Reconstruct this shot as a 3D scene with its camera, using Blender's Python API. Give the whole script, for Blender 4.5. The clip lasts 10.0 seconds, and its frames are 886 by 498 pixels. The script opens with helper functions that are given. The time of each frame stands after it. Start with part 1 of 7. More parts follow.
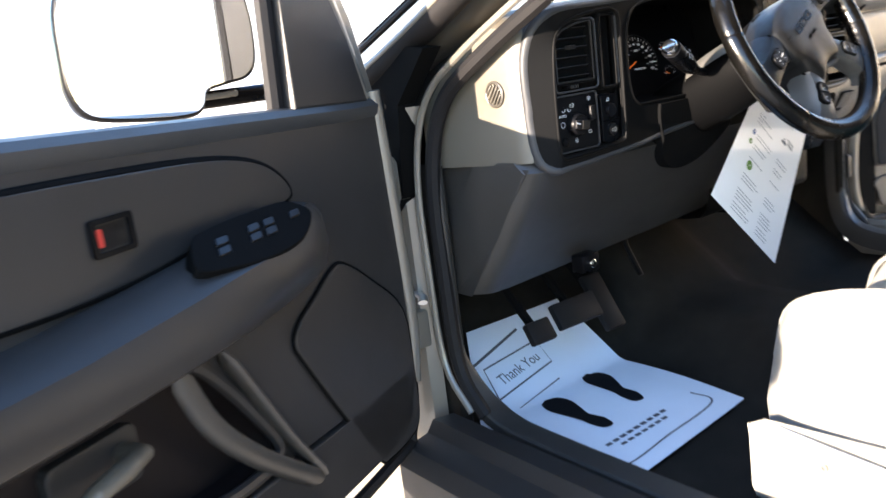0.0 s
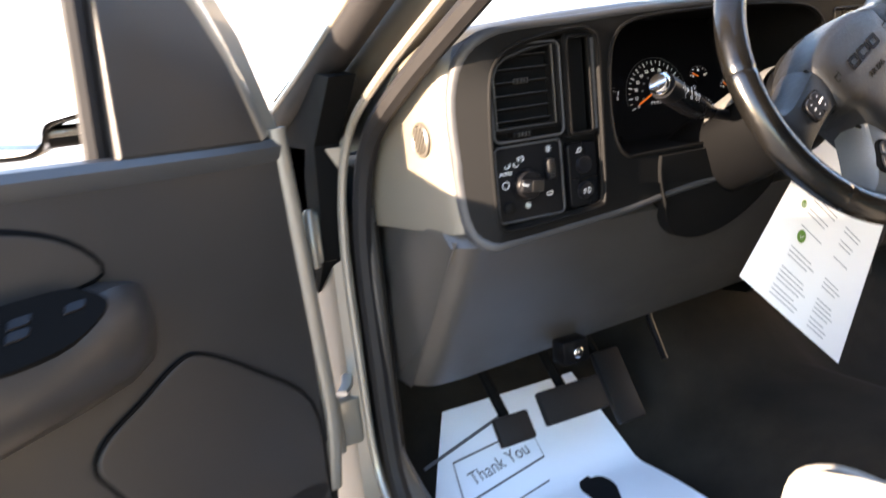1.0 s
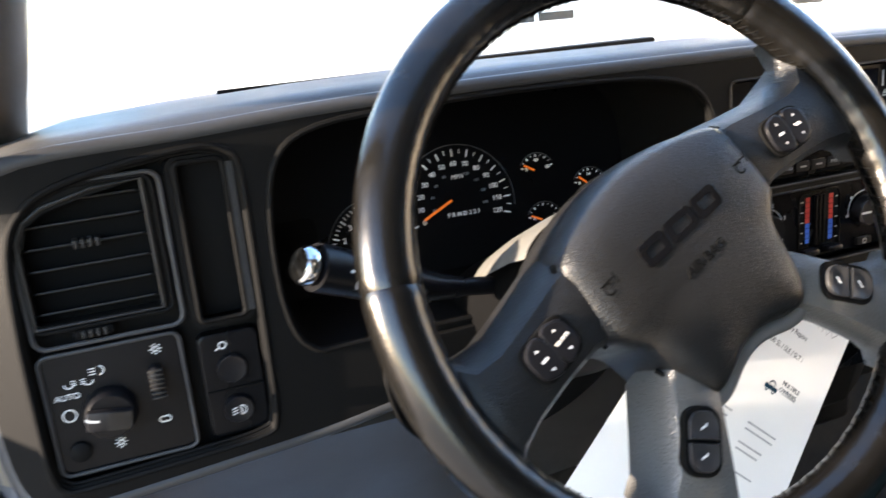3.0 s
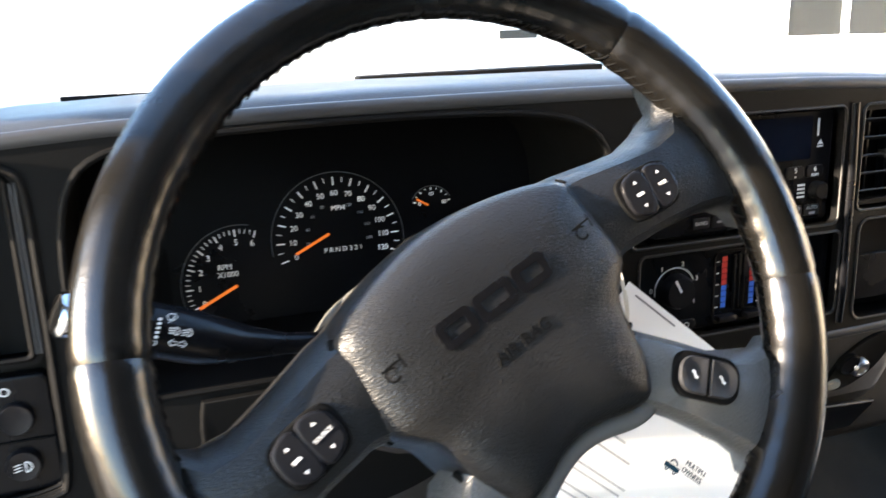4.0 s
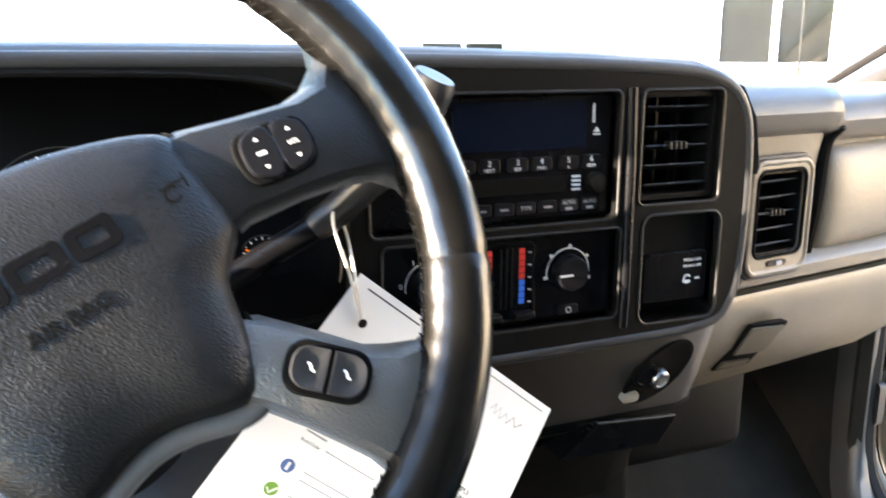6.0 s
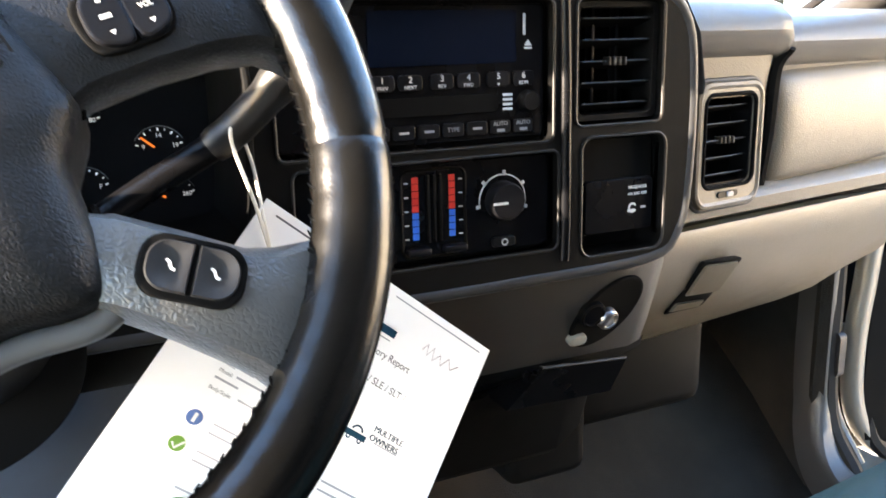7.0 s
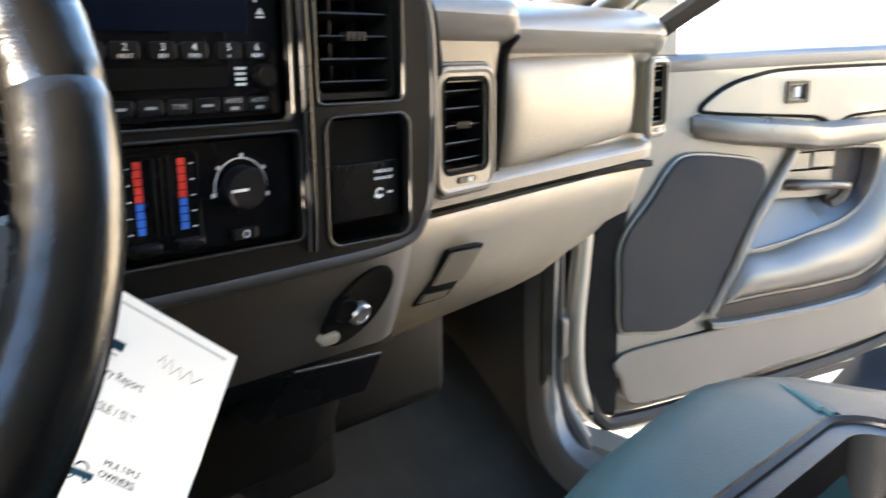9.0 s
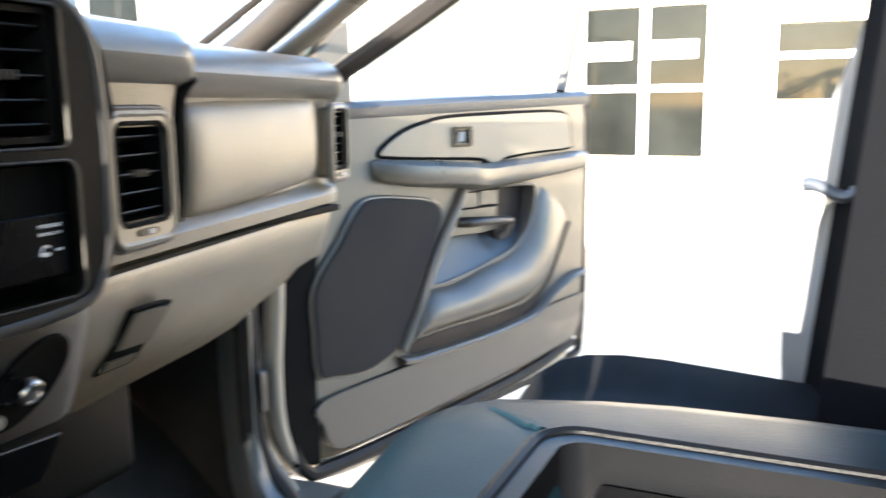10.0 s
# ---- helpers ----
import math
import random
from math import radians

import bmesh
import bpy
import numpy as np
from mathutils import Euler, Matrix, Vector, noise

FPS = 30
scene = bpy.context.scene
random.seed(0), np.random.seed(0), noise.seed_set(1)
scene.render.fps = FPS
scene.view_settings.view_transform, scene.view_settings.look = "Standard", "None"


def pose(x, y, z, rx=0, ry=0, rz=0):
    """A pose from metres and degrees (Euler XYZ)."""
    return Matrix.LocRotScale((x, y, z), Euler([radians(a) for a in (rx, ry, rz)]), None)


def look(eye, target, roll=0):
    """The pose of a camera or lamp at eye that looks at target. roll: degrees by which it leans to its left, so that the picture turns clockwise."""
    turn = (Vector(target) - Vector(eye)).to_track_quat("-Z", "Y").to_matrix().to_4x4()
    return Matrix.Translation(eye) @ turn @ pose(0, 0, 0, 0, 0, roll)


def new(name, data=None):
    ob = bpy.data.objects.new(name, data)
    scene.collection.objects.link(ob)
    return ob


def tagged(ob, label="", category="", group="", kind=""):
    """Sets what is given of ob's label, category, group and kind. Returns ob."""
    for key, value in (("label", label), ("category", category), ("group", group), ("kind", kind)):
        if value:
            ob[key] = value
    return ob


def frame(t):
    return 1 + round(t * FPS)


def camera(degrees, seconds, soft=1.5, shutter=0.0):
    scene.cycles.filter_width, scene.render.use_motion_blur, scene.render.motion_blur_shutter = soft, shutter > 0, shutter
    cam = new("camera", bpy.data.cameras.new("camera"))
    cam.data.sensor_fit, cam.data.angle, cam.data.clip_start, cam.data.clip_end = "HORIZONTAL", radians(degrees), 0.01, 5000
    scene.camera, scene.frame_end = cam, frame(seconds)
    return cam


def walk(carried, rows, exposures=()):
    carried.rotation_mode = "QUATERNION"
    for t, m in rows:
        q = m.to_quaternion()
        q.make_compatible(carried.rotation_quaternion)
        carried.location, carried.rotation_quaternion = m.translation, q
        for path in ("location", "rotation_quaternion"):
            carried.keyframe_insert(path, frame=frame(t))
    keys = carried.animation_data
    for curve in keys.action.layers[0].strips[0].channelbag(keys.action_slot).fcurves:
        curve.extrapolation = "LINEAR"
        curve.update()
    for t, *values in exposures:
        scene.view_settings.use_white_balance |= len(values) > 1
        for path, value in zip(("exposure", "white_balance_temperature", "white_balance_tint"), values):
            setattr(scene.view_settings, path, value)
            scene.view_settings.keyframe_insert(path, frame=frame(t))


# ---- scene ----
cam = camera(56.0, 10.0, shutter=0.5)
PATH = [
    (0, (-0.117, 0.024, 1.523), (1.018, 1.607, 1.07), -7.2),
    (0.5, (0.121, 0.05, 1.509), (1.062, 1.757, 1.066), -6.2),
    (1, (0.317, 0.135, 1.538), (1.167, 1.892, 1.103), -6.1),
    (1.5, (0.485, 0.237, 1.576), (1.307, 2.007, 1.142), -6.3),
    (2, (0.638, 0.307, 1.602), (1.417, 2.094, 1.157), -6.7),
    (2.5, (0.775, 0.352, 1.614), (1.461, 2.164, 1.119), -5.9),
    (3, (0.864, 0.374, 1.625), (1.518, 2.188, 1.096), -5.5),
    (3.2, (0.896, 0.375, 1.626), (1.539, 2.195, 1.099), -5.4),
    (4.3, (1.03, 0.425, 1.621), (1.67, 2.253, 1.124), -0.8),
    (4.5, (1.047, 0.427, 1.619), (1.696, 2.256, 1.134), -0.3),
    (5, (1.098, 0.421, 1.616), (1.725, 2.261, 1.147), 0.4),
    (5.5, (1.135, 0.415, 1.609), (1.807, 2.239, 1.14), 1.3),
    (6, (1.169, 0.413, 1.582), (1.901, 2.216, 1.12), 0.0),
    (6.2, (1.18, 0.419, 1.57), (1.934, 2.212, 1.104), -0.6),
    (7.5, (1.217, 0.448, 1.512), (2.075, 2.187, 1.021), -1.2),
    (8, (1.215, 0.461, 1.506), (2.208, 2.126, 1.015), -0.5),
    (8.5, (1.215, 0.473, 1.5), (2.377, 2.026, 1.013), -0.7),
    (9, (1.218, 0.485, 1.498), (2.573, 1.886, 1.047), -0.5),
    (9.5, (1.22, 0.5, 1.493), (2.816, 1.644, 1.111), -0.5),
    (10, (1.226, 0.502, 1.491), (3.025, 1.306, 1.151), -0.6),
]
walk(cam, [(t, look(eye, target, roll)) for t, eye, target, roll in PATH], [(0.0, 2.65, 6700, 18), (0.5, 2.95, 7200, 20), (1.0, 3.3, 7600, 22), (1.6, 3.3, 7500, 22), (3.0, 3.1, 7000, 18), (5.0, 3.75, 7000, 16), (8.0, 3.85, 6950, 16), (9.0, 3.75, 6850, 14), (9.5, 3.7, 6700, 13), (10.0, 3.15, 6500, 12)])

# ---- light ----
world = bpy.data.worlds.new("sky")
world.use_nodes = True
scene.world = world
sky = world.node_tree.nodes.new("ShaderNodeTexSky")
sky.sky_type, sky.sun_disc = "NISHITA", False
SUN = Vector((-1.0, -0.05, 0.18)).normalized()
sky.sun_elevation = math.asin(SUN.z)
sky.sun_rotation = math.atan2(SUN.x, SUN.y)
sky.air_density, sky.dust_density, sky.ozone_density = 1.0, 0.4, 3.0
back = world.node_tree.nodes["Background"]
back.inputs["Strength"].default_value = 0.25
world.node_tree.links.new(sky.outputs["Color"], back.inputs["Color"])
sun_data = bpy.data.lights.new("sun", "SUN")
sun_data.energy, sun_data.angle, sun_data.color = 5.0, radians(0.55), (1.0, 0.90, 0.74)
sun = new("sun", sun_data)
sun.matrix_basis = look(SUN * 20, (0, 0, 0))


# ---- materials ----
def material(name, colour, rough=0.5, metal=0.0, grain=0.0, bump=0.0, vary=0.12, blotch=6.0, kind="noise", coat=0.0, spec=0.5, rough_vary=0.1, ior=1.5):
    """A surface with blotches at one scale and grain at another; grain in cells per metre."""
    m = bpy.data.materials.new(name)
    m.use_nodes = True
    nt = m.node_tree
    N, L = nt.nodes, nt.links
    b = N["Principled BSDF"]
    b.inputs["Metallic"].default_value = metal
    b.inputs["Coat Weight"].default_value = coat
    b.inputs["Coat Roughness"].default_value = 0.08
    b.inputs["Specular IOR Level"].default_value = spec
    b.inputs["IOR"].default_value = ior
    tc = N.new("ShaderNodeTexCoord")
    big = N.new("ShaderNodeTexNoise")
    big.inputs["Scale"].default_value = blotch
    big.inputs["Detail"].default_value = 6
    big.inputs["Roughness"].default_value = 0.6
    L.new(tc.outputs["Object"], big.inputs["Vector"])
    ramp = N.new("ShaderNodeMapRange")
    ramp.inputs["From Min"].default_value, ramp.inputs["From Max"].default_value = 0.3, 0.7
    ramp.inputs["To Min"].default_value, ramp.inputs["To Max"].default_value = 1 - vary, 1 + vary
    L.new(big.outputs["Fac"], ramp.inputs["Value"])
    mul = N.new("ShaderNodeVectorMath")
    mul.operation = "SCALE"
    mul.inputs[0].default_value = colour
    L.new(ramp.outputs["Result"], mul.inputs["Scale"])
    L.new(mul.outputs["Vector"], b.inputs["Base Color"])
    rr = N.new("ShaderNodeMapRange")
    rr.inputs["From Min"].default_value, rr.inputs["From Max"].default_value = 0.3, 0.7
    rr.inputs["To Min"].default_value, rr.inputs["To Max"].default_value = max(rough - rough_vary, 0.02), min(rough + rough_vary, 1)
    L.new(big.outputs["Fac"], rr.inputs["Value"])
    L.new(rr.outputs["Result"], b.inputs["Roughness"])
    if grain:
        if kind == "crease":
            warp = N.new("ShaderNodeTexNoise")
            warp.inputs["Scale"].default_value = grain * 0.5
            L.new(tc.outputs["Object"], warp.inputs["Vector"])
            mixv = N.new("ShaderNodeVectorMath")
            mixv.operation = "MULTIPLY_ADD"
            mixv.inputs[1].default_value = (1.6 / grain,) * 3
            L.new(warp.outputs["Color"], mixv.inputs[0])
            L.new(tc.outputs["Object"], mixv.inputs[2])
            fine = N.new("ShaderNodeTexVoronoi")
            fine.feature = "DISTANCE_TO_EDGE"
            out = fine.outputs["Distance"]
        elif kind == "cells":
            fine = N.new("ShaderNodeTexVoronoi")
            fine.feature = "SMOOTH_F1"
            out = fine.outputs["Distance"]
        else:
            fine = N.new("ShaderNodeTexNoise")
            fine.inputs["Detail"].default_value = 3
            out = fine.outputs["Fac"]
        fine.inputs["Scale"].default_value = grain
        L.new(mixv.outputs["Vector"] if kind == "crease" else tc.outputs["Object"], fine.inputs["Vector"])
        bp = N.new("ShaderNodeBump")
        bp.inputs["Strength"].default_value = bump
        bp.inputs["Distance"].default_value = 0.0012
        L.new(out, bp.inputs["Height"])
        L.new(bp.outputs["Normal"], b.inputs["Normal"])
    return m


PEWTER = (0.112, 0.096, 0.072)
M_DASH = material("dash_vinyl", PEWTER, 0.40, grain=480, bump=0.34, vary=0.08, kind="crease", spec=0.6)
M_DASH_TOP = material("dash_top_vinyl", (0.030, 0.031, 0.032), 0.46, grain=700, bump=0.22, vary=0.08, kind="crease", spec=0.6)
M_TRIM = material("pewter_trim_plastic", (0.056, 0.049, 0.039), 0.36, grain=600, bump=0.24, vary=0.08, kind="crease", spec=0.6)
# trim plastic darkened to carry the driver door's shade
M_DOOR = material("shaded_door_plastic", (0.024, 0.022, 0.021), 0.42, grain=900, bump=0.14, vary=0.08, kind="crease", spec=0.35)
# dash vinyl toned darker to hold the knee panel's shade; low trims share it
M_KNEE = material("shaded_knee_vinyl", (0.033, 0.030, 0.027), 0.38, grain=700, bump=0.22, vary=0.08, kind="crease", spec=0.6)
M_GRAPHITE = material("graphite_button_plastic", (0.03, 0.03, 0.031), 0.45, vary=0.1, spec=0.3)
# paler than the bezel: light caught on thin edges, painted as colour
M_EDGE = material("edge_highlight_plastic", (0.012, 0.011, 0.0098), 0.45, vary=0.15, spec=0.35)
M_BEZEL = material("graphite_bezel_plastic", (0.0040, 0.0039, 0.0038), 0.56, grain=900, bump=0.14, vary=0.12, kind="crease", spec=0.07)
M_BLACK = material("black_plastic", (0.0036, 0.0036, 0.0042), 0.30, grain=1200, bump=0.06, vary=0.15, spec=0.14)
M_MATTE = material("matte_black_plastic", (0.003, 0.003, 0.003), 0.8, vary=0.1, spec=0.06)
M_RIM = material("worn_rim_leather", (0.0034, 0.0031, 0.0027), 0.22, grain=520, bump=0.07, vary=0.3, blotch=22, kind="crease", spec=0.5, rough_vary=0.07, ior=1.45)
M_PAD = material("airbag_grained_vinyl", (0.0078, 0.0078, 0.0078), 0.36, grain=520, bump=0.38, vary=0.15, blotch=14, kind="crease", spec=0.28)
# dark spoke plastic lightened: the sun on the lower spokes is in its colour
M_SPOKE = material("sunlit_spoke_plastic", (0.062, 0.061, 0.058), 0.30, grain=380, bump=0.42, vary=0.12, kind="crease", spec=0.7)
M_SHROUD = material("column_shroud_plastic", (0.0016, 0.0016, 0.0017), 0.6, grain=900, bump=0.1, vary=0.1, spec=0.05)
M_BUTTON = material("soft_button_rubber", (0.005, 0.005, 0.006), 0.38, vary=0.08, spec=0.2)
M_WHITE_INK = material("white_print", (0.62, 0.62, 0.60), 0.55, vary=0.04)
M_GREY_INK = material("grey_print", (0.30, 0.30, 0.31), 0.55, vary=0.05)
M_DIM_INK = material("dim_print", (0.10, 0.10, 0.10), 0.55, vary=0.05)
M_ORANGE = material("orange_needle", (0.85, 0.16, 0.02), 0.4, vary=0.03)
for mm, glow, how in ((material("backlit_dial_print", (0.9, 0.9, 0.88), 0.55, vary=0.04), (1.0, 0.98, 0.92, 1), 0.022), (M_ORANGE, (1.0, 0.22, 0.02, 1), 0.06)):
    mm.node_tree.nodes["Principled BSDF"].inputs["Emission Color"].default_value = glow
    mm.node_tree.nodes["Principled BSDF"].inputs["Emission Strength"].default_value = how
M_DIAL_INK = bpy.data.materials["backlit_dial_print"]
M_RED = material("red_print", (0.55, 0.03, 0.02), 0.45, vary=0.06)
M_BLUE = material("blue_print", (0.02, 0.12, 0.52), 0.45, vary=0.06)
M_CHROME = material("chrome", (0.75, 0.74, 0.72), 0.12, 1.0, vary=0.04)
M_STEEL = material("bare_steel", (0.42, 0.41, 0.40), 0.35, 1.0, vary=0.15, grain=200, bump=0.1)
M_PAINT = material("pewter_metallic_paint", (0.20, 0.178, 0.145), 0.34, 0.35, vary=0.06, coat=0.6)
M_RUBBER = material("weatherstrip_rubber", (0.010, 0.009, 0.009), 0.6, grain=500, bump=0.2, vary=0.1, spec=0.2)
M_CARPET = material("charcoal_carpet", (0.020, 0.0168, 0.0135), 0.95, grain=450, bump=1.0, vary=0.3, blotch=14, spec=0.1)
M_PAPER = material("printer_paper", (0.88, 0.88, 0.87), 0.7, grain=160, bump=0.03, vary=0.02)
M_MAT = material("paper_floor_mat", (0.86, 0.91, 0.97), 0.75, grain=60, bump=0.3, vary=0.03)
M_INK = material("black_ink", (0.008, 0.008, 0.009), 0.8, vary=0.1, spec=0.1)
M_INK_GREY = material("faded_ink", (0.12, 0.12, 0.13), 0.8, vary=0.1, spec=0.1)
M_INK_PALE = material("pale_ink", (0.32, 0.33, 0.35), 0.8, vary=0.1)
M_INK_TEAL = material("teal_ink", (0.006, 0.032, 0.058), 0.8, vary=0.1, spec=0.1)
M_INK_RED = material("pencil_ink", (0.30, 0.25, 0.27), 0.8, vary=0.1)
M_DISC_BLUE = material("blue_disc_ink", (0.05, 0.10, 0.25), 0.5, vary=0.2)
M_DISC_GREEN = material("green_disc_ink", (0.10, 0.22, 0.03), 0.5, vary=0.2)
M_SEAT_L = material("pewter_seat_leather", (0.21, 0.20, 0.175), 0.42, grain=300, bump=0.4, vary=0.10, kind="crease")
# charcoal leather with the sky's blue sheen mixed into its base colour
M_SEAT_D = material("sky_tinted_leather", (0.0050, 0.0150, 0.0220), 0.40, grain=420, bump=0.10, vary=0.15, kind="crease", spec=0.2, ior=1.2)
M_TRAY = material("textured_tray_plastic", (0.0030, 0.0034, 0.0042), 0.34, grain=900, bump=0.1, vary=0.1, spec=0.4, ior=1.18)
M_CLOTH = material("dark_seat_cloth", (0.0045, 0.0055, 0.007), 0.9, grain=700, bump=0.5, vary=0.15, spec=0.2)
# seat cloth darkened again: the shade over the passenger backrest is in the colour
M_BACK = material("shaded_backrest_cloth", (0.0023, 0.0028, 0.0040), 0.95, grain=700, bump=0.4, vary=0.15, spec=0.1)
M_GUIDE = material("slate_belt_guide", (0.045, 0.055, 0.075), 0.5, vary=0.1)
M_SCOOP = material("slate_scoop_plastic", (0.030, 0.032, 0.036), 0.38, grain=900, bump=0.1, vary=0.1)
M_GRILLE = material("speaker_cloth", (0.013, 0.013, 0.0145), 0.85, grain=900, bump=0.4, vary=0.1, spec=0.2)
M_LIP = material("lit_hub_edge_grey", (0.085, 0.083, 0.080), 0.34, vary=0.08)
# near-black brown that stands for the shade inside the door recesses
M_CUP = material("shade_dark_recess_plastic", (0.010, 0.007, 0.007), 0.6, vary=0.1, spec=0.2)
M_BELT = material("grey_belt_webbing", (0.19, 0.20, 0.215), 0.7, grain=900, bump=0.4, vary=0.08)
M_STRING = material("cotton_string", (0.62, 0.58, 0.50), 0.9, grain=900, bump=0.3, vary=0.1)
M_CONCRETE = material("sunlit_concrete", (0.42, 0.37, 0.30), 0.85, grain=40, bump=0.3, vary=0.12, blotch=0.8)
M_STUCCO = material("white_stucco", (0.82, 0.79, 0.72), 0.85, grain=120, bump=0.3, vary=0.05, blotch=1.5)
M_PALE = material("pale_tan_stucco", (0.66, 0.57, 0.43), 0.85, grain=120, bump=0.3, vary=0.06, blotch=1.5)
M_TAN = material("tan_stucco", (0.62, 0.50, 0.30), 0.85, grain=120, bump=0.3, vary=0.08, blotch=1.5)
M_DARKWALL = material("dark_siding", (0.075, 0.07, 0.062), 0.7, grain=60, bump=0.2, vary=0.2, blotch=2)
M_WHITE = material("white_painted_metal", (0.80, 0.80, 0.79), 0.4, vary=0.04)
M_TINT = material("tinted_window", (0.012, 0.013, 0.0115), 0.05, vary=0.4, blotch=1.2, rough_vary=0.02, spec=0.08)
M_MIRROR = material("mirror_silver", (0.92, 0.93, 0.93), 0.015, 1.0, vary=0.0, rough_vary=0.0)
M_HEADLINER = material("headliner_cloth", (0.32, 0.31, 0.29), 0.95, grain=800, bump=0.3, vary=0.05)


def glass_material():
    m = bpy.data.materials.new("clear_glass")
    m.use_nodes = True
    b = m.node_tree.nodes["Principled BSDF"]
    b.inputs["Base Color"].default_value = (0.96, 0.985, 0.97, 1)
    b.inputs["Transmission Weight"].default_value = 1.0
    b.inputs["Roughness"].default_value = 0.0
    b.inputs["IOR"].default_value = 1.45
    return m


M_GLASS = glass_material()


# ---- building helpers ----
def finish(bm, sharp=38):
    bmesh.ops.remove_doubles(bm, verts=bm.verts, dist=1e-6)
    bmesh.ops.recalc_face_normals(bm, faces=bm.faces)
    me = bpy.data.meshes.new("mesh")
    bm.to_mesh(me)
    bm.free()
    me.polygons.foreach_set("use_smooth", [True] * len(me.polygons))
    me.set_sharp_from_angle(angle=radians(sharp))
    return me


def part(name, bm, mat, parent=None, label="", sharp=38):
    me = bm if isinstance(bm, bpy.types.Mesh) else finish(bm, sharp)
    if not me.materials:
        me.materials.append(mat)
    ob = new(name, me)
    if parent is not None:
        ob.parent = parent
        if parent.get("at") is not None and not parent.get("local"):
            ob.matrix_parent_inverse = Matrix.Translation(-Vector(parent["at"]))
    return tagged(ob, label, kind="stuff" if "print" in name and "printed_sole" != name else "")


def thing(name, at, label, category, group="", kind="", m=None):
    """An empty at the base of a thing. With m its parts are built in its own axes, else in the world's."""
    ob = new(name)
    ob.empty_display_size = 0.05
    if m is None:
        ob.location = at
        ob["at"] = list(at)
    else:
        ob.matrix_basis = m
    return tagged(ob, label, category, group, kind)


def box(x0, x1, y0, y1, z0, z1, bevel=0.003, bm=None, seg=2):
    bm = bm or bmesh.new()
    sub = bmesh.ops.create_cube(bm, size=1, matrix=Matrix.Translation(((x0 + x1) / 2, (y0 + y1) / 2, (z0 + z1) / 2)) @ Matrix.Diagonal((abs(x1 - x0), abs(y1 - y0), abs(z1 - z0), 1)))
    if bevel:
        es = list({e for v in sub["verts"] for e in v.link_edges})
        bmesh.ops.bevel(bm, geom=es, offset=bevel, segments=seg, affect="EDGES", profile=0.5)
    return bm


def moved(bm, m):
    bmesh.ops.transform(bm, matrix=m, verts=bm.verts)
    return bm


def rrect(x0, x1, y0, y1, r, n=5):
    pts = []
    for cx, cy, a in ((x1 - r, y1 - r, 0), (x0 + r, y1 - r, 90), (x0 + r, y0 + r, 180), (x1 - r, y0 + r, 270)):
        for i in range(n + 1):
            t = radians(a + 90 * i / n)
            pts.append((cx + r * math.cos(t), cy + r * math.sin(t)))
    return pts


def spline(pts, n=6, closed=True):
    """Catmull-Rom through the points."""
    P = [Vector(p) for p in pts]
    k, out = len(P), []
    for i in range(k if closed else k - 1):
        if closed:
            a, b, c, d = P[i - 1], P[i], P[(i + 1) % k], P[(i + 2) % k]
        else:
            b, c = P[i], P[i + 1]
            a = P[i - 1] if i else b * 2 - c
            d = P[i + 2] if i + 2 < k else c * 2 - b
        for j in range(n):
            t = j / n
            out.append(0.5 * ((2 * b) + (c - a) * t + (2 * a - 5 * b + 4 * c - d) * t * t + (3 * b - a - 3 * c + d) * t ** 3))
    if not closed:
        out.append(P[-1])
    return [tuple(v) for v in out]


def loft(rows, close=False, caps=False, bm=None):
    """A skin over rows of points of equal number; close: each row is a ring."""
    bm = bm or bmesh.new()
    vs = [[bm.verts.new(p) for p in row] for row in rows]
    k = len(vs[0])
    for a, b in zip(vs, vs[1:]):
        for i in range(k if close else k - 1):
            j = (i + 1) % k
            bm.faces.new((a[i], a[j], b[j], b[i]))
    if caps:
        bm.faces.new(vs[0][::-1])
        bm.faces.new(vs[-1])
    return bm


def slab(outline, to3, w0, w1, bevel=0.0, seg=2, bm=None):
    """A prism: an outline of (a, b) between depths w0 (back) and w1 (front), with a rounded front rim; to3(a, b, w) gives the place."""
    rows = [[to3(a, b, w0) for a, b in outline]]
    if bevel:
        cx = sum(p[0] for p in outline) / len(outline)
        cy = sum(p[1] for p in outline) / len(outline)
        sgn = 1 if w1 > w0 else -1
        for i in range(seg + 1):
            t = radians(90 * i / seg)
            inset, rise = bevel * (1 - math.cos(t)), bevel * math.sin(t)
            rows.append([to3(*shrink(p, (cx, cy), inset), w1 - sgn * (bevel - rise)) for p in outline])
        rows.append([to3(*shrink(p, (cx, cy), bevel * 1.5), w1) for p in outline])
    else:
        rows.append([to3(a, b, w1) for a, b in outline])
    return loft(rows, close=True, caps=True, bm=bm)


def shrink(p, c, d):
    v = Vector((p[0] - c[0], p[1] - c[1]))
    l = max(v.length, 1e-6)
    return (p[0] - v.x / l * d, p[1] - v.y / l * d)


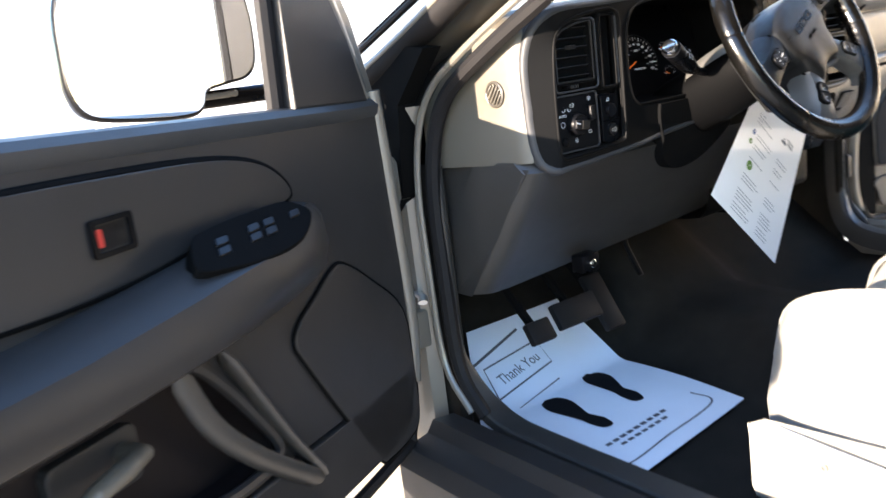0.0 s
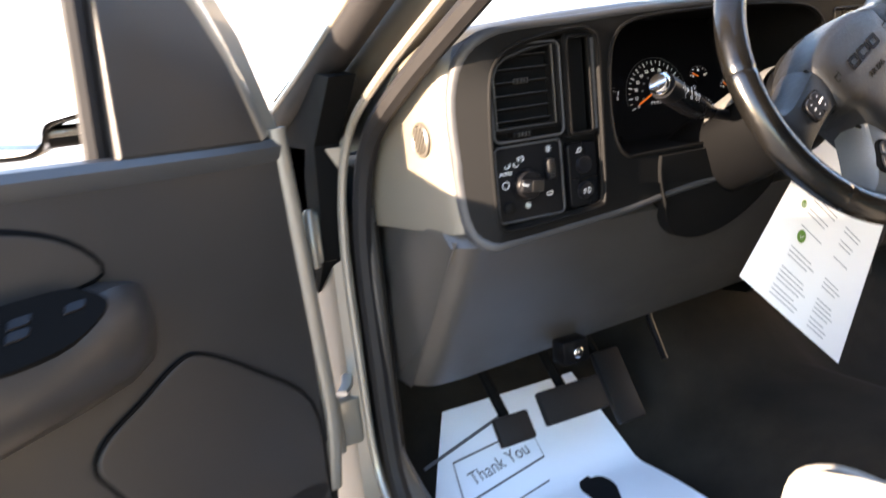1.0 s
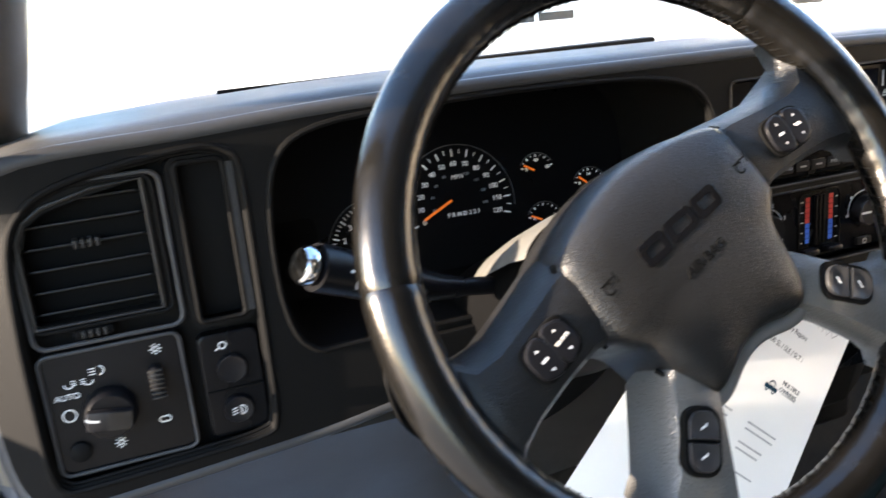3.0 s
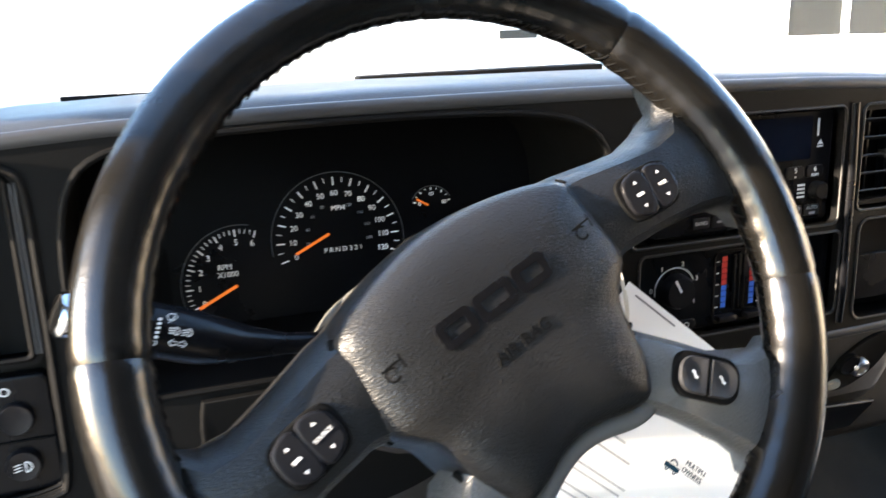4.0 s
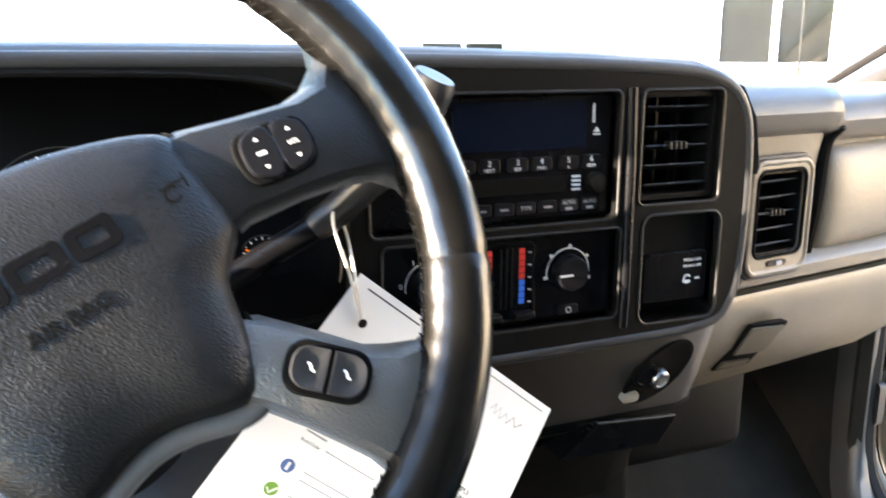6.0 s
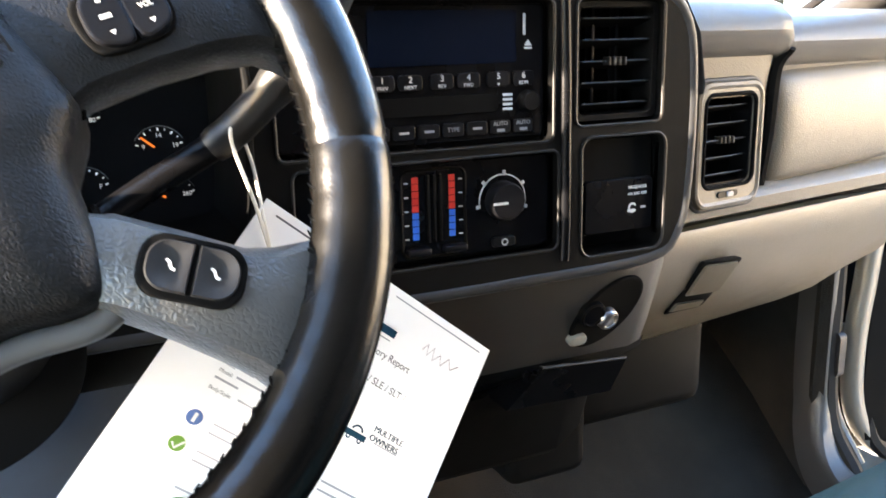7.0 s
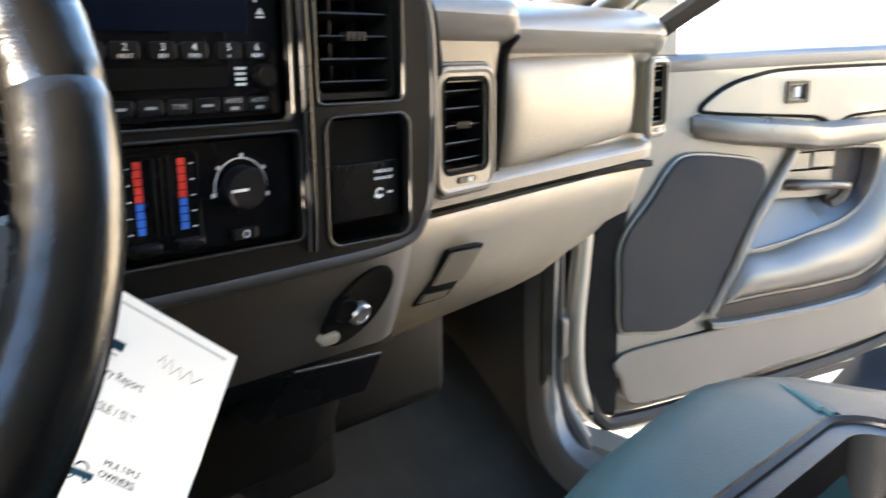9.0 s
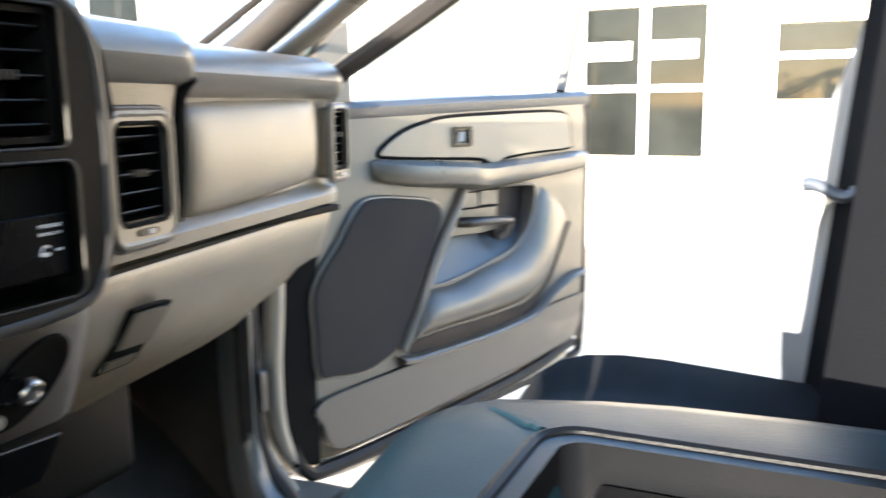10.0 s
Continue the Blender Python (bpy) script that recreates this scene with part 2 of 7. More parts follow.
def plate(outer, holes, to3, w0, w1, bm=None):
    """A plate with openings that go through it."""
    bm = bm or bmesh.new()
    flat = bmesh.new()
    edges = []
    for ring in (outer, *holes):
        vs = [flat.verts.new((a, b, 0)) for a, b in ring]
        edges += [flat.edges.new((vs[i], vs[(i + 1) % len(vs)])) for i in range(len(vs))]
    bmesh.ops.triangle_fill(flat, use_beauty=True, edges=edges, normal=(0, 0, 1))
    flat.verts.ensure_lookup_table()
    flat.verts.index_update()
    for w in (w0, w1):
        vs = [bm.verts.new(to3(v.co.x, v.co.y, w)) for v in flat.verts]
        for f in flat.faces:
            idx = [v.index for v in f.verts]
            bm.faces.new([vs[i] for i in (idx if w == w1 else idx[::-1])])
        if w == w0:
            low = vs
    for e in flat.edges:
        if len(e.link_faces) == 1:
            a, b = (v.index for v in e.verts)
            bm.faces.new((low[a], low[b], vs[b], vs[a]))
    flat.free()
    return bm


def tube(path, radius, n=10, closed=False, bm=None, flat=1.0):
    """A round bar along a path; radius a number or one for each point; flat squeezes it across its second axis."""
    P = [Vector(p) for p in path]
    k = len(P)
    rows = []
    up = None
    for i, p in enumerate(P):
        if closed:
            d = P[(i + 1) % k] - P[i - 1]
        else:
            d = P[min(i + 1, k - 1)] - P[max(i - 1, 0)]
        d.normalize()
        if up is None:
            up = Vector((0, 0, 1)) if abs(d.z) < 0.9 else Vector((0, 1, 0))
        side = d.cross(up).normalized()
        up = side.cross(d).normalized()
        r = radius[i] if isinstance(radius, (list, tuple)) else radius
        rows.append([p + side * (r * math.cos(2 * math.pi * j / n)) + up * (r * flat * math.sin(2 * math.pi * j / n)) for j in range(n)])
    if closed:
        rows.append(rows[0])
    return loft(rows, close=True, caps=not closed, bm=bm)


def turned(profile, m, n=24, bm=None):
    """A turned body: (radius, height) rows about the third axis of m."""
    rows = [[m @ Vector((r * math.cos(2 * math.pi * j / n), r * math.sin(2 * math.pi * j / n), h)) for j in range(n)] for r, h in profile]
    return loft(rows, close=True, caps=True, bm=bm)


def words(text, size, m, bm=None, align="CENTER", thick=0.0002):
    """Lettering in the built-in font on the plane of m (right, up, out)."""
    cu = bpy.data.curves.new("text", "FONT")
    cu.body, cu.size, cu.align_x, cu.align_y, cu.extrude = text, size, align, "CENTER", thick
    cu.resolution_u = 3
    ob = bpy.data.objects.new("text", cu)
    me = bpy.data.meshes.new_from_object(ob)
    me.transform(m)
    bm = bm or bmesh.new()
    bm.from_mesh(me)
    bpy.data.objects.remove(ob)
    bpy.data.meshes.remove(me)
    return bm


def bar(a0, a1, b0, b1, m, bm=None, thick=0.0003):
    """A plain printed bar on the plane of m."""
    bm = bm or bmesh.new()
    vs = [bm.verts.new(m @ Vector((a, b, thick))) for a, b in ((a0, b0), (a1, b0), (a1, b1), (a0, b1))]
    bm.faces.new(vs)
    return bm


def stroke(path, w, m, bm=None, thick=0.0004):
    """A flat printed line along (a, b) points on the plane of m."""
    bm = bm or bmesh.new()
    P = [Vector(p) for p in path]
    prev = None
    for i, p in enumerate(P):
        d = P[min(i + 1, len(P) - 1)] - P[max(i - 1, 0)]
        nrm = Vector((-d.y, d.x)).normalized() * w / 2
        pair = [bm.verts.new(m @ Vector((q.x, q.y, thick))) for q in (p + nrm, p - nrm)]
        if prev:
            bm.faces.new((prev[0], prev[1], pair[1], pair[0]))
        prev = pair
    return bm


def ring_path(cx, cy, r, a0, a1, n=24):
    return [(cx + r * math.cos(radians(a0 + (a1 - a0) * i / n)), cy + r * math.sin(radians(a0 + (a1 - a0) * i / n))) for i in range(n + 1)]


def basis(origin, right, up):
    r, u = Vector(right).normalized(), Vector(up).normalized()
    w = r.cross(u).normalized()
    u = w.cross(r)
    return Matrix(((r.x, u.x, w.x, origin[0]), (r.y, u.y, w.y, origin[1]), (r.z, u.z, w.z, origin[2]), (0, 0, 0, 1)))


FACE = lambda y: (lambda a, b, w: (a, y - w, b))  # a face towards the seats: a to the right, b up, w out of it
XC = 1.45  # middle of the cab

# ---- setting: ground and the truck's cab ----
def ground_sheet():
    bm = bmesh.new()
    xs = [-400, -120, -40, -15, -6, -2, 1, 4, 8, 15, 40, 120, 400]
    return loft([[(x, y, 0.0) for x in xs] for y in xs])


tagged(part("ground", ground_sheet(), M_CONCRETE), "pale sunlit concrete forecourt running to the horizon", "ground", kind="structure")

FLOOR = 0.82


def floor_z(x, y):
    hump = 0.10 * math.exp(-((x - XC) / 0.20) ** 4)
    toe = max(0.0, y - 1.20) * 0.72
    return FLOOR + max(hump * (1 - 0.2 * max(0, -y)), 0) + toe


def carpet_sheet():
    xs = [0.70 + 1.50 * i / 30 for i in range(31)]
    ys = [-0.75, -0.4, 0.0, 0.4, 0.7, 0.9, 1.05, 1.15, 1.2, 1.25, 1.3, 1.4, 1.5]
    rows = [[(x, y, floor_z(x, y)) for x in xs] for y in ys]
    rows.append([(x, 1.52, 1.35) for x in xs])
    bm = loft(rows)
    loft([[(x, y, z - 0.03) for x, y, z in r] for r in rows], bm=bm)
    return bm


cab = thing("truck_cab", (XC, 0.3, 0.6), "pewter pickup truck cab with both front doors open", "truck cab", kind="structure")
part("floor", carpet_sheet(), M_CARPET, cab, "charcoal carpet over the floor pan and toe board")


def sill(side):
    """Door sill: painted rocker with a ribbed scuff plate; side -1 driver, 1 passenger."""
    x0 = XC + side * 0.76
    x1 = XC + side * 0.90
    rocker = []
    for y in (-0.75, 0.0, 0.6, 1.0, 1.16):
        rocker.append([(x0, y, 0.80), (x0, y, 0.885), (x0 + side * 0.015, y, 0.90), (x0 + side * 0.06, y, 0.905), (x0 + side * 0.075, y, 0.885), (x1 - side * 0.02, y, 0.875), (x1, y, 0.85), (x1, y, 0.70), (x1 - side * 0.05, y, 0.62), (x0, y, 0.62)])
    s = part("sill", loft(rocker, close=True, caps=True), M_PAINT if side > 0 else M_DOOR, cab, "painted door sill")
    if side < 0:
        return
    bm = bmesh.new()
    for i in range(16):
        y = -0.35 + i * 0.09
        box(x0 + side * 0.018, x0 + side * 0.058, y, y + 0.055, 0.9045, 0.9085, 0.0015, bm)
    part("scuff_plate", bm, M_TRIM, s, "ribbed sill scuff plate")


def hinge_pillar(side):
    """The post that carries the door hinges, its painted flange and rubber seal, with the windscreen pillar above."""
    X = lambda d: XC + side * d
    bm = bmesh.new()
    prof = [(1.205, 0.62), (1.205, 1.30), (1.19, 1.40), (1.17, 1.445)]
    rows = []
    for y, z in prof:
        rows.append([(X(0.80), y + 0.35, z), (X(0.80), y + 0.04, z), (X(0.785), y, z), (X(0.762), y - 0.012, z), (X(0.764), y - 0.005, z), (X(0.766), y + 0.05, z), (X(0.766), y + 0.35, z)])
    loft(rows, close=True, caps=True, bm=bm)
    p = part("hinge_pillar", bm, M_PAINT, cab, "pewter painted door post with hinges")
    seal = spline([(X(0.748), 1.10, 0.90), (X(0.750), 1.158, 0.98), (X(0.752), 1.168, 1.15), (X(0.752), 1.165, 1.32), (X(0.745), 1.125, 1.44), (X(0.735), 1.02, 1.515), (X(0.705), 0.80, 1.63), (X(0.66), 0.50, 1.80), (X(0.63), 0.25, 1.93), (X(0.62), -0.2, 1.97)], 5, False)
    part("door_seal", tube(seal, 0.013, 8), M_RUBBER, cab, "black rubber door weatherstrip")
    flange = [(x - (x - XC) * 0.0 + side * 0.022, y + 0.012, z + 0.012) for x, y, z in seal]
    part("door_flange", tube(flange, 0.006, 8), M_PAINT, cab, "pewter painted door aperture flange")
    for z in (1.02, 1.29):
        h = box(X(0.775), X(0.83), 1.195, 1.225, z, z + 0.07, 0.006)
        hp = part("hinge", h, M_PAINT, p, "painted steel door hinge")
        part("hinge_pin", turned([(0.007, -0.038), (0.007, 0.038), (0.004, 0.042)], pose(X(0.812), 1.195, z + 0.035), 12), M_PAINT, hp)
    strap = None if side > 0 else tube([(X(0.785), 1.21, 1.12), (X(0.80), 1.17, 1.122), (X(0.815), 1.15, 1.12)], 0.009, 8, flat=0.5)
    if strap:
        part("check_strap", strap, M_STEEL, p)
    # outer painted windscreen pillar and inner trim, leaning back to the roof
    outer = spline([(X(0.80), 1.42, 1.44), (X(0.785), 1.18, 1.53), (X(0.755), 0.95, 1.645), (X(0.70), 0.65, 1.815), (X(0.655), 0.38, 1.965)], 5, False)
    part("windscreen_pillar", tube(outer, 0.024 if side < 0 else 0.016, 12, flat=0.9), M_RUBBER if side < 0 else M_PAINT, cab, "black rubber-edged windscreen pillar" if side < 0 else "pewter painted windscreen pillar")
    part("pillar_line", tube([(x + side * 0.022, y + 0.004, z + 0.006) for x, y, z in outer], 0.005, 8), M_PAINT, cab, "pewter painted pillar edge")
    inner = spline([(X(0.725), 1.36, 1.47), (X(0.705), 1.14, 1.555), (X(0.665), 0.93, 1.67), (X(0.62), 0.65, 1.83), (X(0.585), 0.40, 1.965)], 5, False)
    # the far trim takes the darkened plastic, its shade put in by colour
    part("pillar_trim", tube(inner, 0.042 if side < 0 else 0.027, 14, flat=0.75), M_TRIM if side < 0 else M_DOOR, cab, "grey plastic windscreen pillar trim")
    part("cowl_side", loft([[(X(d), 1.19, 1.30), (X(d), 1.17, 1.45), (X(d), 1.08, 1.535), (X(d), 1.16, 1.545), (X(d), 1.42, 1.45), (X(d), 1.46, 1.26), (X(d), 1.24, 1.24)] for d in (0.765, 0.80)], close=True, caps=True), M_MATTE, cab, "black cowl corner below the windscreen")
    # kick panel
    kick = [[(X(0.745), 1.50, 0.80), (X(0.745), 1.50, 1.34)], [(X(0.742), 1.30, 0.80), (X(0.742), 1.30, 1.34)], [(X(0.728), 1.20, 0.82), (X(0.728), 1.20, 1.34)], [(X(0.725), 1.17, 0.82), (X(0.725), 1.17, 1.34)], [(X(0.735), 1.158, 0.82), (X(0.735), 1.158, 1.34)], [(X(0.752), 1.17, 0.82), (X(0.752), 1.17, 1.34)]]
    part("kick_panel", loft(kick + [[(X(0.76), 1.5, 0.8), (X(0.76), 1.5, 1.34)]]), M_CARPET, cab, "dark carpeted kick panel")
    strip = spline([(1.158, 1.36), (1.160, 1.20), (1.160, 1.06), (1.152, 0.985), (1.120, 0.925), (1.06, 0.898), (0.95, 0.892), (0.6, 0.892), (-0.7, 0.892)], 6, False)
    rows = []
    for i, (y, z) in enumerate(strip):
        a, b = Vector(strip[max(i - 1, 0)]), Vector(strip[min(i + 1, len(strip) - 1)])
        nrm = Vector((-(b - a).y, (b - a).x)).normalized()  # out of the strip, towards the seats and up
        if nrm.x > 0 or (abs(nrm.x) < 0.3 and nrm.y < 0):
            nrm = -nrm
        wide = 0.016 if z > 1.0 else 0.016 + 0.030 * min(1, (1.0 - z) / 0.09)
        ring = []
        for dx, up in ((0.752, -0.02), (0.752, -0.003), (0.749, 0.0), (0.752 - wide * 0.5, 0.002), (0.752 - wide, 0.0), (0.747 - wide, -0.005), (0.742 - wide, -0.016), (0.738 - wide, -0.045)):
            ring.append((X(dx), y + nrm.x * up, z + nrm.y * up))
        rows.append(ring)
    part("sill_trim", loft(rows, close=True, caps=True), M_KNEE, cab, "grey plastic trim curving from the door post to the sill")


for side in (-1, 1):
    before = set(cab.children)
    sill(side)
    hinge_pillar(side)
    if side > 0:  # the far side stands a little further forward
        for o in set(cab.children) - before:
            o.location.y += 0.085
bracket = part("door_check", plate(rrect(1.222, 1.268, 1.035, 1.105, 0.010), [rrect(1.229, 1.261, 1.042, 1.098, 0.007)], lambda a, b, w: (2.202 - w, a + 0.012, b), -0.010, 0.003), M_DOOR, cab, "pressed steel door check plate")
part("bolt", turned([(0.007, 0), (0.007, 0.004), (0.004, 0.006)], basis((2.206, 1.257, 1.085), (0, 1, 0), (0, 0, 1)), 12), M_STEEL, bracket)
part("bolt", turned([(0.007, 0), (0.007, 0.004), (0.004, 0.006)], basis((2.206, 1.257, 1.055), (0, 1, 0), (0, 0, 1)), 12), M_STEEL, bracket)
for i in range(7):
    mk = moved(box(-0.013, 0.013, -0.017, 0.017, 0.0, 0.004, 0.0015), pose(2.262, 1.19 - i * 0.055, 0.8985, 0, 0, 18))
    part("sill_press", mk, M_PAINT, cab, "raised pressing in the painted sill")

# roof, back wall and rear posts close the cab
def roof_panel():
    rows = []
    for y, z, w in ((0.46, 1.955, 0.60), (0.30, 2.0, 0.66), (-0.2, 2.03, 0.68), (-0.8, 2.0, 0.66)):
        rows.append([(XC + w * k / 6, y, z - 0.05 * (k / 6) ** 4) for k in range(-6, 7)])
    bm = loft(rows)
    return loft([[(x, y, z + 0.05) for x, y, z in r] for r in rows], bm=bm)


tagged(part("ceiling", roof_panel(), M_HEADLINER), "pale grey cloth headliner under the roof", "ceiling", kind="structure")
part("back_wall", box(XC - 0.76, XC + 0.76, -0.86, -0.80, 0.6, 2.0, 0.01), M_TRIM, cab)
for side, yf in ((-1, -0.10), (1, 0.15)):
    part("quarter_panel", box(XC + side * 0.70, XC + side * 0.76, -0.80, yf, 0.8, 1.99, 0.015), M_TRIM, cab, "grey trimmed side panel behind the door")
    part("roof_rail", tube([(XC + side * 0.62, 0.42, 1.955), (XC + side * 0.70, 0.2, 1.99), (XC + side * 0.71, -0.3, 2.0), (XC + side * 0.70, -0.8, 1.99)], 0.04, 10), M_PAINT, cab)
part("header", tube([(XC - 0.6, 0.43, 1.965), (XC, 0.47, 1.985), (XC + 0.6, 0.43, 1.965)], 0.03, 10), M_TRIM, cab)
for side in (-1, 1):
    part("rear_post", box(XC + side * 0.70, XC + side * 0.80, -0.78, -0.62, 0.8, 2.0, 0.02), M_PAINT, cab)


def windscreen():
    rows = []
    for j in range(9):
        t = j / 8
        y, z, w = 1.47 - 1.0 * t, 1.50 + 0.465 * t, 0.76 - 0.17 * t
        rows.append([(XC + w * k / 8, y + 0.14 * (1 - t) * (1 - (k / 8) ** 2), z) for k in range(-8, 9)])
    return loft([r + [(x, y + 0.003, z + 0.005) for x, y, z in reversed(r)] for r in rows], close=True, caps=True)


screen = part("windscreen", windscreen(), M_GLASS, cab, "clear laminated windscreen")
screen.visible_shadow = False
for side in (-1, 1):
    bead = [(XC + side * (0.757 - 0.17 * t), 1.462 - 1.0 * t, 1.4985 + 0.465 * t) for t in [i / 16 for i in range(17)]]
    bead = [(XC + side * 0.60, 1.505, 1.496), (XC + side * 0.70, 1.485, 1.494)] + bead
    part("windscreen_seal", tube(bead, 0.0065, 8), M_RUBBER, cab, "black rubber windscreen edge")


def hood():
    rows = []
    for y, z in ((1.66, 1.395), (1.9, 1.415), (2.3, 1.40), (2.7, 1.36), (2.82, 1.30), (2.86, 1.1)):
        rows.append([(XC + 0.86 * k / 8, y - 0.06 * abs(k / 8) ** 3, z + (0.02 if abs(k) in (5, 6) else 0) - 0.10 * abs(k / 8) ** 6) for k in range(-8, 9)])
    return loft(rows)


# white in place of pewter: the sun's glare on the hood as paint
part("hood", hood(), M_WHITE, cab, "pewter hood coloured white for sun glare, beyond the windscreen")
for side in (-1, 1):
    part("fender", box(XC + side * 0.78, XC + side * 0.93, 1.46, 2.85, 0.75, 1.27, 0.05, seg=3), M_PAINT, cab)
part("cowl", box(XC - 0.78, XC + 0.78, 1.52, 1.70, 1.33, 1.40, 0.01), M_MATTE, cab)
for x0 in (0.95, 1.70):
    w = part("wiper", tube([(x0 + 0.45, 1.60, 1.40), (x0 + 0.20, 1.575, 1.425), (x0, 1.56, 1.435)], 0.006, 6), M_BLACK, cab, "black windscreen wiper")
    part("wiper_blade", tube([(x0 - 0.2, 1.555, 1.435), (x0 + 0.28, 1.55, 1.44)], 0.006, 6), M_RUBBER, w)
part("antenna", tube([(2.468, 1.72, 1.30), (2.45, 1.72, 2.3)], 0.0024, 6), M_BLACK, cab, "thin dark whip antenna")

def bend(x):
    """How far the left shoulder of the dash curves away."""
    return 0.026 * min(max((0.781 - x) / 0.034, 0), 1) ** 1.5


# ---- dashboard ----
dash = thing("dashboard", (XC, 1.2, 1.1), "grey pickup dashboard with a dark bezel, vents and a glove box", "dashboard")
YB = 0.935  # front of the bezel


def dash_left_body():
    """Top, brow and left end of the dash round the bezel."""
    rows = []
    xs = [0.742, 0.746, 0.756, 0.775, 0.81, 0.9, 1.0, 1.15, 1.35, 1.5, 1.60, 1.640, 1.655, 1.662]
    tops = [1.44, 1.515, 1.55, 1.567, 1.576, 1.583, 1.587, 1.589, 1.587, 1.583, 1.578, 1.565, 1.54, 1.50]
    for x, t in zip(xs, tops):
        d = 0.0
        rows.append([(x, 1.46, t - 0.045), (x, 1.25, t - 0.010), (x, 1.05, t), (x, 0.965 + bend(x), t - 0.001), (x, 0.948 + bend(x), t - 0.004), (x, 0.942 + bend(x), t - 0.010), (x, 0.944 + bend(x), t - 0.016), (x, 0.965 + bend(x), t - 0.018)])
    return loft(rows)


part("dash_top", dash_left_body(), M_DASH_TOP, dash, "dark grained dash top pad")


def dash_end_cap():
    """The left end of the dash: a curved side panel with a round grille."""
    rows = []
    for y, x, zt in ((0.964, 0.747, 1.535), (0.972, 0.740, 1.552), (0.99, 0.736, 1.562), (1.03, 0.733, 1.562), (1.08, 0.729, 1.545), (1.14, 0.724, 1.50), (1.20, 0.718, 1.44)):
        zb = 1.345 - max(0, (y - 0.945)) * 0.05
        col = [(x + 0.0, y, zb + (zt - zb) * k / 8) for k in range(7)]
        col += [(x + 0.004, y, zt - 0.012), (x + 0.014, y, zt - 0.003), (x + 0.04, y, zt + 0.004), (x + 0.08, y, zt + 0.008)]
        rows.append(col)
    return loft(rows)


part("end_cap", dash_end_cap(), M_DASH, dash, "grey side panel of the dash with a round vent")
gm = basis((0.7335, 1.022, 1.452), (0, -1, 0), (0, 0, 1))
vent = part("side_vent", turned([(0.021, 0), (0.021, 0.002), (0.0185, 0.004), (0.017, 0.003), (0.0165, -0.004)], gm), M_TRIM, dash, "round side window vent")
for i in range(-2, 3):
    h = math.sqrt(max(0.0155 ** 2 - (i * 0.0062) ** 2, 0))
    part("slat", moved(box(-0.0016, 0.0016, -h, h, -0.003, 0.0036, 0.0008), gm @ pose(0, 0, 0, 0, 0, -35) @ pose(i * 0.0062, 0, 0)), M_TRIM, vent)
part("dark_back", turned([(0.016, -0.005), (0.016, -0.003)], gm), M_MATTE, vent)

# lower knee panel, left to the middle
def knee_panel():
    rows = []
    prof = [(0.940, 1.345), (0.950, 1.328), (0.962, 1.314), (0.985, 1.28), (1.02, 1.23), (1.06, 1.175), (1.10, 1.125), (1.115, 1.108), (1.13, 1.112)]
    xs = [0.7345, 0.736, 0.7395, 0.744, 0.750, 0.758, 0.768, 0.80, 0.9, 1.0, 1.1, 1.2, 1.3, 1.36]
    for x in xs:
        e = max(0.0, 0.765 - x)
        pull = 0.10 * e + 26 * e * e
        lift = 0.05 * max(0, (x - 0.8)) if x < 1.4 else 0
        rows.append([(x, y + pull + (0.03 if i == 0 else 0), z + lift * (1.35 - z) / 0.24) for i, (y, z) in enumerate(prof)])
    first = [(0.730, y + 0.15, z) for y, z in prof]
    return loft([first] + rows)


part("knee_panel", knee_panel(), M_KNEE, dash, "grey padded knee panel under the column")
ec = loft([[(0.7365, 0.965 + d, 1.335 - 0.0 * d), (0.7345, 1.06 + d * 0.7, 1.22), (0.733, 1.14 + d * 0.3, 1.105)] for d in (0.0, 0.05, 0.12, 0.2, 0.32)])
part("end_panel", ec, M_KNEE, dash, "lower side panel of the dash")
hb = part("hood_release", box(0.94, 0.985, 1.07, 1.10, 1.10, 1.135, 0.004), M_BLACK, dash, "black hood release pull")
part("bolt", turned([(0.008, 0), (0.008, 0.004), (0.005, 0.006)], basis((0.962, 1.068, 1.118), (1, 0, 0), (0, 0, 1)), 12), M_CHROME, hb)
part("brake_lever_rod", tube([(1.20, 1.22, 1.2), (1.205, 1.20, 1.08), (1.20, 1.16, 1.02)], 0.006, 8), M_BLACK, dash)


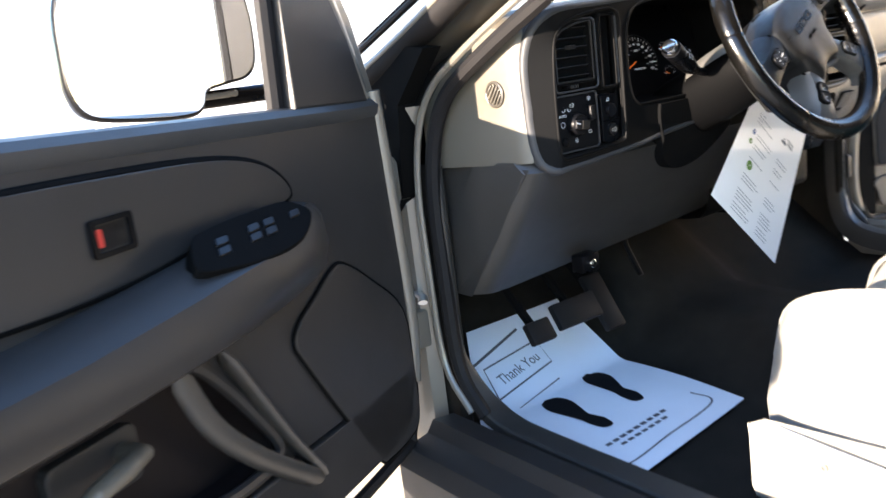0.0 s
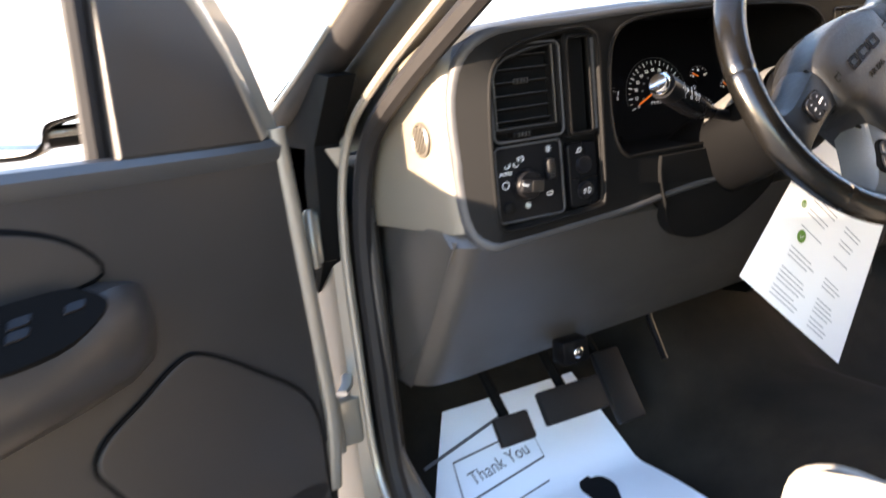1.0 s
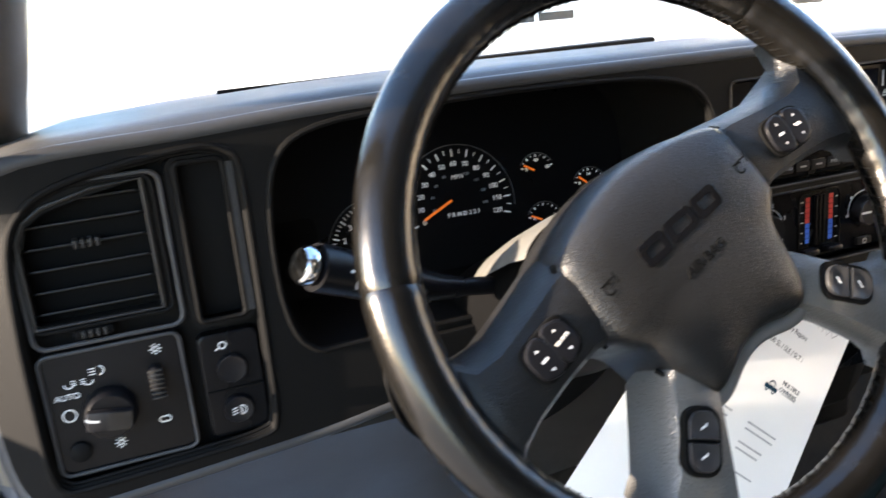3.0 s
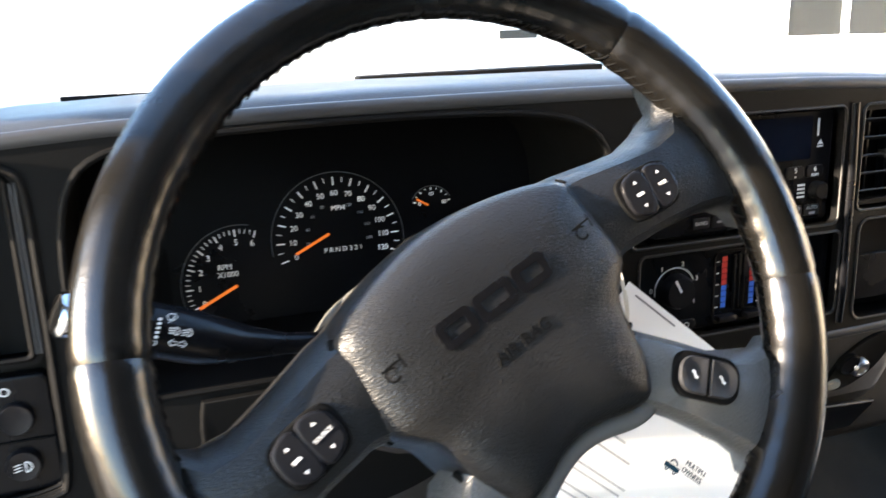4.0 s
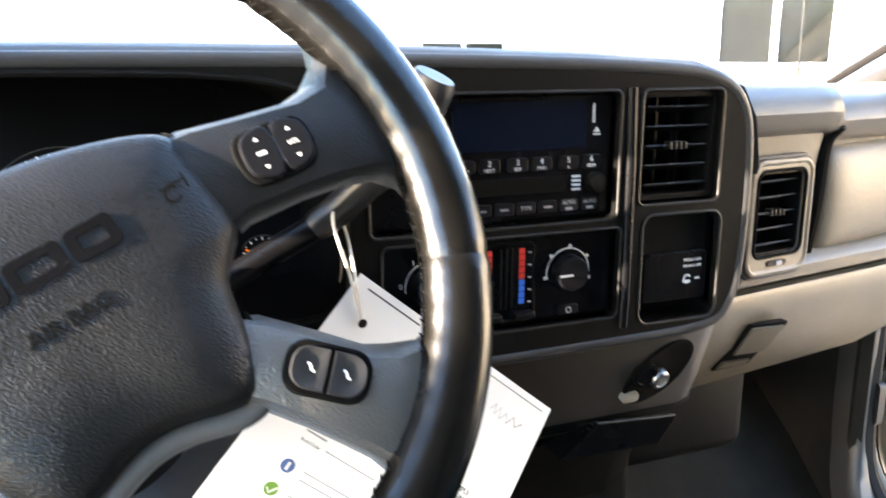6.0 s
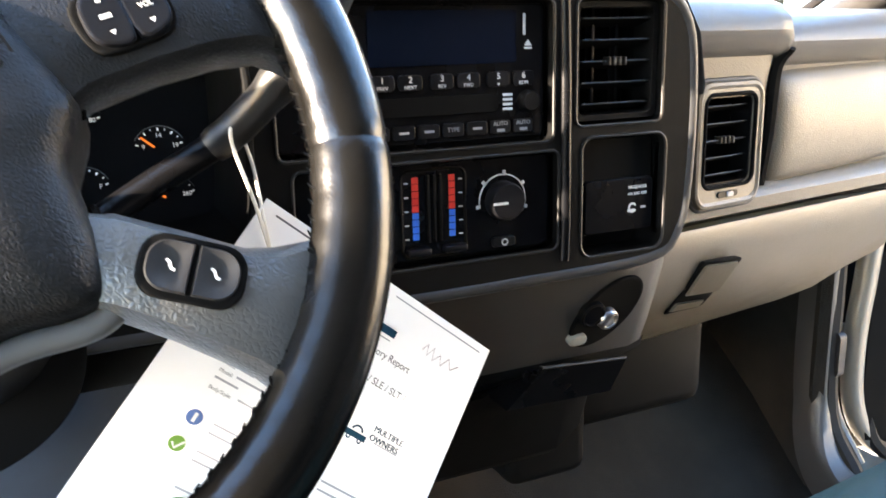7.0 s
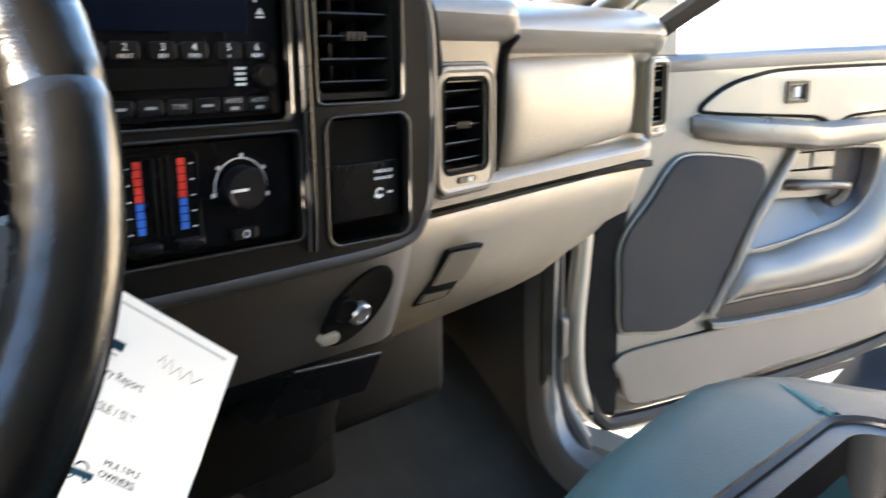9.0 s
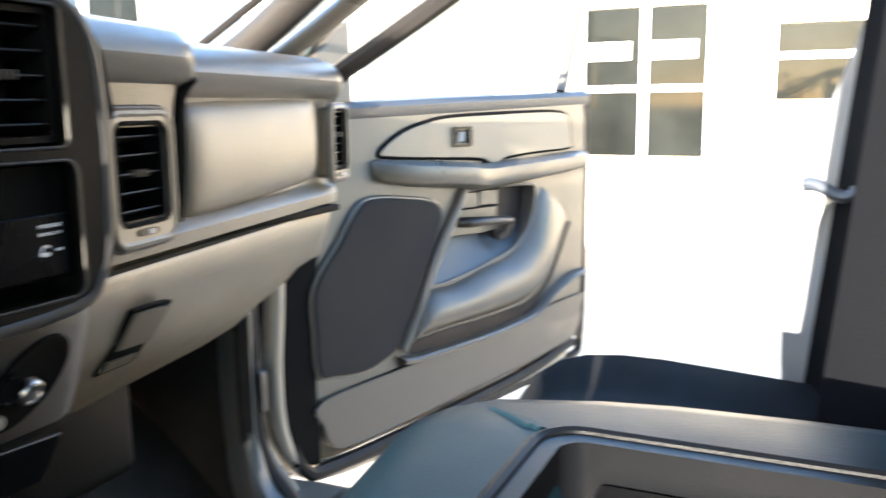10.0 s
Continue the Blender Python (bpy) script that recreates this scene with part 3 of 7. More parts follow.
# bezel with its openings
def bezel():
    outer = spline([(0.7475, 1.43), (0.748, 1.50), (0.763, 1.548), (0.80, 1.5655), (0.90, 1.570), (1.0, 1.575), (1.15, 1.577), (1.4, 1.575), (1.55, 1.570), (1.61, 1.562), (1.638, 1.538), (1.645, 1.49), (1.644, 1.42), (1.636, 1.382), (1.610, 1.364), (1.5, 1.3605), (1.40, 1.360), (1.32, 1.362), (1.2, 1.362), (1.05, 1.352), (0.975, 1.342), (0.92, 1.337), (0.80, 1.329), (0.765, 1.331), (0.751, 1.36)], 4)
    left = spline([(0.776, 1.40), (0.777, 1.46), (0.782, 1.512), (0.793, 1.534), (0.812, 1.5465), (0.85, 1.5555), (0.90, 1.561), (0.920, 1.557), (0.9285, 1.545), (0.9295, 1.50), (0.9290, 1.40), (0.9270, 1.360), (0.918, 1.3505), (0.88, 1.347), (0.80, 1.3435), (0.783, 1.346), (0.777, 1.360)], 4)
    cluster = spline([(0.943, 1.50), (0.953, 1.545), (0.985, 1.564), (1.06, 1.569), (1.16, 1.570), (1.25, 1.566), (1.295, 1.552), (1.312, 1.52), (1.312, 1.47), (1.31, 1.425), (1.295, 1.408), (1.2, 1.405), (1.0, 1.404), (0.960, 1.408), (0.945, 1.44)], 4)
    radio = rrect(1.328, 1.5225, 1.459, 1.5545, 0.006)
    hvac = rrect(1.336, 1.527, 1.381, 1.4525, 0.006)
    cvent = rrect(1.5405, 1.6155, 1.4675, 1.5545, 0.006)
    pocket = rrect(1.546, 1.6205, 1.3715, 1.4595, 0.010)
    b = plate(outer, (left, cluster, radio, hvac, cvent, pocket), lambda a, b, w: (a, YB - w + bend(a), b), -0.012, 0.0)
    return b, outer, (left, cluster, radio, hvac, cvent, pocket)


bz, bz_outer, bz_holes = bezel()
bezel_ob = part("bezel", bz, M_BEZEL, dash, "dark graphite instrument and radio bezel", sharp=30)


part("bezel_rib", tube([(1.5325, YB + 0.001, 1.372), (1.5325, YB - 0.0005, 1.40), (1.5318, YB - 0.0005, 1.50), (1.531, YB + 0.001, 1.556)], 0.0042, 12), M_BLACK, bezel_ob, "glossy raised rib of the bezel")


def lip(outline, y, r, name, mat, parent, label=""):
    return part(name, tube([(a, y + (bend(a) if y > YB + 0.0035 else 0), b) for a, b in outline], r, 8, closed=True), mat, parent, label)


edge_r = [0.0055 + 0.0045 * min(max((0.80 - a) / 0.045, 0), 1) for a, b in bz_outer]
part("bezel_edge", tube([(a + 0.004 * min(max((0.80 - a) / 0.045, 0), 1), YB + 0.004 + bend(a) + 0.004 * min(max((0.80 - a) / 0.045, 0), 1), b) for a, b in bz_outer], edge_r, 10, closed=True), M_GRAPHITE, bezel_ob, "rounded outer edge of the bezel")
pod_c = (0.853, 1.452)
for k, (f, dy) in enumerate(((0.985, 0.0022), (0.968, 0.0046))):
    lip([(pod_c[0] + (a - pod_c[0]) * f, pod_c[1] + (b - pod_c[1]) * f) for a, b in bz_holes[0]], YB + dy, 0.0015, "stepped_edge", M_BEZEL, bezel_ob)
for i, h in enumerate(bz_holes):
    lip(h, YB - 0.0002, 0.0011 if i > 1 else 0.0024, "opening_edge", M_EDGE if i > 1 else M_BEZEL, bezel_ob)


def well(outline, depth, name, mat, parent, y=YB):
    """A box-like recess behind an opening."""
    back = [(a, y + depth, b) for a, b in outline]
    bm = loft([[(a, y + 0.008, b) for a, b in outline], back], close=True)
    bm.faces.new([bm.verts.new(p) for p in back])
    return part(name, bm, mat, parent)


for h, d, m in zip(bz_holes, (0.018, 0.03, 0.014, 0.012, 0.05, 0.03), (M_BEZEL, M_MATTE, M_BLACK, M_BLACK, M_MATTE, M_MATTE)):
    if d != 0.03 or m is not M_MATTE or h is bz_holes[5]:
        well(h, d, "recess", m, bezel_ob)


# instrument cluster, deep in its hood
cluster = part("instrument_panel", loft([[(a, YB + 0.008, b) for a, b in bz_holes[1]], [(1.13 + (a - 1.13) * 1.0, 1.06 + (b - 1.40) * 0.2, 1.405 + (b - 1.405) * 0.97) for a, b in bz_holes[1]]], close=True), M_MATTE, dash, "black instrument housing with white dials and orange needles")
gz = math.sqrt(1 + 0.22 ** 2)
GM = basis((0, 1.064, 1.40), (1, 0, 0), (0, 0.22, 1))  # a: x, b: up the tilted dial face from z = 1.40


def on_dial(x, z):
    return x, (z - 1.40) * gz


part("dial_face", slab([(0.94, -0.03), (1.345, -0.03), (1.345, 0.19), (0.94, 0.19)], lambda a, b, w: GM @ Vector((a, b, w)), -0.004, -0.001), M_BLACK, cluster)


def dial(cx, cz, r, a0, a1, n, major, numbers, size, rn):
    x, b = on_dial(cx, cz)
    ink, dim = bmesh.new(), bmesh.new()
    for i in range(n + 1):
        a = radians(a0 + (a1 - a0) * i / n)
        big = i % major == 0
        r0 = r * (0.87 if big else 0.92)
        stroke([(x + r0 * math.cos(a), b + r0 * math.sin(a)), (x + r * math.cos(a), b + r * math.sin(a))], 0.0011 if big else 0.0006, GM, ink)
    for i, t in enumerate(numbers):
        a = radians(a0 + (a1 - a0) * i / (len(numbers) - 1))
        words(t, size, GM @ Matrix.Translation((x + rn * r * math.cos(a), b + rn * r * math.sin(a), 0.0003)), ink)
    stroke(ring_path(x, b, r * 1.08, a0 - 8, a1 + 8, 40), 0.0006, GM, dim)
    part("dial_print", ink, M_DIAL_INK, cluster, "white dial numbers and ticks")
    part("dial_ring", dim, M_DIM_INK, cluster)


def needle(cx, cz, tip, w, start=0.0):
    x, b = on_dial(cx, cz)
    tx, tb = on_dial(*tip)
    part("needle", stroke([(x + (tx - x) * start, b + (tb - b) * start), (tx, tb)], w, GM, None, 0.003), M_ORANGE, cluster, "orange dial needle")


dial(1.138, 1.459, 0.0515, 197, -17, 24, 2, [str(10 * i) for i in range(13)], 0.0064, 0.74)
dial(1.056, 1.433, 0.0435, 203, 70, 24, 4, [str(i) for i in range(7)], 0.0068, 0.76)
ink, dim = bmesh.new(), bmesh.new()
words("MPH", 0.0058, GM @ Matrix.Translation((*on_dial(1.140, 1.484), 0.0003)), ink)
words("RPM", 0.0060, GM @ Matrix.Translation((*on_dial(1.044, 1.447), 0.0003)), ink)
words("X1000", 0.0060, GM @ Matrix.Translation((*on_dial(1.046, 1.441), 0.0003)), ink)
words("P R N D 3 2 1", 0.0056, GM @ Matrix.Translation((*on_dial(1.141, 1.4505), 0.0003)), ink)
for i in range(9):
    a = radians(190 - 25 * i)
    bx, bb = on_dial(1.138 + 0.026 * math.cos(a), 1.462 + 0.026 * math.sin(a))
    if not -0.2 < math.cos(a) < 0.2:
        words(str(20 * i + 20), 0.0036, GM @ Matrix.Translation((bx, bb, 0.0003)), dim)
needle(1.130, 1.464, (1.101, 1.4505), 0.0022)
needle(1.052, 1.432, (1.021, 1.4175), 0.0024)
for cx, cz, a0, a1, labels, tip in ((1.222, 1.476, 160, 20, ("0", "40", "80"), 150), (1.276, 1.455, 160, 20, ("9", "14", "19"), 140), (1.222, 1.43, 160, 20, ("E", "", "F"), 155), (1.280, 1.420, 160, 20, ("100", "", "260"), 150)):
    dial(cx, cz, 0.0175, a0, a1, 8, 2, labels, 0.0046, 0.68)
    needle(cx, cz, (cx + 0.0165 * math.cos(radians(tip)), cz + 0.0165 * math.sin(radians(tip))), 0.0016, 0.3)
part("dial_print", ink, M_DIAL_INK, cluster, "white dial numbers and ticks")
part("small_print", dim, M_GREY_INK, cluster)
part("warning_panel", slab(rrect(0.962, 1.002, (1.418 - 1.40) * gz, (1.470 - 1.40) * gz, 0.008), lambda a, b, w: GM @ Vector((a, b, w)), -0.001, 0.0006), M_BEZEL, cluster)


# louvred vents
def louvre_vent(x0, x1, z0, z1, y, parent, bars, uprights, mat_rim, name="air_vent", label="black louvred air vent", slope=0.0):
    v = part(name, plate(rrect(x0 - 0.004, x1 + 0.004, z0 - 0.004, z1 + 0.004, 0.005), [rrect(x0, x1, z0, z1, 0.004)], lambda a, b, w: (a, y - w + slope * (a - x0), b), -0.02, 0.003), mat_rim, parent, label)
    n = bars
    for i in range(n):
        z = z0 + (z1 - z0) * (i + 0.5) / n
        bm = bmesh.new()
        ya, yb = y + slope * 0.0, y + slope * (x1 - x0)
        loft([[(x0, ya + 0.001, z + 0.0006), (x0, ya + 0.0005, z - 0.0006), (x0, ya + 0.017, z - 0.006), (x0, ya + 0.017, z - 0.0048)], [(x1, yb + 0.001, z + 0.0006), (x1, yb + 0.0005, z - 0.0006), (x1, yb + 0.017, z - 0.006), (x1, yb + 0.017, z - 0.0048)]], close=True, caps=True, bm=bm)
        sl_ = part("slat", bm, M_MATTE, v)
        part("slat_edge", tube([(x0 + 0.004, ya - 0.0002, z), (x1 - 0.004, yb - 0.0002, z)], 0.0007, 6), M_EDGE, sl_, "pale highlight along the slat edge")
    for i in range(uprights):
        x = x0 + (x1 - x0) * (i + 1) / (uprights + 1)
        yy = y + slope * (x - x0)
        part("upright", box(x - 0.0012, x + 0.0012, yy + 0.012, yy + 0.02, z0, z1, 0.0004), M_BLACK, v)
    xm, zm, ym = (x0 + x1) / 2, z0 + (z1 - z0) * (0.5 if n % 2 else 0.5 + 0.5 / n), y + slope * (x1 - x0) / 2
    tab = bmesh.new()
    for i in range(4):
        box(xm - 0.0075 + i * 0.0045, xm - 0.0055 + i * 0.0045, ym - 0.004, ym + 0.004, zm - 0.003, zm + 0.003, 0.0006, tab)
    part("vent_tab", tab, M_EDGE, v)
    return v


def trapezoid_rim(x0, x1, z0, z1, y, parent):
    """The frame of the left vent with its cut upper corner."""
    out = [(x0, z0), (x1, z0), (x1, z1), (x1 - 0.03, z1 - 0.002), (x0 + 0.018, z1 - 0.010), (x0 + 0.006, z1 - 0.018), (x0, z1 - 0.03)]
    lip(out, y, 0.0013, "vent_rim", M_EDGE, parent)


part("dark_back", slab(rrect(0.7885, 0.8655, 1.459, 1.5445, 0.003), FACE(YB + 0.0176), -0.001, 0.0), M_MATTE, bezel_ob)
lv = louvre_vent(0.788, 0.866, 1.4585, 1.5445, YB + 0.010, bezel_ob, 6, 0, M_BEZEL, label="black louvred driver air vent")
lip(rrect(0.784, 0.8775, 1.4435, 1.549, 0.008), YB + 0.0050, 0.0016, "vent_surround", M_GRAPHITE, lv)
lip(rrect(0.786, 0.8725, 1.4550, 1.547, 0.006), YB + 0.0044, 0.0014, "vent_step", M_BEZEL, lv)
part("vent_corner", slab([(0.780, 1.5480), (0.866, 1.5480), (0.864, 1.5445), (0.835, 1.5395), (0.806, 1.5320), (0.7945, 1.5240), (0.7895, 1.5095), (0.780, 1.5095)], FACE(YB + 0.006), -0.004, 0.0015), M_BEZEL, lv)
trapezoid_rim(0.7875, 0.8665, 1.458, 1.5455, YB + 0.0034, lv)
vw = part("vent_wheel", box(0.808, 0.834, YB + 0.002, YB + 0.018, 1.4465, 1.4535, 0.003), M_MATTE, lv)
for i in range(4):
    part("wheel_rib", box(0.8135 + i * 0.0045, 0.8155 + i * 0.0045, YB + 0.0008, YB + 0.004, 1.4475, 1.4525, 0.0005), M_EDGE, vw)
cv = louvre_vent(1.5465, 1.6095, 1.4745, 1.5485, YB + 0.008, bezel_ob, 5, 2, M_BEZEL, label="black louvred centre air vent")

# storage slot by the column
slot = rrect(0.8875, 0.9190, 1.4415, 1.5515, 0.004)
so = part("slot_panel", plate(rrect(0.8815, 0.9250, 1.437, 1.5555, 0.008), [slot], FACE(YB + 0.006), -0.01, 0.002), M_BEZEL, bezel_ob)
well(slot, 0.05, "slot_recess", M_MATTE, so, YB + 0.004)
lip(slot, YB + 0.004, 0.002, "slot_rim", M_BEZEL, so)
for dx in (0.9215, 0.9240):
    part("slot_ridge", tube([(dx, YB + 0.0035, 1.444), (dx, YB + 0.0035, 1.548)], 0.0011, 6), M_GRAPHITE, so)

# lighting switches
lp = part("light_switch_panel", slab(rrect(0.783, 0.8720, 1.352, 1.4380, 0.006), FACE(YB + 0.012), -0.006, 0.004, 0.002), M_BLACK, bezel_ob, "black headlamp switch panel with white symbols")
lip(rrect(0.783, 0.8720, 1.352, 1.4380, 0.006), YB + 0.0068, 0.0014, "panel_edge", M_GRAPHITE, lp)
km = basis((0.8205, YB + 0.008, 1.3925), (1, 0, 0), (0, 0, 1))
kn = part("headlamp_knob", turned([(0.0175, 0), (0.0175, 0.004), (0.0158, 0.012), (0.0148, 0.0135), (0.0, 0.0135)], km, 28), M_BLACK, lp)
part("knob_grip", moved(box(-0.015, 0.014, -0.0075, 0.0065, 0.011, 0.019, 0.002), km @ pose(0, 0, 0, 0, 0, -8)), M_BUTTON, kn)
part("knob_mark", stroke([(-0.0150, 0.0045), (-0.0125, 0.0025), (-0.0070, 0.0012)], 0.0016, km, thick=0.0195), M_WHITE_INK, kn)
for i in range(11):
    part("grip_rib", moved(box(-0.002 + i * 0.0014, -0.0012 + i * 0.0014, -0.0065, 0.0055, 0.0185, 0.0202, 0.0), km @ pose(0, 0, 0, 0, 0, -8)), M_EDGE, kn)
sym = bmesh.new()
pm = basis((0.8265, YB + 0.008, 1.3945), (1, 0, 0), (0, 0, 1))
words("AUTO", 0.0058, pm @ Matrix.Translation((-0.0305, 0.013, 0.0003)), sym)
stroke(ring_path(-0.0315, 0.0, 0.0042, 0, 360), 0.0009, pm, sym)
stroke(ring_path(-0.0085, 0.0275, 0.0032, -90, 90, 10) + [(-0.0085, 0.0243)], 0.0009, pm, sym)
stroke([(-0.0085, 0.0243), (-0.0085, 0.0307)], 0.0009, pm, sym)
for i in range(3):
    stroke([(-0.0145, 0.0255 + 0.002 * i), (-0.0105, 0.0255 + 0.002 * i)], 0.0007, pm, sym)
for s in (-1, 1):
    stroke(ring_path(-0.022 + s * 0.006, 0.022, 0.003, 90 + s * 90, 90 + s * 270, 8), 0.0008, pm, sym)
    for k in (-1, 0, 1):
        stroke([(-0.022 + s * 0.0015, 0.022 + k * 0.0012), (-0.022 + s * 0.0045, 0.022 + k * 0.002)], 0.0006, pm, sym)
for cx, cb in ((0.029, 0.034), (-0.004, -0.027)):
    stroke(ring_path(cx, cb, 0.0017, 0, 360, 12), 0.0007, pm, sym)
    for k in range(8):
        a = radians(45 * k)
        stroke([(cx + 0.0026 * math.cos(a), cb + 0.0026 * math.sin(a)), (cx + 0.004 * math.cos(a), cb + 0.004 * math.sin(a))], 0.0007, pm, sym)
stroke(ring_path(0.0255, -0.0175, 0.0022, 60, 330, 12), 0.0008, pm, sym)
stroke(ring_path(0.0285, -0.0175, 0.0022, -120, 150, 12), 0.0008, pm, sym)
part("symbol_print", sym, M_WHITE_INK, lp, "white lamp symbols and the word AUTO")
part("dimmer_wheel", box(0.848, 0.8575, YB - 0.002, YB + 0.01, 1.394, 1.4185, 0.004), M_BUTTON, lp)
for i in range(7):
    part("wheel_rib", box(0.8482, 0.8573, YB - 0.0028, YB - 0.001, 1.3965 + i * 0.0032, 1.3980 + i * 0.0032, 0.0003), M_EDGE, lp)
part("push_button", turned([(0.007, 0), (0.007, 0.003), (0.0055, 0.004)], basis((0.797, YB + 0.008, 1.368), (1, 0, 0), (0, 0, 1)), 16), M_BEZEL, lp)
fp = part("fog_switch_panel", slab(rrect(0.883, 0.924, 1.353, 1.4300, 0.005), FACE(YB + 0.012), -0.006, 0.004, 0.002), M_BLACK, bezel_ob, "black panel with two round push switches")
for z in (1.3725, 1.4035):
    part("round_switch", turned([(0.0105, 0), (0.0105, 0.003), (0.0095, 0.005), (0.007, 0.0045), (0.0, 0.0042)], basis((0.903, YB + 0.008, z), (1, 0, 0), (0, 0, 1)), 20), M_BUTTON, fp)
fs = bmesh.new()
fm = basis((0.903, YB + 0.0028, 1.3725), (1, 0, 0), (0, 0, 1))
stroke(ring_path(0.0015, 0, 0.0034, -90, 90, 10), 0.0008, fm, fs)
stroke([(0.0015, -0.0034), (0.0015, 0.0034)], 0.0008, fm, fs)
for k in (-1, 0, 1):
    stroke([(-0.005, k * 0.002 - 0.0006), (-0.001, k * 0.002 + 0.0004)], 0.0007, fm, fs)
fm2 = basis((0.897, YB + 0.008, 1.421), (1, 0, 0), (0, 0, 1))
stroke(ring_path(0.002, 0, 0.0025, 0, 360, 12), 0.0009, fm2, fs)
stroke([(-0.003, -0.003), (0.0, -0.001)], 0.0009, fm2, fs)
part("symbol_print", fs, M_WHITE_INK, fp)
part("divider", box(0.884, 0.923, YB + 0.0065, YB + 0.0085, 1.3873, 1.3885, 0.0003), M_MATTE, fp)

# radio
YR = YB + 0.010
radio = part("radio", slab(rrect(1.331, 1.520, 1.462, 1.5515, 0.004), FACE(YR), -0.02, 0.0, 0.0015), M_BLACK, dash, "black car radio with white button print")
part("display", slab(rrect(1.392, 1.498, 1.5130, 1.5475, 0.002), FACE(YR), -0.001, 0.0012), material("smoked_display", (0.003, 0.005, 0.011), 0.16, vary=0.02, rough_vary=0.02, spec=0.15), radio, "smoked display window")
part("tape_slot", slab(rrect(1.386, 1.484, 1.4810, 1.4930, 0.003), FACE(YR), -0.001, 0.0018, 0.0008), M_MATTE, radio)
for i in range(6):
    x = 1.4005 + 0.0194 * i + (0.003 if i > 1 else 0) + (0.003 if i > 3 else 0)
    b = part("preset_button", slab(rrect(x - 0.0085, x + 0.0085, 1.4975, 1.5075, 0.003), FACE(YR), -0.001, 0.0014, 0.0005), M_BUTTON, radio)
    bm = words(str(i + 1), 0.0058, basis((x, YR - 0.0016, 1.5043), (1, 0, 0), (0, 0, 1)))
    words(("PREV", "NEXT", "REV", "FWD", "o", "RDM")[i], 0.0034, basis((x, YR - 0.0016, 1.4995), (1, 0, 0), (0, 0, 1)), bm)
    part("print", bm, M_WHITE_INK, b)
for i in range(7):
    x = 1.3965 + 0.0178 * i
    b = part("function_button", slab(rrect(x - 0.0078, x + 0.0078, 1.4660, 1.4750, 0.002), FACE(YR), -0.001, 0.0012, 0.0004), M_BUTTON, radio)
    pmx = basis((x, YR - 0.0014, 1.4705), (1, 0, 0), (0, 0, 1))
    if i in (0, 3):
        bm = words("BAND" if i == 0 else "TYPE", 0.0042, pmx)
    elif i in (5, 6):
        bm = words("AUTO", 0.0040, pmx @ Matrix.Translation((0, 0.002, 0)))
        bar(-0.003, 0.003, -0.0034, -0.0014, pmx, bm)
    else:
        bm = bar(-0.0035, 0.0035, -0.0008, 0.0008, pmx)
    part("print", bm, M_GREY_INK, b)
rk = basis((1.5065, YR, 1.487), (1, 0, 0), (0, 0, 1))
part("tune_knob", turned([(0.0075, 0), (0.0075, 0.006), (0.006, 0.008), (0.0, 0.0078)], rk, 20), M_BEZEL, radio)
tp = bmesh.new()
for k in range(4):
    bar(-0.0038, 0.0038, 0.0045 - k * 0.0032, 0.0062 - k * 0.0032, basis((1.4915, YR - 0.0002, 1.4865), (1, 0, 0), (0, 0, 1)), tp)
stroke([(1.5045 - 1.5, 0.0), (1.5045 - 1.5, 0.014)], 0.0022, basis((1.5, YR - 0.0002, 1.531), (1, 0, 0), (0, 0, 1)), tp)
em = basis((1.5075, YR - 0.0002, 1.524), (1, 0, 0), (0, 0, 1))
f = [tp.verts.new(em @ Vector(p)) for p in ((-0.003, 0, 0.0003), (0.003, 0, 0.0003), (0, 0.004, 0.0003))]
tp.faces.new(f)
bar(-0.003, 0.003, -0.0022, -0.001, em, tp)
part("print", tp, M_WHITE_INK, radio)
vk = part("volume_knob", turned([(0.0165, 0), (0.0165, 0.003), (0.0135, 0.005), (0.0125, 0.014), (0.011, 0.0155), (0, 0.0155)], basis((1.366, YR, 1.512), (1, 0, 0), (0, 0, 1)), 28), M_BEZEL, radio)

# heater controls
YH = YB + 0.009
heat = part("heater_panel", slab(rrect(1.339, 1.524, 1.384, 1.4495, 0.004), FACE(YH), -0.02, 0.0, 0.0015), M_BLACK, dash, "black heater control panel with red and blue scales")
for kx in (1.374, 1.4865):
    kmx = basis((kx, YH, 1.4195), (1, 0, 0), (0, 0, 1))
    k = part("heater_knob", turned([(0.0138, 0), (0.0134, 0.008), (0.0122, 0.0105), (0.0, 0.0105)], kmx, 28), M_BUTTON, heat)
    part("knob_mark", stroke([(-0.0125, -0.0005), (-0.001, -0.0005)] if kx > 1.4 else [(-0.006, 0.011), (-0.0005, 0.001)], 0.0018, kmx, thick=0.0108), M_WHITE_INK, k)
    hp2 = stroke(ring_path(0, 0, 0.0182, -30 if kx > 1.4 else 20, 190, 24), 0.0009, kmx)
    for i in range(5):
        a = radians(190 - 52 * i)
        if kx > 1.4:
            stroke([(0.0175 * math.cos(a), 0.0175 * math.sin(a)), (0.021 * math.cos(a), 0.021 * math.sin(a))], 0.0026, kmx, hp2)
        else:
            words(str(i), 0.0052, kmx @ Matrix.Translation((0.0215 * math.cos(a - 0.25), 0.0215 * math.sin(a - 0.25), 0.0003)), hp2)
    part("knob_print", hp2, M_WHITE_INK, heat)
sm = basis((1.434, YH, 1.4175), (1, 0, 0), (0, 0, 1))
tick = bmesh.new()
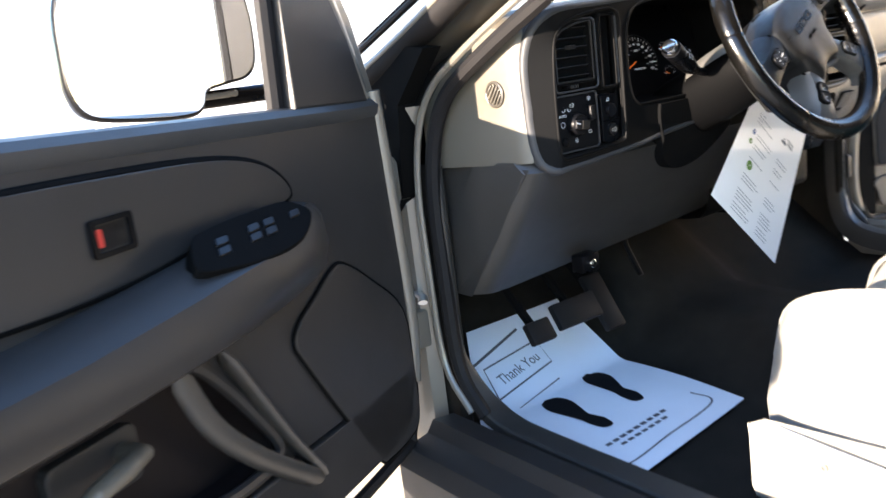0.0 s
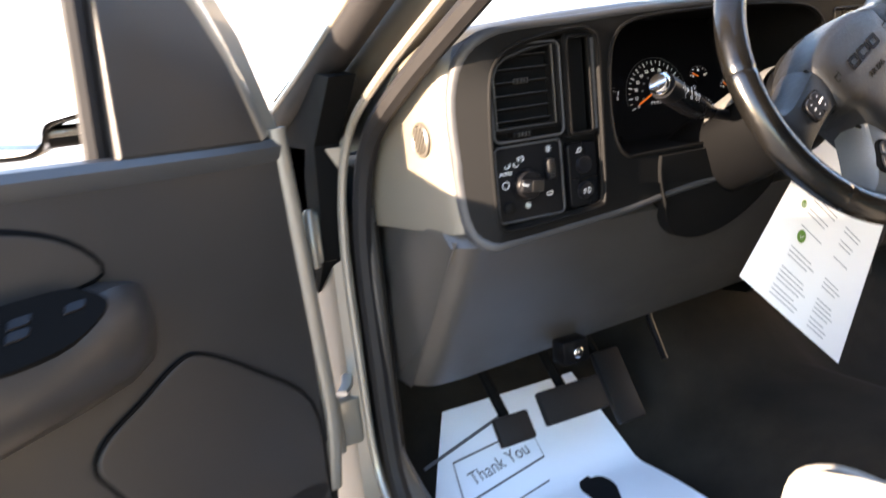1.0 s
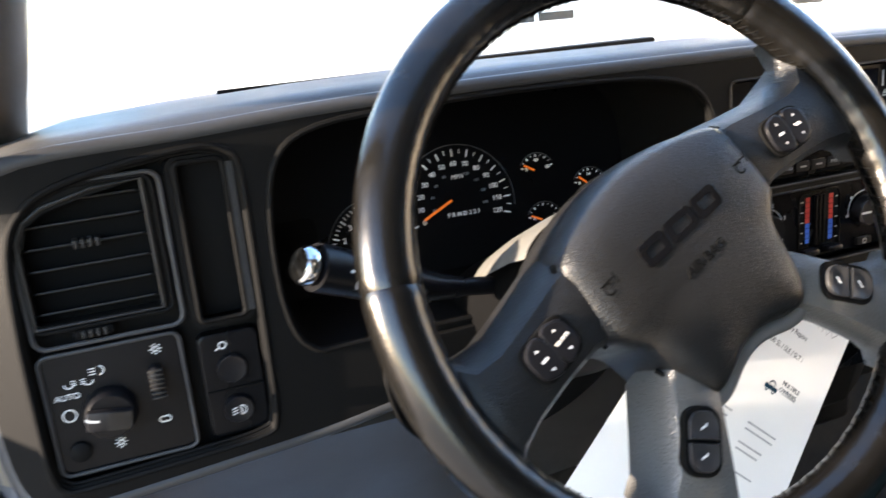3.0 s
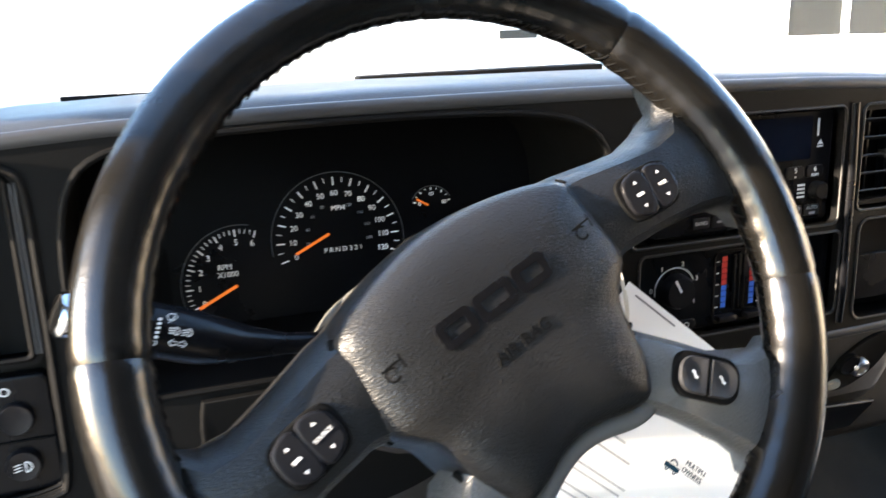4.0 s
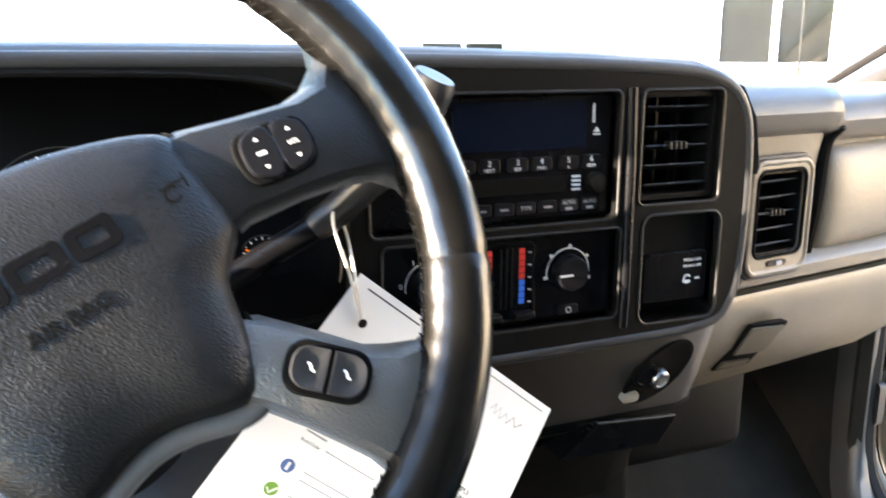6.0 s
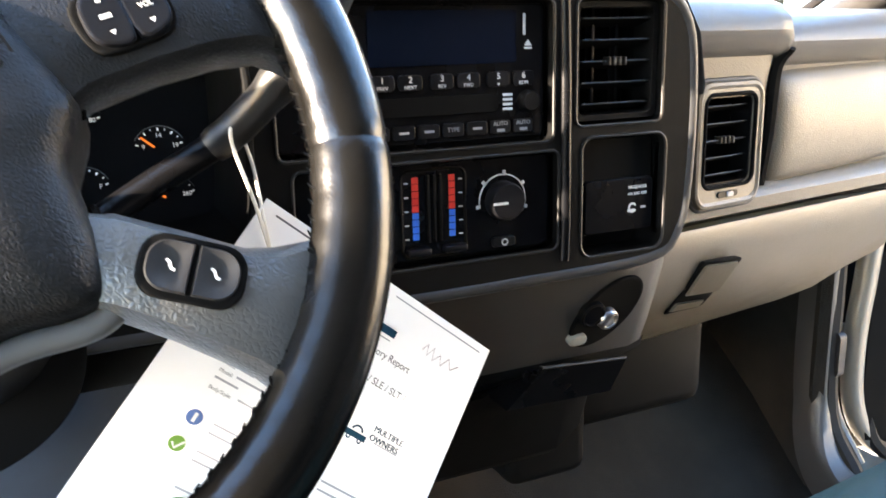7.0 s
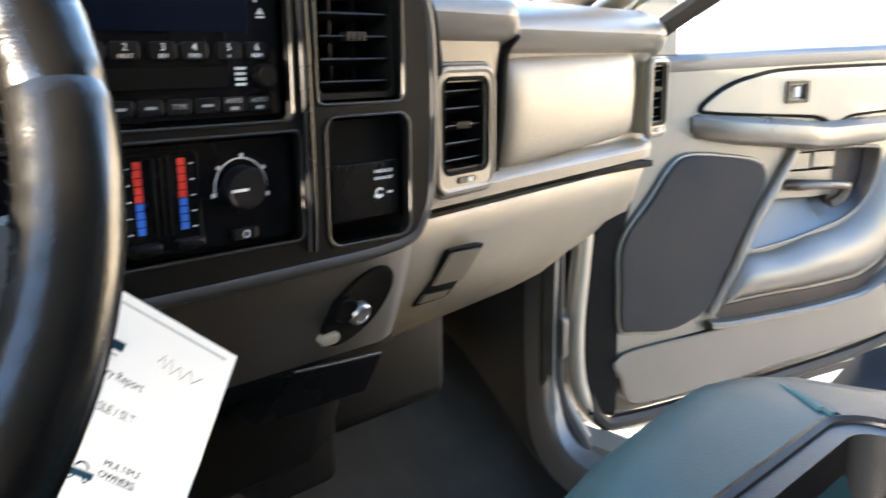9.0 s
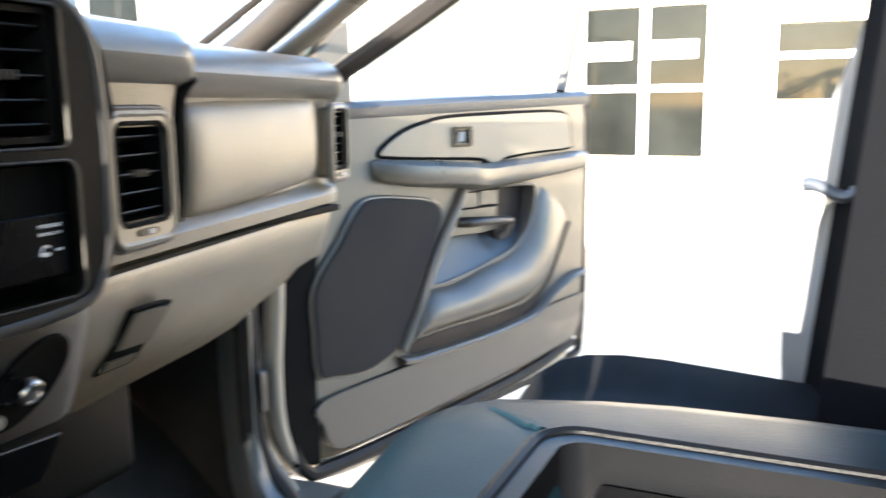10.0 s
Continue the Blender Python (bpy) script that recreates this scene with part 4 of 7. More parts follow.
for s in (-1, 1):
    for i in range(9):
        b0 = 0.0235 - i * 0.0048 - 0.0042
        part("scale_bar", bar(s * 0.0135 - 0.0024, s * 0.0135 + 0.0024, b0, b0 + 0.0043, sm), M_RED if i < 5 else M_BLUE, heat, "red scale bar" if i < 5 else "blue scale bar")
    for i in range(5):
        stroke([(s * 0.0185, 0.02 - i * 0.0095), (s * 0.0215, 0.02 - i * 0.0095)], 0.0008, sm, tick)
    part("slider", box(1.434 + s * 0.0135 - 0.0085, 1.434 + s * 0.0135 + 0.0085, YH - 0.008, YH, 1.3885, 1.3935, 0.0015), M_BUTTON, heat)
part("scale_print", tick, M_WHITE_INK, heat)
for gx in (-0.0045, 0.0, 0.0045):
    part("slider_groove", box(1.434 + gx - 0.0011, 1.434 + gx + 0.0011, YH - 0.002, YH, 1.396, 1.442, 0.0004), M_BEZEL, heat)
lip(rrect(1.4105, 1.4575, 1.386, 1.4455, 0.006), YH, 0.0012, "scale_rim", M_BEZEL, heat)
for x in (1.363, 1.384, 1.4865):
    b = part("heater_button", slab(rrect(x - 0.009, x + 0.009, 1.3865, 1.3935, 0.002), FACE(YH), -0.001, 0.003, 0.001), M_BUTTON, heat)
    part("print", stroke(ring_path(0, 0, 0.0022, 0, 360, 10), 0.0007, basis((x, YH - 0.0032, 1.390), (1, 0, 0), (0, 0, 1))), M_WHITE_INK, b)

# pocket panel with the airbag switch
pk = part("airbag_switch_panel", slab(rrect(1.550, 1.6165, 1.384, 1.4565, 0.006), FACE(YB + 0.011), -0.01, 0.0, 0.001), M_MATTE, dash, "black panel with a passenger airbag switch")
part("switch_block", slab(rrect(1.5545, 1.6155, 1.386, 1.4255, 0.003), FACE(YB + 0.011), -0.001, 0.004, 0.001), M_BLACK, pk)
pw = bmesh.new()
ppm = basis((1.601, YB + 0.0066, 1.4185), (1, 0, 0), (0, 0, 1))
words("PASSENGER", 0.0033, ppm, pw)
words("AIR BAG OFF", 0.0030, ppm @ Matrix.Translation((0, -0.005, 0)), pw)
bar(-0.009, -0.002, -0.0185, -0.0165, ppm, pw)
stroke(ring_path(-0.0045, -0.0155, 0.0032, 30, 330, 12), 0.0016, ppm, pw)
bar(0.003, 0.008, -0.0165, -0.0148, ppm, pw)
part("print", pw, M_WHITE_INK, pk)

# right-hand side of the dash
def right_face(x):
    """How far the face stands back at x."""
    return 0.975 + 0.155 * (x - 1.68)


VENT_1, VENT_2 = (1.6925, 1.7545, 1.4035, 1.4790), (2.103, 2.141, 1.416, 1.486)


def right_dash_body():
    """Rows down the face: a rolled top pad, then the face with two sunk vent wells, then the shelf over the glove box."""
    rows = []
    xs = [1.648, 1.66, 1.6885, 1.690, 1.72, 1.757, 1.7585, 1.775, 1.785, 1.792, 1.80, 1.85, 1.95, 2.05, 2.085, 2.0985, 2.100, 2.12, 2.144, 2.1455, 2.155, 2.165, 2.170]
    for x in xs:
        y = right_face(x)
        e = max(0, (x - 2.10) / 0.07)
        block = min(max((1.788 - x) / 0.006, 0), 1)
        bulge = 0.012 * block
        drop = 0.025 * e ** 3
        y += 0.05 * e ** 3
        zt = 1.552 + 0.010 * block - drop
        col = [(x, 1.46, zt - 0.062), (x, 1.2, zt - 0.020), (x, y + 0.06, zt - 0.002), (x, y + 0.022 - bulge * 0.5, zt - 0.003), (x, y + 0.004 - bulge, zt - 0.010), (x, y - 0.008 - bulge, zt - 0.021), (x, y - 0.011 - bulge, zt - 0.031), (x, y - 0.006 - bulge, zt - 0.042), (x, y + 0.010 - bulge, zt - 0.052)]
        for z in (1.4905, 1.489, 1.4815, 1.480, 1.44, 1.414, 1.4125, 1.402, 1.4005):
            k = min(max((1.49 - z) / 0.05, 0), 1)
            f = y + 0.014 + 0.007 * min(max((1.49 - z) / 0.085, 0), 1) - bulge * (1 - 0.55 * k)
            for x0, x1, z0, z1 in (VENT_1, VENT_2):
                if x0 - 0.003 < x < x1 + 0.003 and z0 - 0.003 < z < z1 + 0.003:
                    f += 0.034
            col.append((x, f, z))
        col += [(x, y + 0.018 - bulge * 0.2, 1.396), (x, y + 0.006, 1.392), (x, y + 0.002, 1.386), (x, y + 0.004, 1.3745), (x, y + 0.03, 1.372), (x, y + 0.05, 1.33), (x, y + 0.2, 1.28)]
        rows.append(col)
    last = [(2.171, p[1] + 0.06, p[2]) for p in rows[-1]]
    end = [(2.168, 1.46, p[2]) for p in rows[-1]]
    return rows + [last, end]


rd_rows = right_dash_body()
rd = part("passenger_dash", loft([r[8:] for r in rd_rows]), M_DASH, dash, "grey grained passenger side of the dash")
part("top_pad", loft([r[:9] for r in rd_rows]), M_TRIM, rd, "grey grained rounded top pad")


def glove_door():
    rows = []
    for x in (1.652, 1.656, 1.67, 1.75, 1.9, 2.0, 2.06, 2.09, 2.105, 2.112):
        y = right_face(x) + 0.006
        e = max(0, (x - 2.0) / 0.112)
        rise = 0.075 * e ** 2
        tuck = 0.004 if x in (1.652, 2.112) else 0
        rows.append([(x, y + 0.012 + tuck, 1.3665), (x, y + 0.002 + tuck, 1.3655), (x, y + tuck, 1.36), (x, y + 0.008 + tuck, 1.335), (x, y + 0.022 + tuck, 1.305), (x, y + 0.048 + tuck, max(1.27, 1.27 + rise * 0.4)), (x, y + 0.09 + tuck, 1.235 + rise * 0.7), (x, y + 0.14 + tuck, 1.205 + rise), (x, y + 0.20 + tuck, 1.19 + rise), (x, y + 0.215 + tuck, 1.197 + rise)])
    return loft(rows)


gd = part("glove_door", glove_door(), M_DASH, rd, "grey glove box door")


def on_glove(a, z):
    y = right_face(a) + 0.006
    prof = [(1.3655, 0.002), (1.36, 0.0), (1.335, 0.008), (1.305, 0.022), (1.27, 0.048), (1.235, 0.09)]
    for (z0, d0), (z1, d1) in zip(prof, prof[1:]):
        if z1 <= z <= z0:
            return y + d0 + (d1 - d0) * (z0 - z) / (z0 - z1)
    return y


def on_latch(outline, w0, w1, inset):
    cx, cz = sum(c[0] for c in outline) / len(outline), sum(c[1] for c in outline) / len(outline)
    ring = lambda w, k: [(cx + (a - cx) * k, on_glove(cx + (a - cx) * k, cz + (b - cz) * k) - w - 0.19 * max(0.0, cx + (a - cx) * k - 1.706), cz + (b - cz) * k) for a, b in outline]
    return loft([ring(w0, 1.0), ring(w1 * 0.7, 1.0), ring(w1, inset)], close=True, caps=True)


cor = [(1.7155, 1.333), (1.7575, 1.332), (1.7585, 1.330), (1.7425, 1.281), (1.739, 1.278), (1.703, 1.276), (1.7015, 1.279), (1.7135, 1.331)]
lt = part("glove_latch", on_latch(cor, -0.006, 0.0028, 0.985), M_BEZEL, rd, "dark recessed glove box latch")
part("latch_paddle", on_latch([(1.7195, 1.3295), (1.7535, 1.329), (1.7545, 1.327), (1.7470, 1.2985), (1.7445, 1.297), (1.7125, 1.297), (1.7115, 1.299), (1.7175, 1.328)], 0.002, 0.0052, 0.96), M_DASH, lt)
part("latch_lip", on_latch([(1.7065, 1.2885), (1.738, 1.2885), (1.7365, 1.2805), (1.7045, 1.2795)], 0.002, 0.0055, 0.95), M_DASH, lt)


def upper_panel():
    """The smooth convex pad above the glove box."""
    rows = []
    for j in range(17):
        v = -math.cos(math.pi * j / 16)
        row = []
        for i in range(25):
            u = -math.cos(math.pi * i / 24)
            x = 1.9365 + 0.1465 * u * (1 - 0.035 * v ** 8)
            low, high = 1.391 + 0.045 * (x - 1.80), 1.500 + 0.016 * (x - 1.80)
            z = (low + high) / 2 + (high - low) / 2 * v * (1 - 0.05 * u ** 10)
            rise = 0.016 * (max(0.0, 1 - v ** 10) * max(0.0, 1 - u ** 16)) ** 0.5 + 0.009 * (1 - v * v) * (1 - u ** 8)
            row.append((x, right_face(x) + 0.024 - rise, z))
        rows.append(row)
    return loft(rows)


part("airbag_cover", upper_panel(), M_DASH, rd, "smooth grey passenger airbag cover")


def framed_vent(x0, x1, z0, z1, bars, wide=0.007, low=0.016):
    y = right_face(x0) + 0.002
    sl = 0.155
    out = rrect(x0 - wide, x1 + wide, z0 - low, z1 + wide, 0.013 if wide > 0.005 else 0.007)
    f = part("vent_surround", plate(out, [rrect(x0, x1, z0, z1, 0.009 if wide > 0.005 else 0.005)], lambda a, b, w: (a, y - w + sl * (a - x0), b), -0.02, 0.006), M_DASH, rd, "light grey vent surround")
    part("inner_line", tube([(a, y + sl * (a - x0) - 0.0058, b) for a, b in rrect(x0 - 0.001, x1 + 0.001, z0 - 0.001, z1 + 0.001, 0.009 if wide > 0.005 else 0.005)], 0.0018, 8, closed=True), M_MATTE, f)
    part("outer_line", tube([(a, y + sl * (a - x0) - 0.0015, b) for a, b in rrect(x0 - wide - 0.004, x1 + wide + 0.004, z0 - low - 0.004, z1 + wide + 0.004, 0.015 if wide > 0.005 else 0.009)], 0.0022, 8, closed=True), M_GRAPHITE, f)
    part("surround_edge", tube([(a, y + sl * (a - x0) - 0.004, b) for a, b in out], 0.0035, 8, closed=True), M_DASH, f)
    louvre_vent(x0 + 0.002, x1 - 0.002, z0 + 0.002, z1 - 0.002, y + 0.001, f, bars, 0, M_BLACK, "louvre", "black louvred vent", sl)
    bk = [(x0, y + 0.022), (x1, y + 0.022 + sl * (x1 - x0))]
    part("dark_back", loft([[(a, yy, z) for a, yy in bk] for z in (z0, z1)]), M_MATTE, f)
    part("thumb_slot", slab(rrect((x0 + x1) / 2 - 0.013, (x0 + x1) / 2 + 0.013, z0 - 0.0105, z0 - 0.005, 0.0027), lambda a, b, w: (a, y + sl * (a - x0) - w, b), 0.004, 0.0075, 0.0006), M_BLACK, f)
    part("thumb_wheel", slab(rrect((x0 + x1) / 2 - 0.002, (x0 + x1) / 2 + 0.006, z0 - 0.0098, z0 - 0.0057, 0.0015), lambda a, b, w: (a, y + sl * (a - x0) - w, b), 0.006, 0.009, 0.0006), M_GREY_INK, f)


framed_vent(*VENT_1, 5, 0.0085)
part("cover_groove", tube(spline([(1.7915, right_face(1.79) - 0.008, 1.517), (1.789, right_face(1.788) + 0.001, 1.506), (1.7865, right_face(1.787) + 0.004, 1.49), (1.786, right_face(1.786) + 0.007, 1.44), (1.7835, right_face(1.784) + 0.012, 1.395)], 4, False), 0.0062, 8), M_MATTE, rd, "dark joint beside the airbag cover")
framed_vent(*VENT_2, 6, 0.004, 0.012)
part("panel_gap", box(1.66, 2.10, 1.03, 1.06, 1.366, 1.3735, 0.001), M_MATTE, rd)

# lower middle of the dash
def low_middle():
    rows = []
    prof = [(0.945, 1.362), (0.958, 1.345), (0.966, 1.32), (0.975, 1.295), (0.985, 1.272), (1.01, 1.262)]
    for x in (1.30, 1.40, 1.50, 1.58, 1.63, 1.648, 1.655, 1.658):
        e = max(0, (x - 1.63) / 0.028)
        rows.append([(x, y + 0.02 * e ** 2 + (0.012 if i == 0 else 0), z) for i, (y, z) in enumerate(prof)])
    return loft(rows)


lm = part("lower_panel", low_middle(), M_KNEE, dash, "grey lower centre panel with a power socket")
sm_ = basis((1.594, 0.9685, 1.314), (1, 0.02, 0), (0, -0.34, 1))
part("socket_recess", turned([(0.0385, -0.004), (0.038, 0.0022), (0.036, 0.0030), (0.033, 0.0024), (0.024, 0.0014), (0.0, 0.0010)], sm_ @ pose(0, 0, 0, 0, 0, 46) @ Matrix.Diagonal((1, 0.62, 1, 1)), 36), M_MATTE, lm, "dark oval dish round the power socket")
sock = part("power_socket", turned([(0.0115, 0.0), (0.0115, 0.0060), (0.0098, 0.0066), (0.0086, 0.0050), (0.0080, 0.0024), (0, 0.0024)], sm_ @ pose(-0.016, 0.002, 0), 24), M_MATTE, lm, "open black power socket")
part("socket_ring", turned([(0.0100, 0.0060), (0.0098, 0.0072), (0.0088, 0.0072), (0.0084, 0.0056)], sm_ @ pose(-0.016, 0.002, 0), 24), M_BLACK, sock, "black socket ring")
plug = part("power_plug", turned([(0.0095, 0.0), (0.0092, 0.0065), (0.0080, 0.0080), (0.0, 0.0082)], sm_ @ pose(0.0, -0.005, 0), 22), M_STEEL, lm, "bright power plug")
part("plug_ring", turned([(0.0070, 0.0078), (0.0068, 0.0088), (0.0058, 0.0088), (0.0054, 0.0080)], sm_ @ pose(0.0, -0.005, 0), 20), M_STEEL, plug, "silver plug rim")
part("plug_mark", stroke([(-0.003, -0.003), (0, 0.004), (0.003, -0.003)], 0.0013, sm_ @ pose(0.0, -0.005, 0), thick=0.0092), M_GREY_INK, plug)
# lit lip of the dish, its brightness given as a small pale block
part("recess_lip", slab(rrect(-0.033, -0.016, -0.027, -0.017, 0.0045), lambda a, b, w: sm_ @ Vector((a, b, w)), -0.002, 0.006, 0.002), M_SEAT_L, lm, "pale patch for the lit lip of the dish")

drawer = []
for side_ in (0, 1):
    xt, xb, zt, zb = (1.531, 1.519, 1.2785, 1.230) if side_ == 0 else (1.611, 1.622, 1.2725, 1.227)
    drawer.append([(xt, 0.962, zt), (xt, 0.9635, zt - 0.004), (xb, 0.998, zb), (xb, 1.03, zb), (xb, 1.03, zt - 0.012), (xt, 0.971, zt - 0.010), (xt, 0.967, zt)])
tray = part("ashtray", loft(drawer, close=True, caps=True), M_BLACK, dash, "glossy black pull-out ashtray")
part("ashtray_lip", tube([(1.531, 0.9625, 1.2785), (1.571, 0.9620, 1.2755), (1.611, 0.9625, 1.2725)], 0.0014, 6), M_EDGE, tray, "thin pale highlight along the ashtray edge")


def lower_bin():
    """The dark housing under the middle of the dash, with an open cubby."""
    rows = []
    for x in (1.32, 1.34, 1.45, 1.56, 1.62, 1.655, 1.662):
        e = max(0, (x - 1.62) / 0.042) ** 2
        rows.append([(x, 0.985 + 0.02 * e, 1.272), (x, 0.988 + 0.02 * e, 1.262), (x, 1.03 + 0.02 * e, 1.235), (x, 1.065 + 0.02 * e, 1.19), (x, 1.08 + 0.02 * e, 1.135 + 0.015 * e), (x, 1.095 + 0.02 * e, 1.122 + 0.02 * e), (x, 1.16, 1.115 + 0.02 * e), (x, 1.3, 1.13)])
    return loft(rows)


lb = part("lower_bin", lower_bin(), M_BEZEL, dash, "dark housing with an open cubby under the dash")
part("cubby", moved(loft([[(1.50, 1.028, 1.232), (1.565, 1.026, 1.2335), (1.545, 1.053, 1.202), (1.49, 1.055, 1.2)], [(1.50, 1.02, 1.236), (1.567, 1.018, 1.2375), (1.546, 1.048, 1.203), (1.489, 1.05, 1.2005)], [(1.505, 1.022, 1.232), (1.562, 1.020, 1.2335), (1.543, 1.049, 1.206), (1.494, 1.051, 1.2035)], [(1.51, 1.12, 1.225), (1.56, 1.12, 1.226), (1.54, 1.12, 1.2), (1.50, 1.12, 1.2)]], close=True, caps=True), Matrix.Translation((-0.038, -0.030, 0.033))), M_MATTE, lb, "dark open cubby")
hv = part("heater_box", box(1.68, 1.90, 1.18, 1.50, 1.085, 1.24, 0.02, seg=3), M_BEZEL, dash, "grey moulded heater box under the dash")
part("heater_step", box(1.60, 1.70, 1.14, 1.48, 1.06, 1.22, 0.015, seg=3), M_BEZEL, dash)
part("dash_underside", box(0.76, 2.10, 1.30, 1.49, 1.21, 1.40, 0.01), M_MATTE, dash)
part("defrost_grille", box(1.22, 1.52, 1.31, 1.335, 1.565, 1.5785, 0.003), M_BEZEL, dash)

# ---- steering wheel ----
WC, TURNED = (1.145, 0.7584, 1.4927), 26.6
WM = basis(WC, (1, 0, 0), (0, 0.4214, 0.9065)) @ pose(0, 0, 0, 0, 0, TURNED)
M_GREYBTN = material("grey_button_rubber", (0.018, 0.018, 0.019), 0.4, vary=0.08, spec=0.3)
wheel = thing("steering_wheel", WC, "black leather steering wheel with four spokes, turned off centre", "steering wheel", m=WM)
R0, RT = 0.1705, 0.0158


def rim_section(a0, a1):
    rows = []
    n = max(6, int(abs(a1 - a0) / 1.3))
    for i in range(n + 1):
        a = radians(a0 + (a1 - a0) * i / n)
        k = 0.955 if i in (0, n) else 1.0
        ring = []
        for j in range(16):
            b = 2 * math.pi * j / 16
            rr = RT * k * (1 + 0.06 * math.cos(2 * b))
            wave = 0.00025 * math.sin(a * 75) if math.cos(b) < -0.6 else 0
            r = R0 + (rr + wave) * math.cos(b)
            ring.append((r * math.cos(a), r * math.sin(a), -0.004 + rr * 1.08 * math.sin(b)))
        rows.append(ring)
    return loft(rows, close=True, caps=True)


for a0, a1 in ((-28, 28), (28, 152), (152, 208), (208, 332)):
    part("rim_section", rim_section(a0, a1), M_RIM, wheel, "worn black leather rim section")
st = bmesh.new()
for i in range(150):
    a = 2 * math.pi * i / 150
    c = Vector(((R0 - RT * 1.04) * math.cos(a), (R0 - RT * 1.04) * math.sin(a), -0.003))
    t = Vector((-math.sin(a), math.cos(a), 0))
    u = Vector((math.cos(a), math.sin(a), 0))
    p = c - t * 0.0022 + Vector((0, 0, 0.0032)) + u * 0.0012
    q = c + t * 0.0022 - Vector((0, 0, 0.0042)) - u * 0.0005
    tube([p, (p + q) / 2 - u * 0.0009, q], 0.00045, 5, bm=st)
tagged(part("stitching", st, M_MATTE, wheel, "dark cross stitching along the rim"), kind="stuff")


def mirror_outline(half):
    return half + [(-x, y) for x, y in reversed(half) if abs(x) > 1e-6]


pad_half = [(0.0, 0.0515), (0.035, 0.0475), (0.0690, 0.036), (0.0745, 0.020), (0.0765, -0.012), (0.069, -0.023), (0.060, -0.033), (0.0560, -0.048), (0.0525, -0.064), (0.0435, -0.0795), (0.030, -0.0790), (0.014, -0.0735), (0.0, -0.0715)]
pad_out = spline(mirror_outline(pad_half), 4)


def airbag_pad():
    rows = []
    for k, w in ((1.03, -0.052), (1.035, -0.036), (1.022, -0.022), (1.008, -0.014), (0.997, -0.0075), (0.985, -0.0030), (0.965, 0.0005), (0.935, 0.0035), (0.88, 0.0065), (0.78, 0.0088), (0.6, 0.0104), (0.4, 0.0111), (0.2, 0.0114), (0.02, 0.0115)):
        rows.append([(x * k, -0.012 * (1 - k) + y * k, w) for x, y in pad_out])
    return loft(rows, close=True, caps=True)


pad = part("airbag_pad", airbag_pad(), M_PAD, wheel, "black grained airbag pad with raised lettering")
# highlight on the hub's lower edge, made as a paler grey strip
part("lower_lip", tube([(x * 1.0, y - 0.0045, -0.010) for x, y in spline([(0.050, -0.0765), (0.040, -0.0800), (0.030, -0.0790), (0.014, -0.0735), (0.0, -0.0715), (-0.014, -0.0735), (-0.030, -0.0790), (-0.040, -0.0800), (-0.050, -0.0765)], 4, False)], 0.0050, 10), M_LIP, wheel, "grey strip for the lit lower edge of the hub")
for s_ in (-1, 1):
    seam = spline([(s_ * 0.0705, 0.0345, -0.0068), (s_ * 0.0735, 0.0280, -0.0030), (s_ * 0.0765, 0.006, -0.001), (s_ * 0.0770, -0.010, -0.004), (s_ * 0.0735, -0.0185, -0.010)], 4, False)
    part("pad_seam", tube(seam, 0.0019, 6), M_MATTE, pad, "dark groove beside the pad")
    part("lower_seam", tube(spline([(s_ * 0.0580, -0.048, -0.011), (s_ * 0.0555, -0.058, -0.005), (s_ * 0.0500, -0.070, -0.006), (s_ * 0.0445, -0.0785, -0.013)], 4, False), 0.0018, 6), M_MATTE, pad)
logo = bmesh.new()
LM = pose(-0.001, 0.0068, 0.0097)
for x0, x1 in ((-0.0325, -0.0125), (-0.0105, 0.0115), (0.0135, 0.0330)):
    plate(rrect(x0, x1, -0.0068, 0.0068, 0.003), [rrect(x0 + 0.0042, x1 - 0.0042, -0.0030, 0.0030, 0.001)], lambda a, b, w: LM @ Vector((a, b, w)), -0.004, 0.0022, bm=logo)
part("emblem", logo, M_BLACK, pad, "raised plain maker's emblem")
part("lettering", words("AIR BAG", 0.0088, pose(-0.001, -0.0165, 0.0111), thick=0.0009), M_MATTE, pad, "raised words AIR BAG")
for s in (-1, 1):
    hn = bmesh.new()
    hm = pose(s * 0.0585, 0.0075, 0.0086)
    stroke(ring_path(-0.001, -0.0005, 0.0032, 40, 320, 12), 0.0011, hm, hn, 0.001)
    stroke([(-0.005, 0.003), (0.006, 0.0035)], 0.001, hm, hn, 0.001)
    stroke([(0.006, 0.006), (0.006, -0.001)], 0.001, hm, hn, 0.001)
    part("horn_mark", hn, M_MATTE, pad)


def spoke(rows2):
    """A spoke from pairs of edge points; the middle stands proud of the edges."""
    rows = []
    for (a, b, w) in rows2:
        A, B = Vector(a), Vector(b)
        ring = []
        out = 0.006 / (B - A).length if w > -0.0045 else 0.0  # the flank spreads towards the back, but not at the rim
        for t, h in ((-out, -0.036 if out else -0.020), (-out * 0.8, -0.022 if out else -0.016), (-out * 0.2, -0.010), (0.03, -0.003), (0.10, 0.002), (0.3, 0.0045), (0.5, 0.005), (0.7, 0.0045), (0.90, 0.002), (0.97, -0.003), (1, -0.012), (0.94, -0.024), (0.5, -0.038 if out else -0.024)):
            p = A + (B - A) * t
            ring.append((p.x, p.y, h + w))
        rows.append(ring)
    return loft(rows, close=True, caps=True)


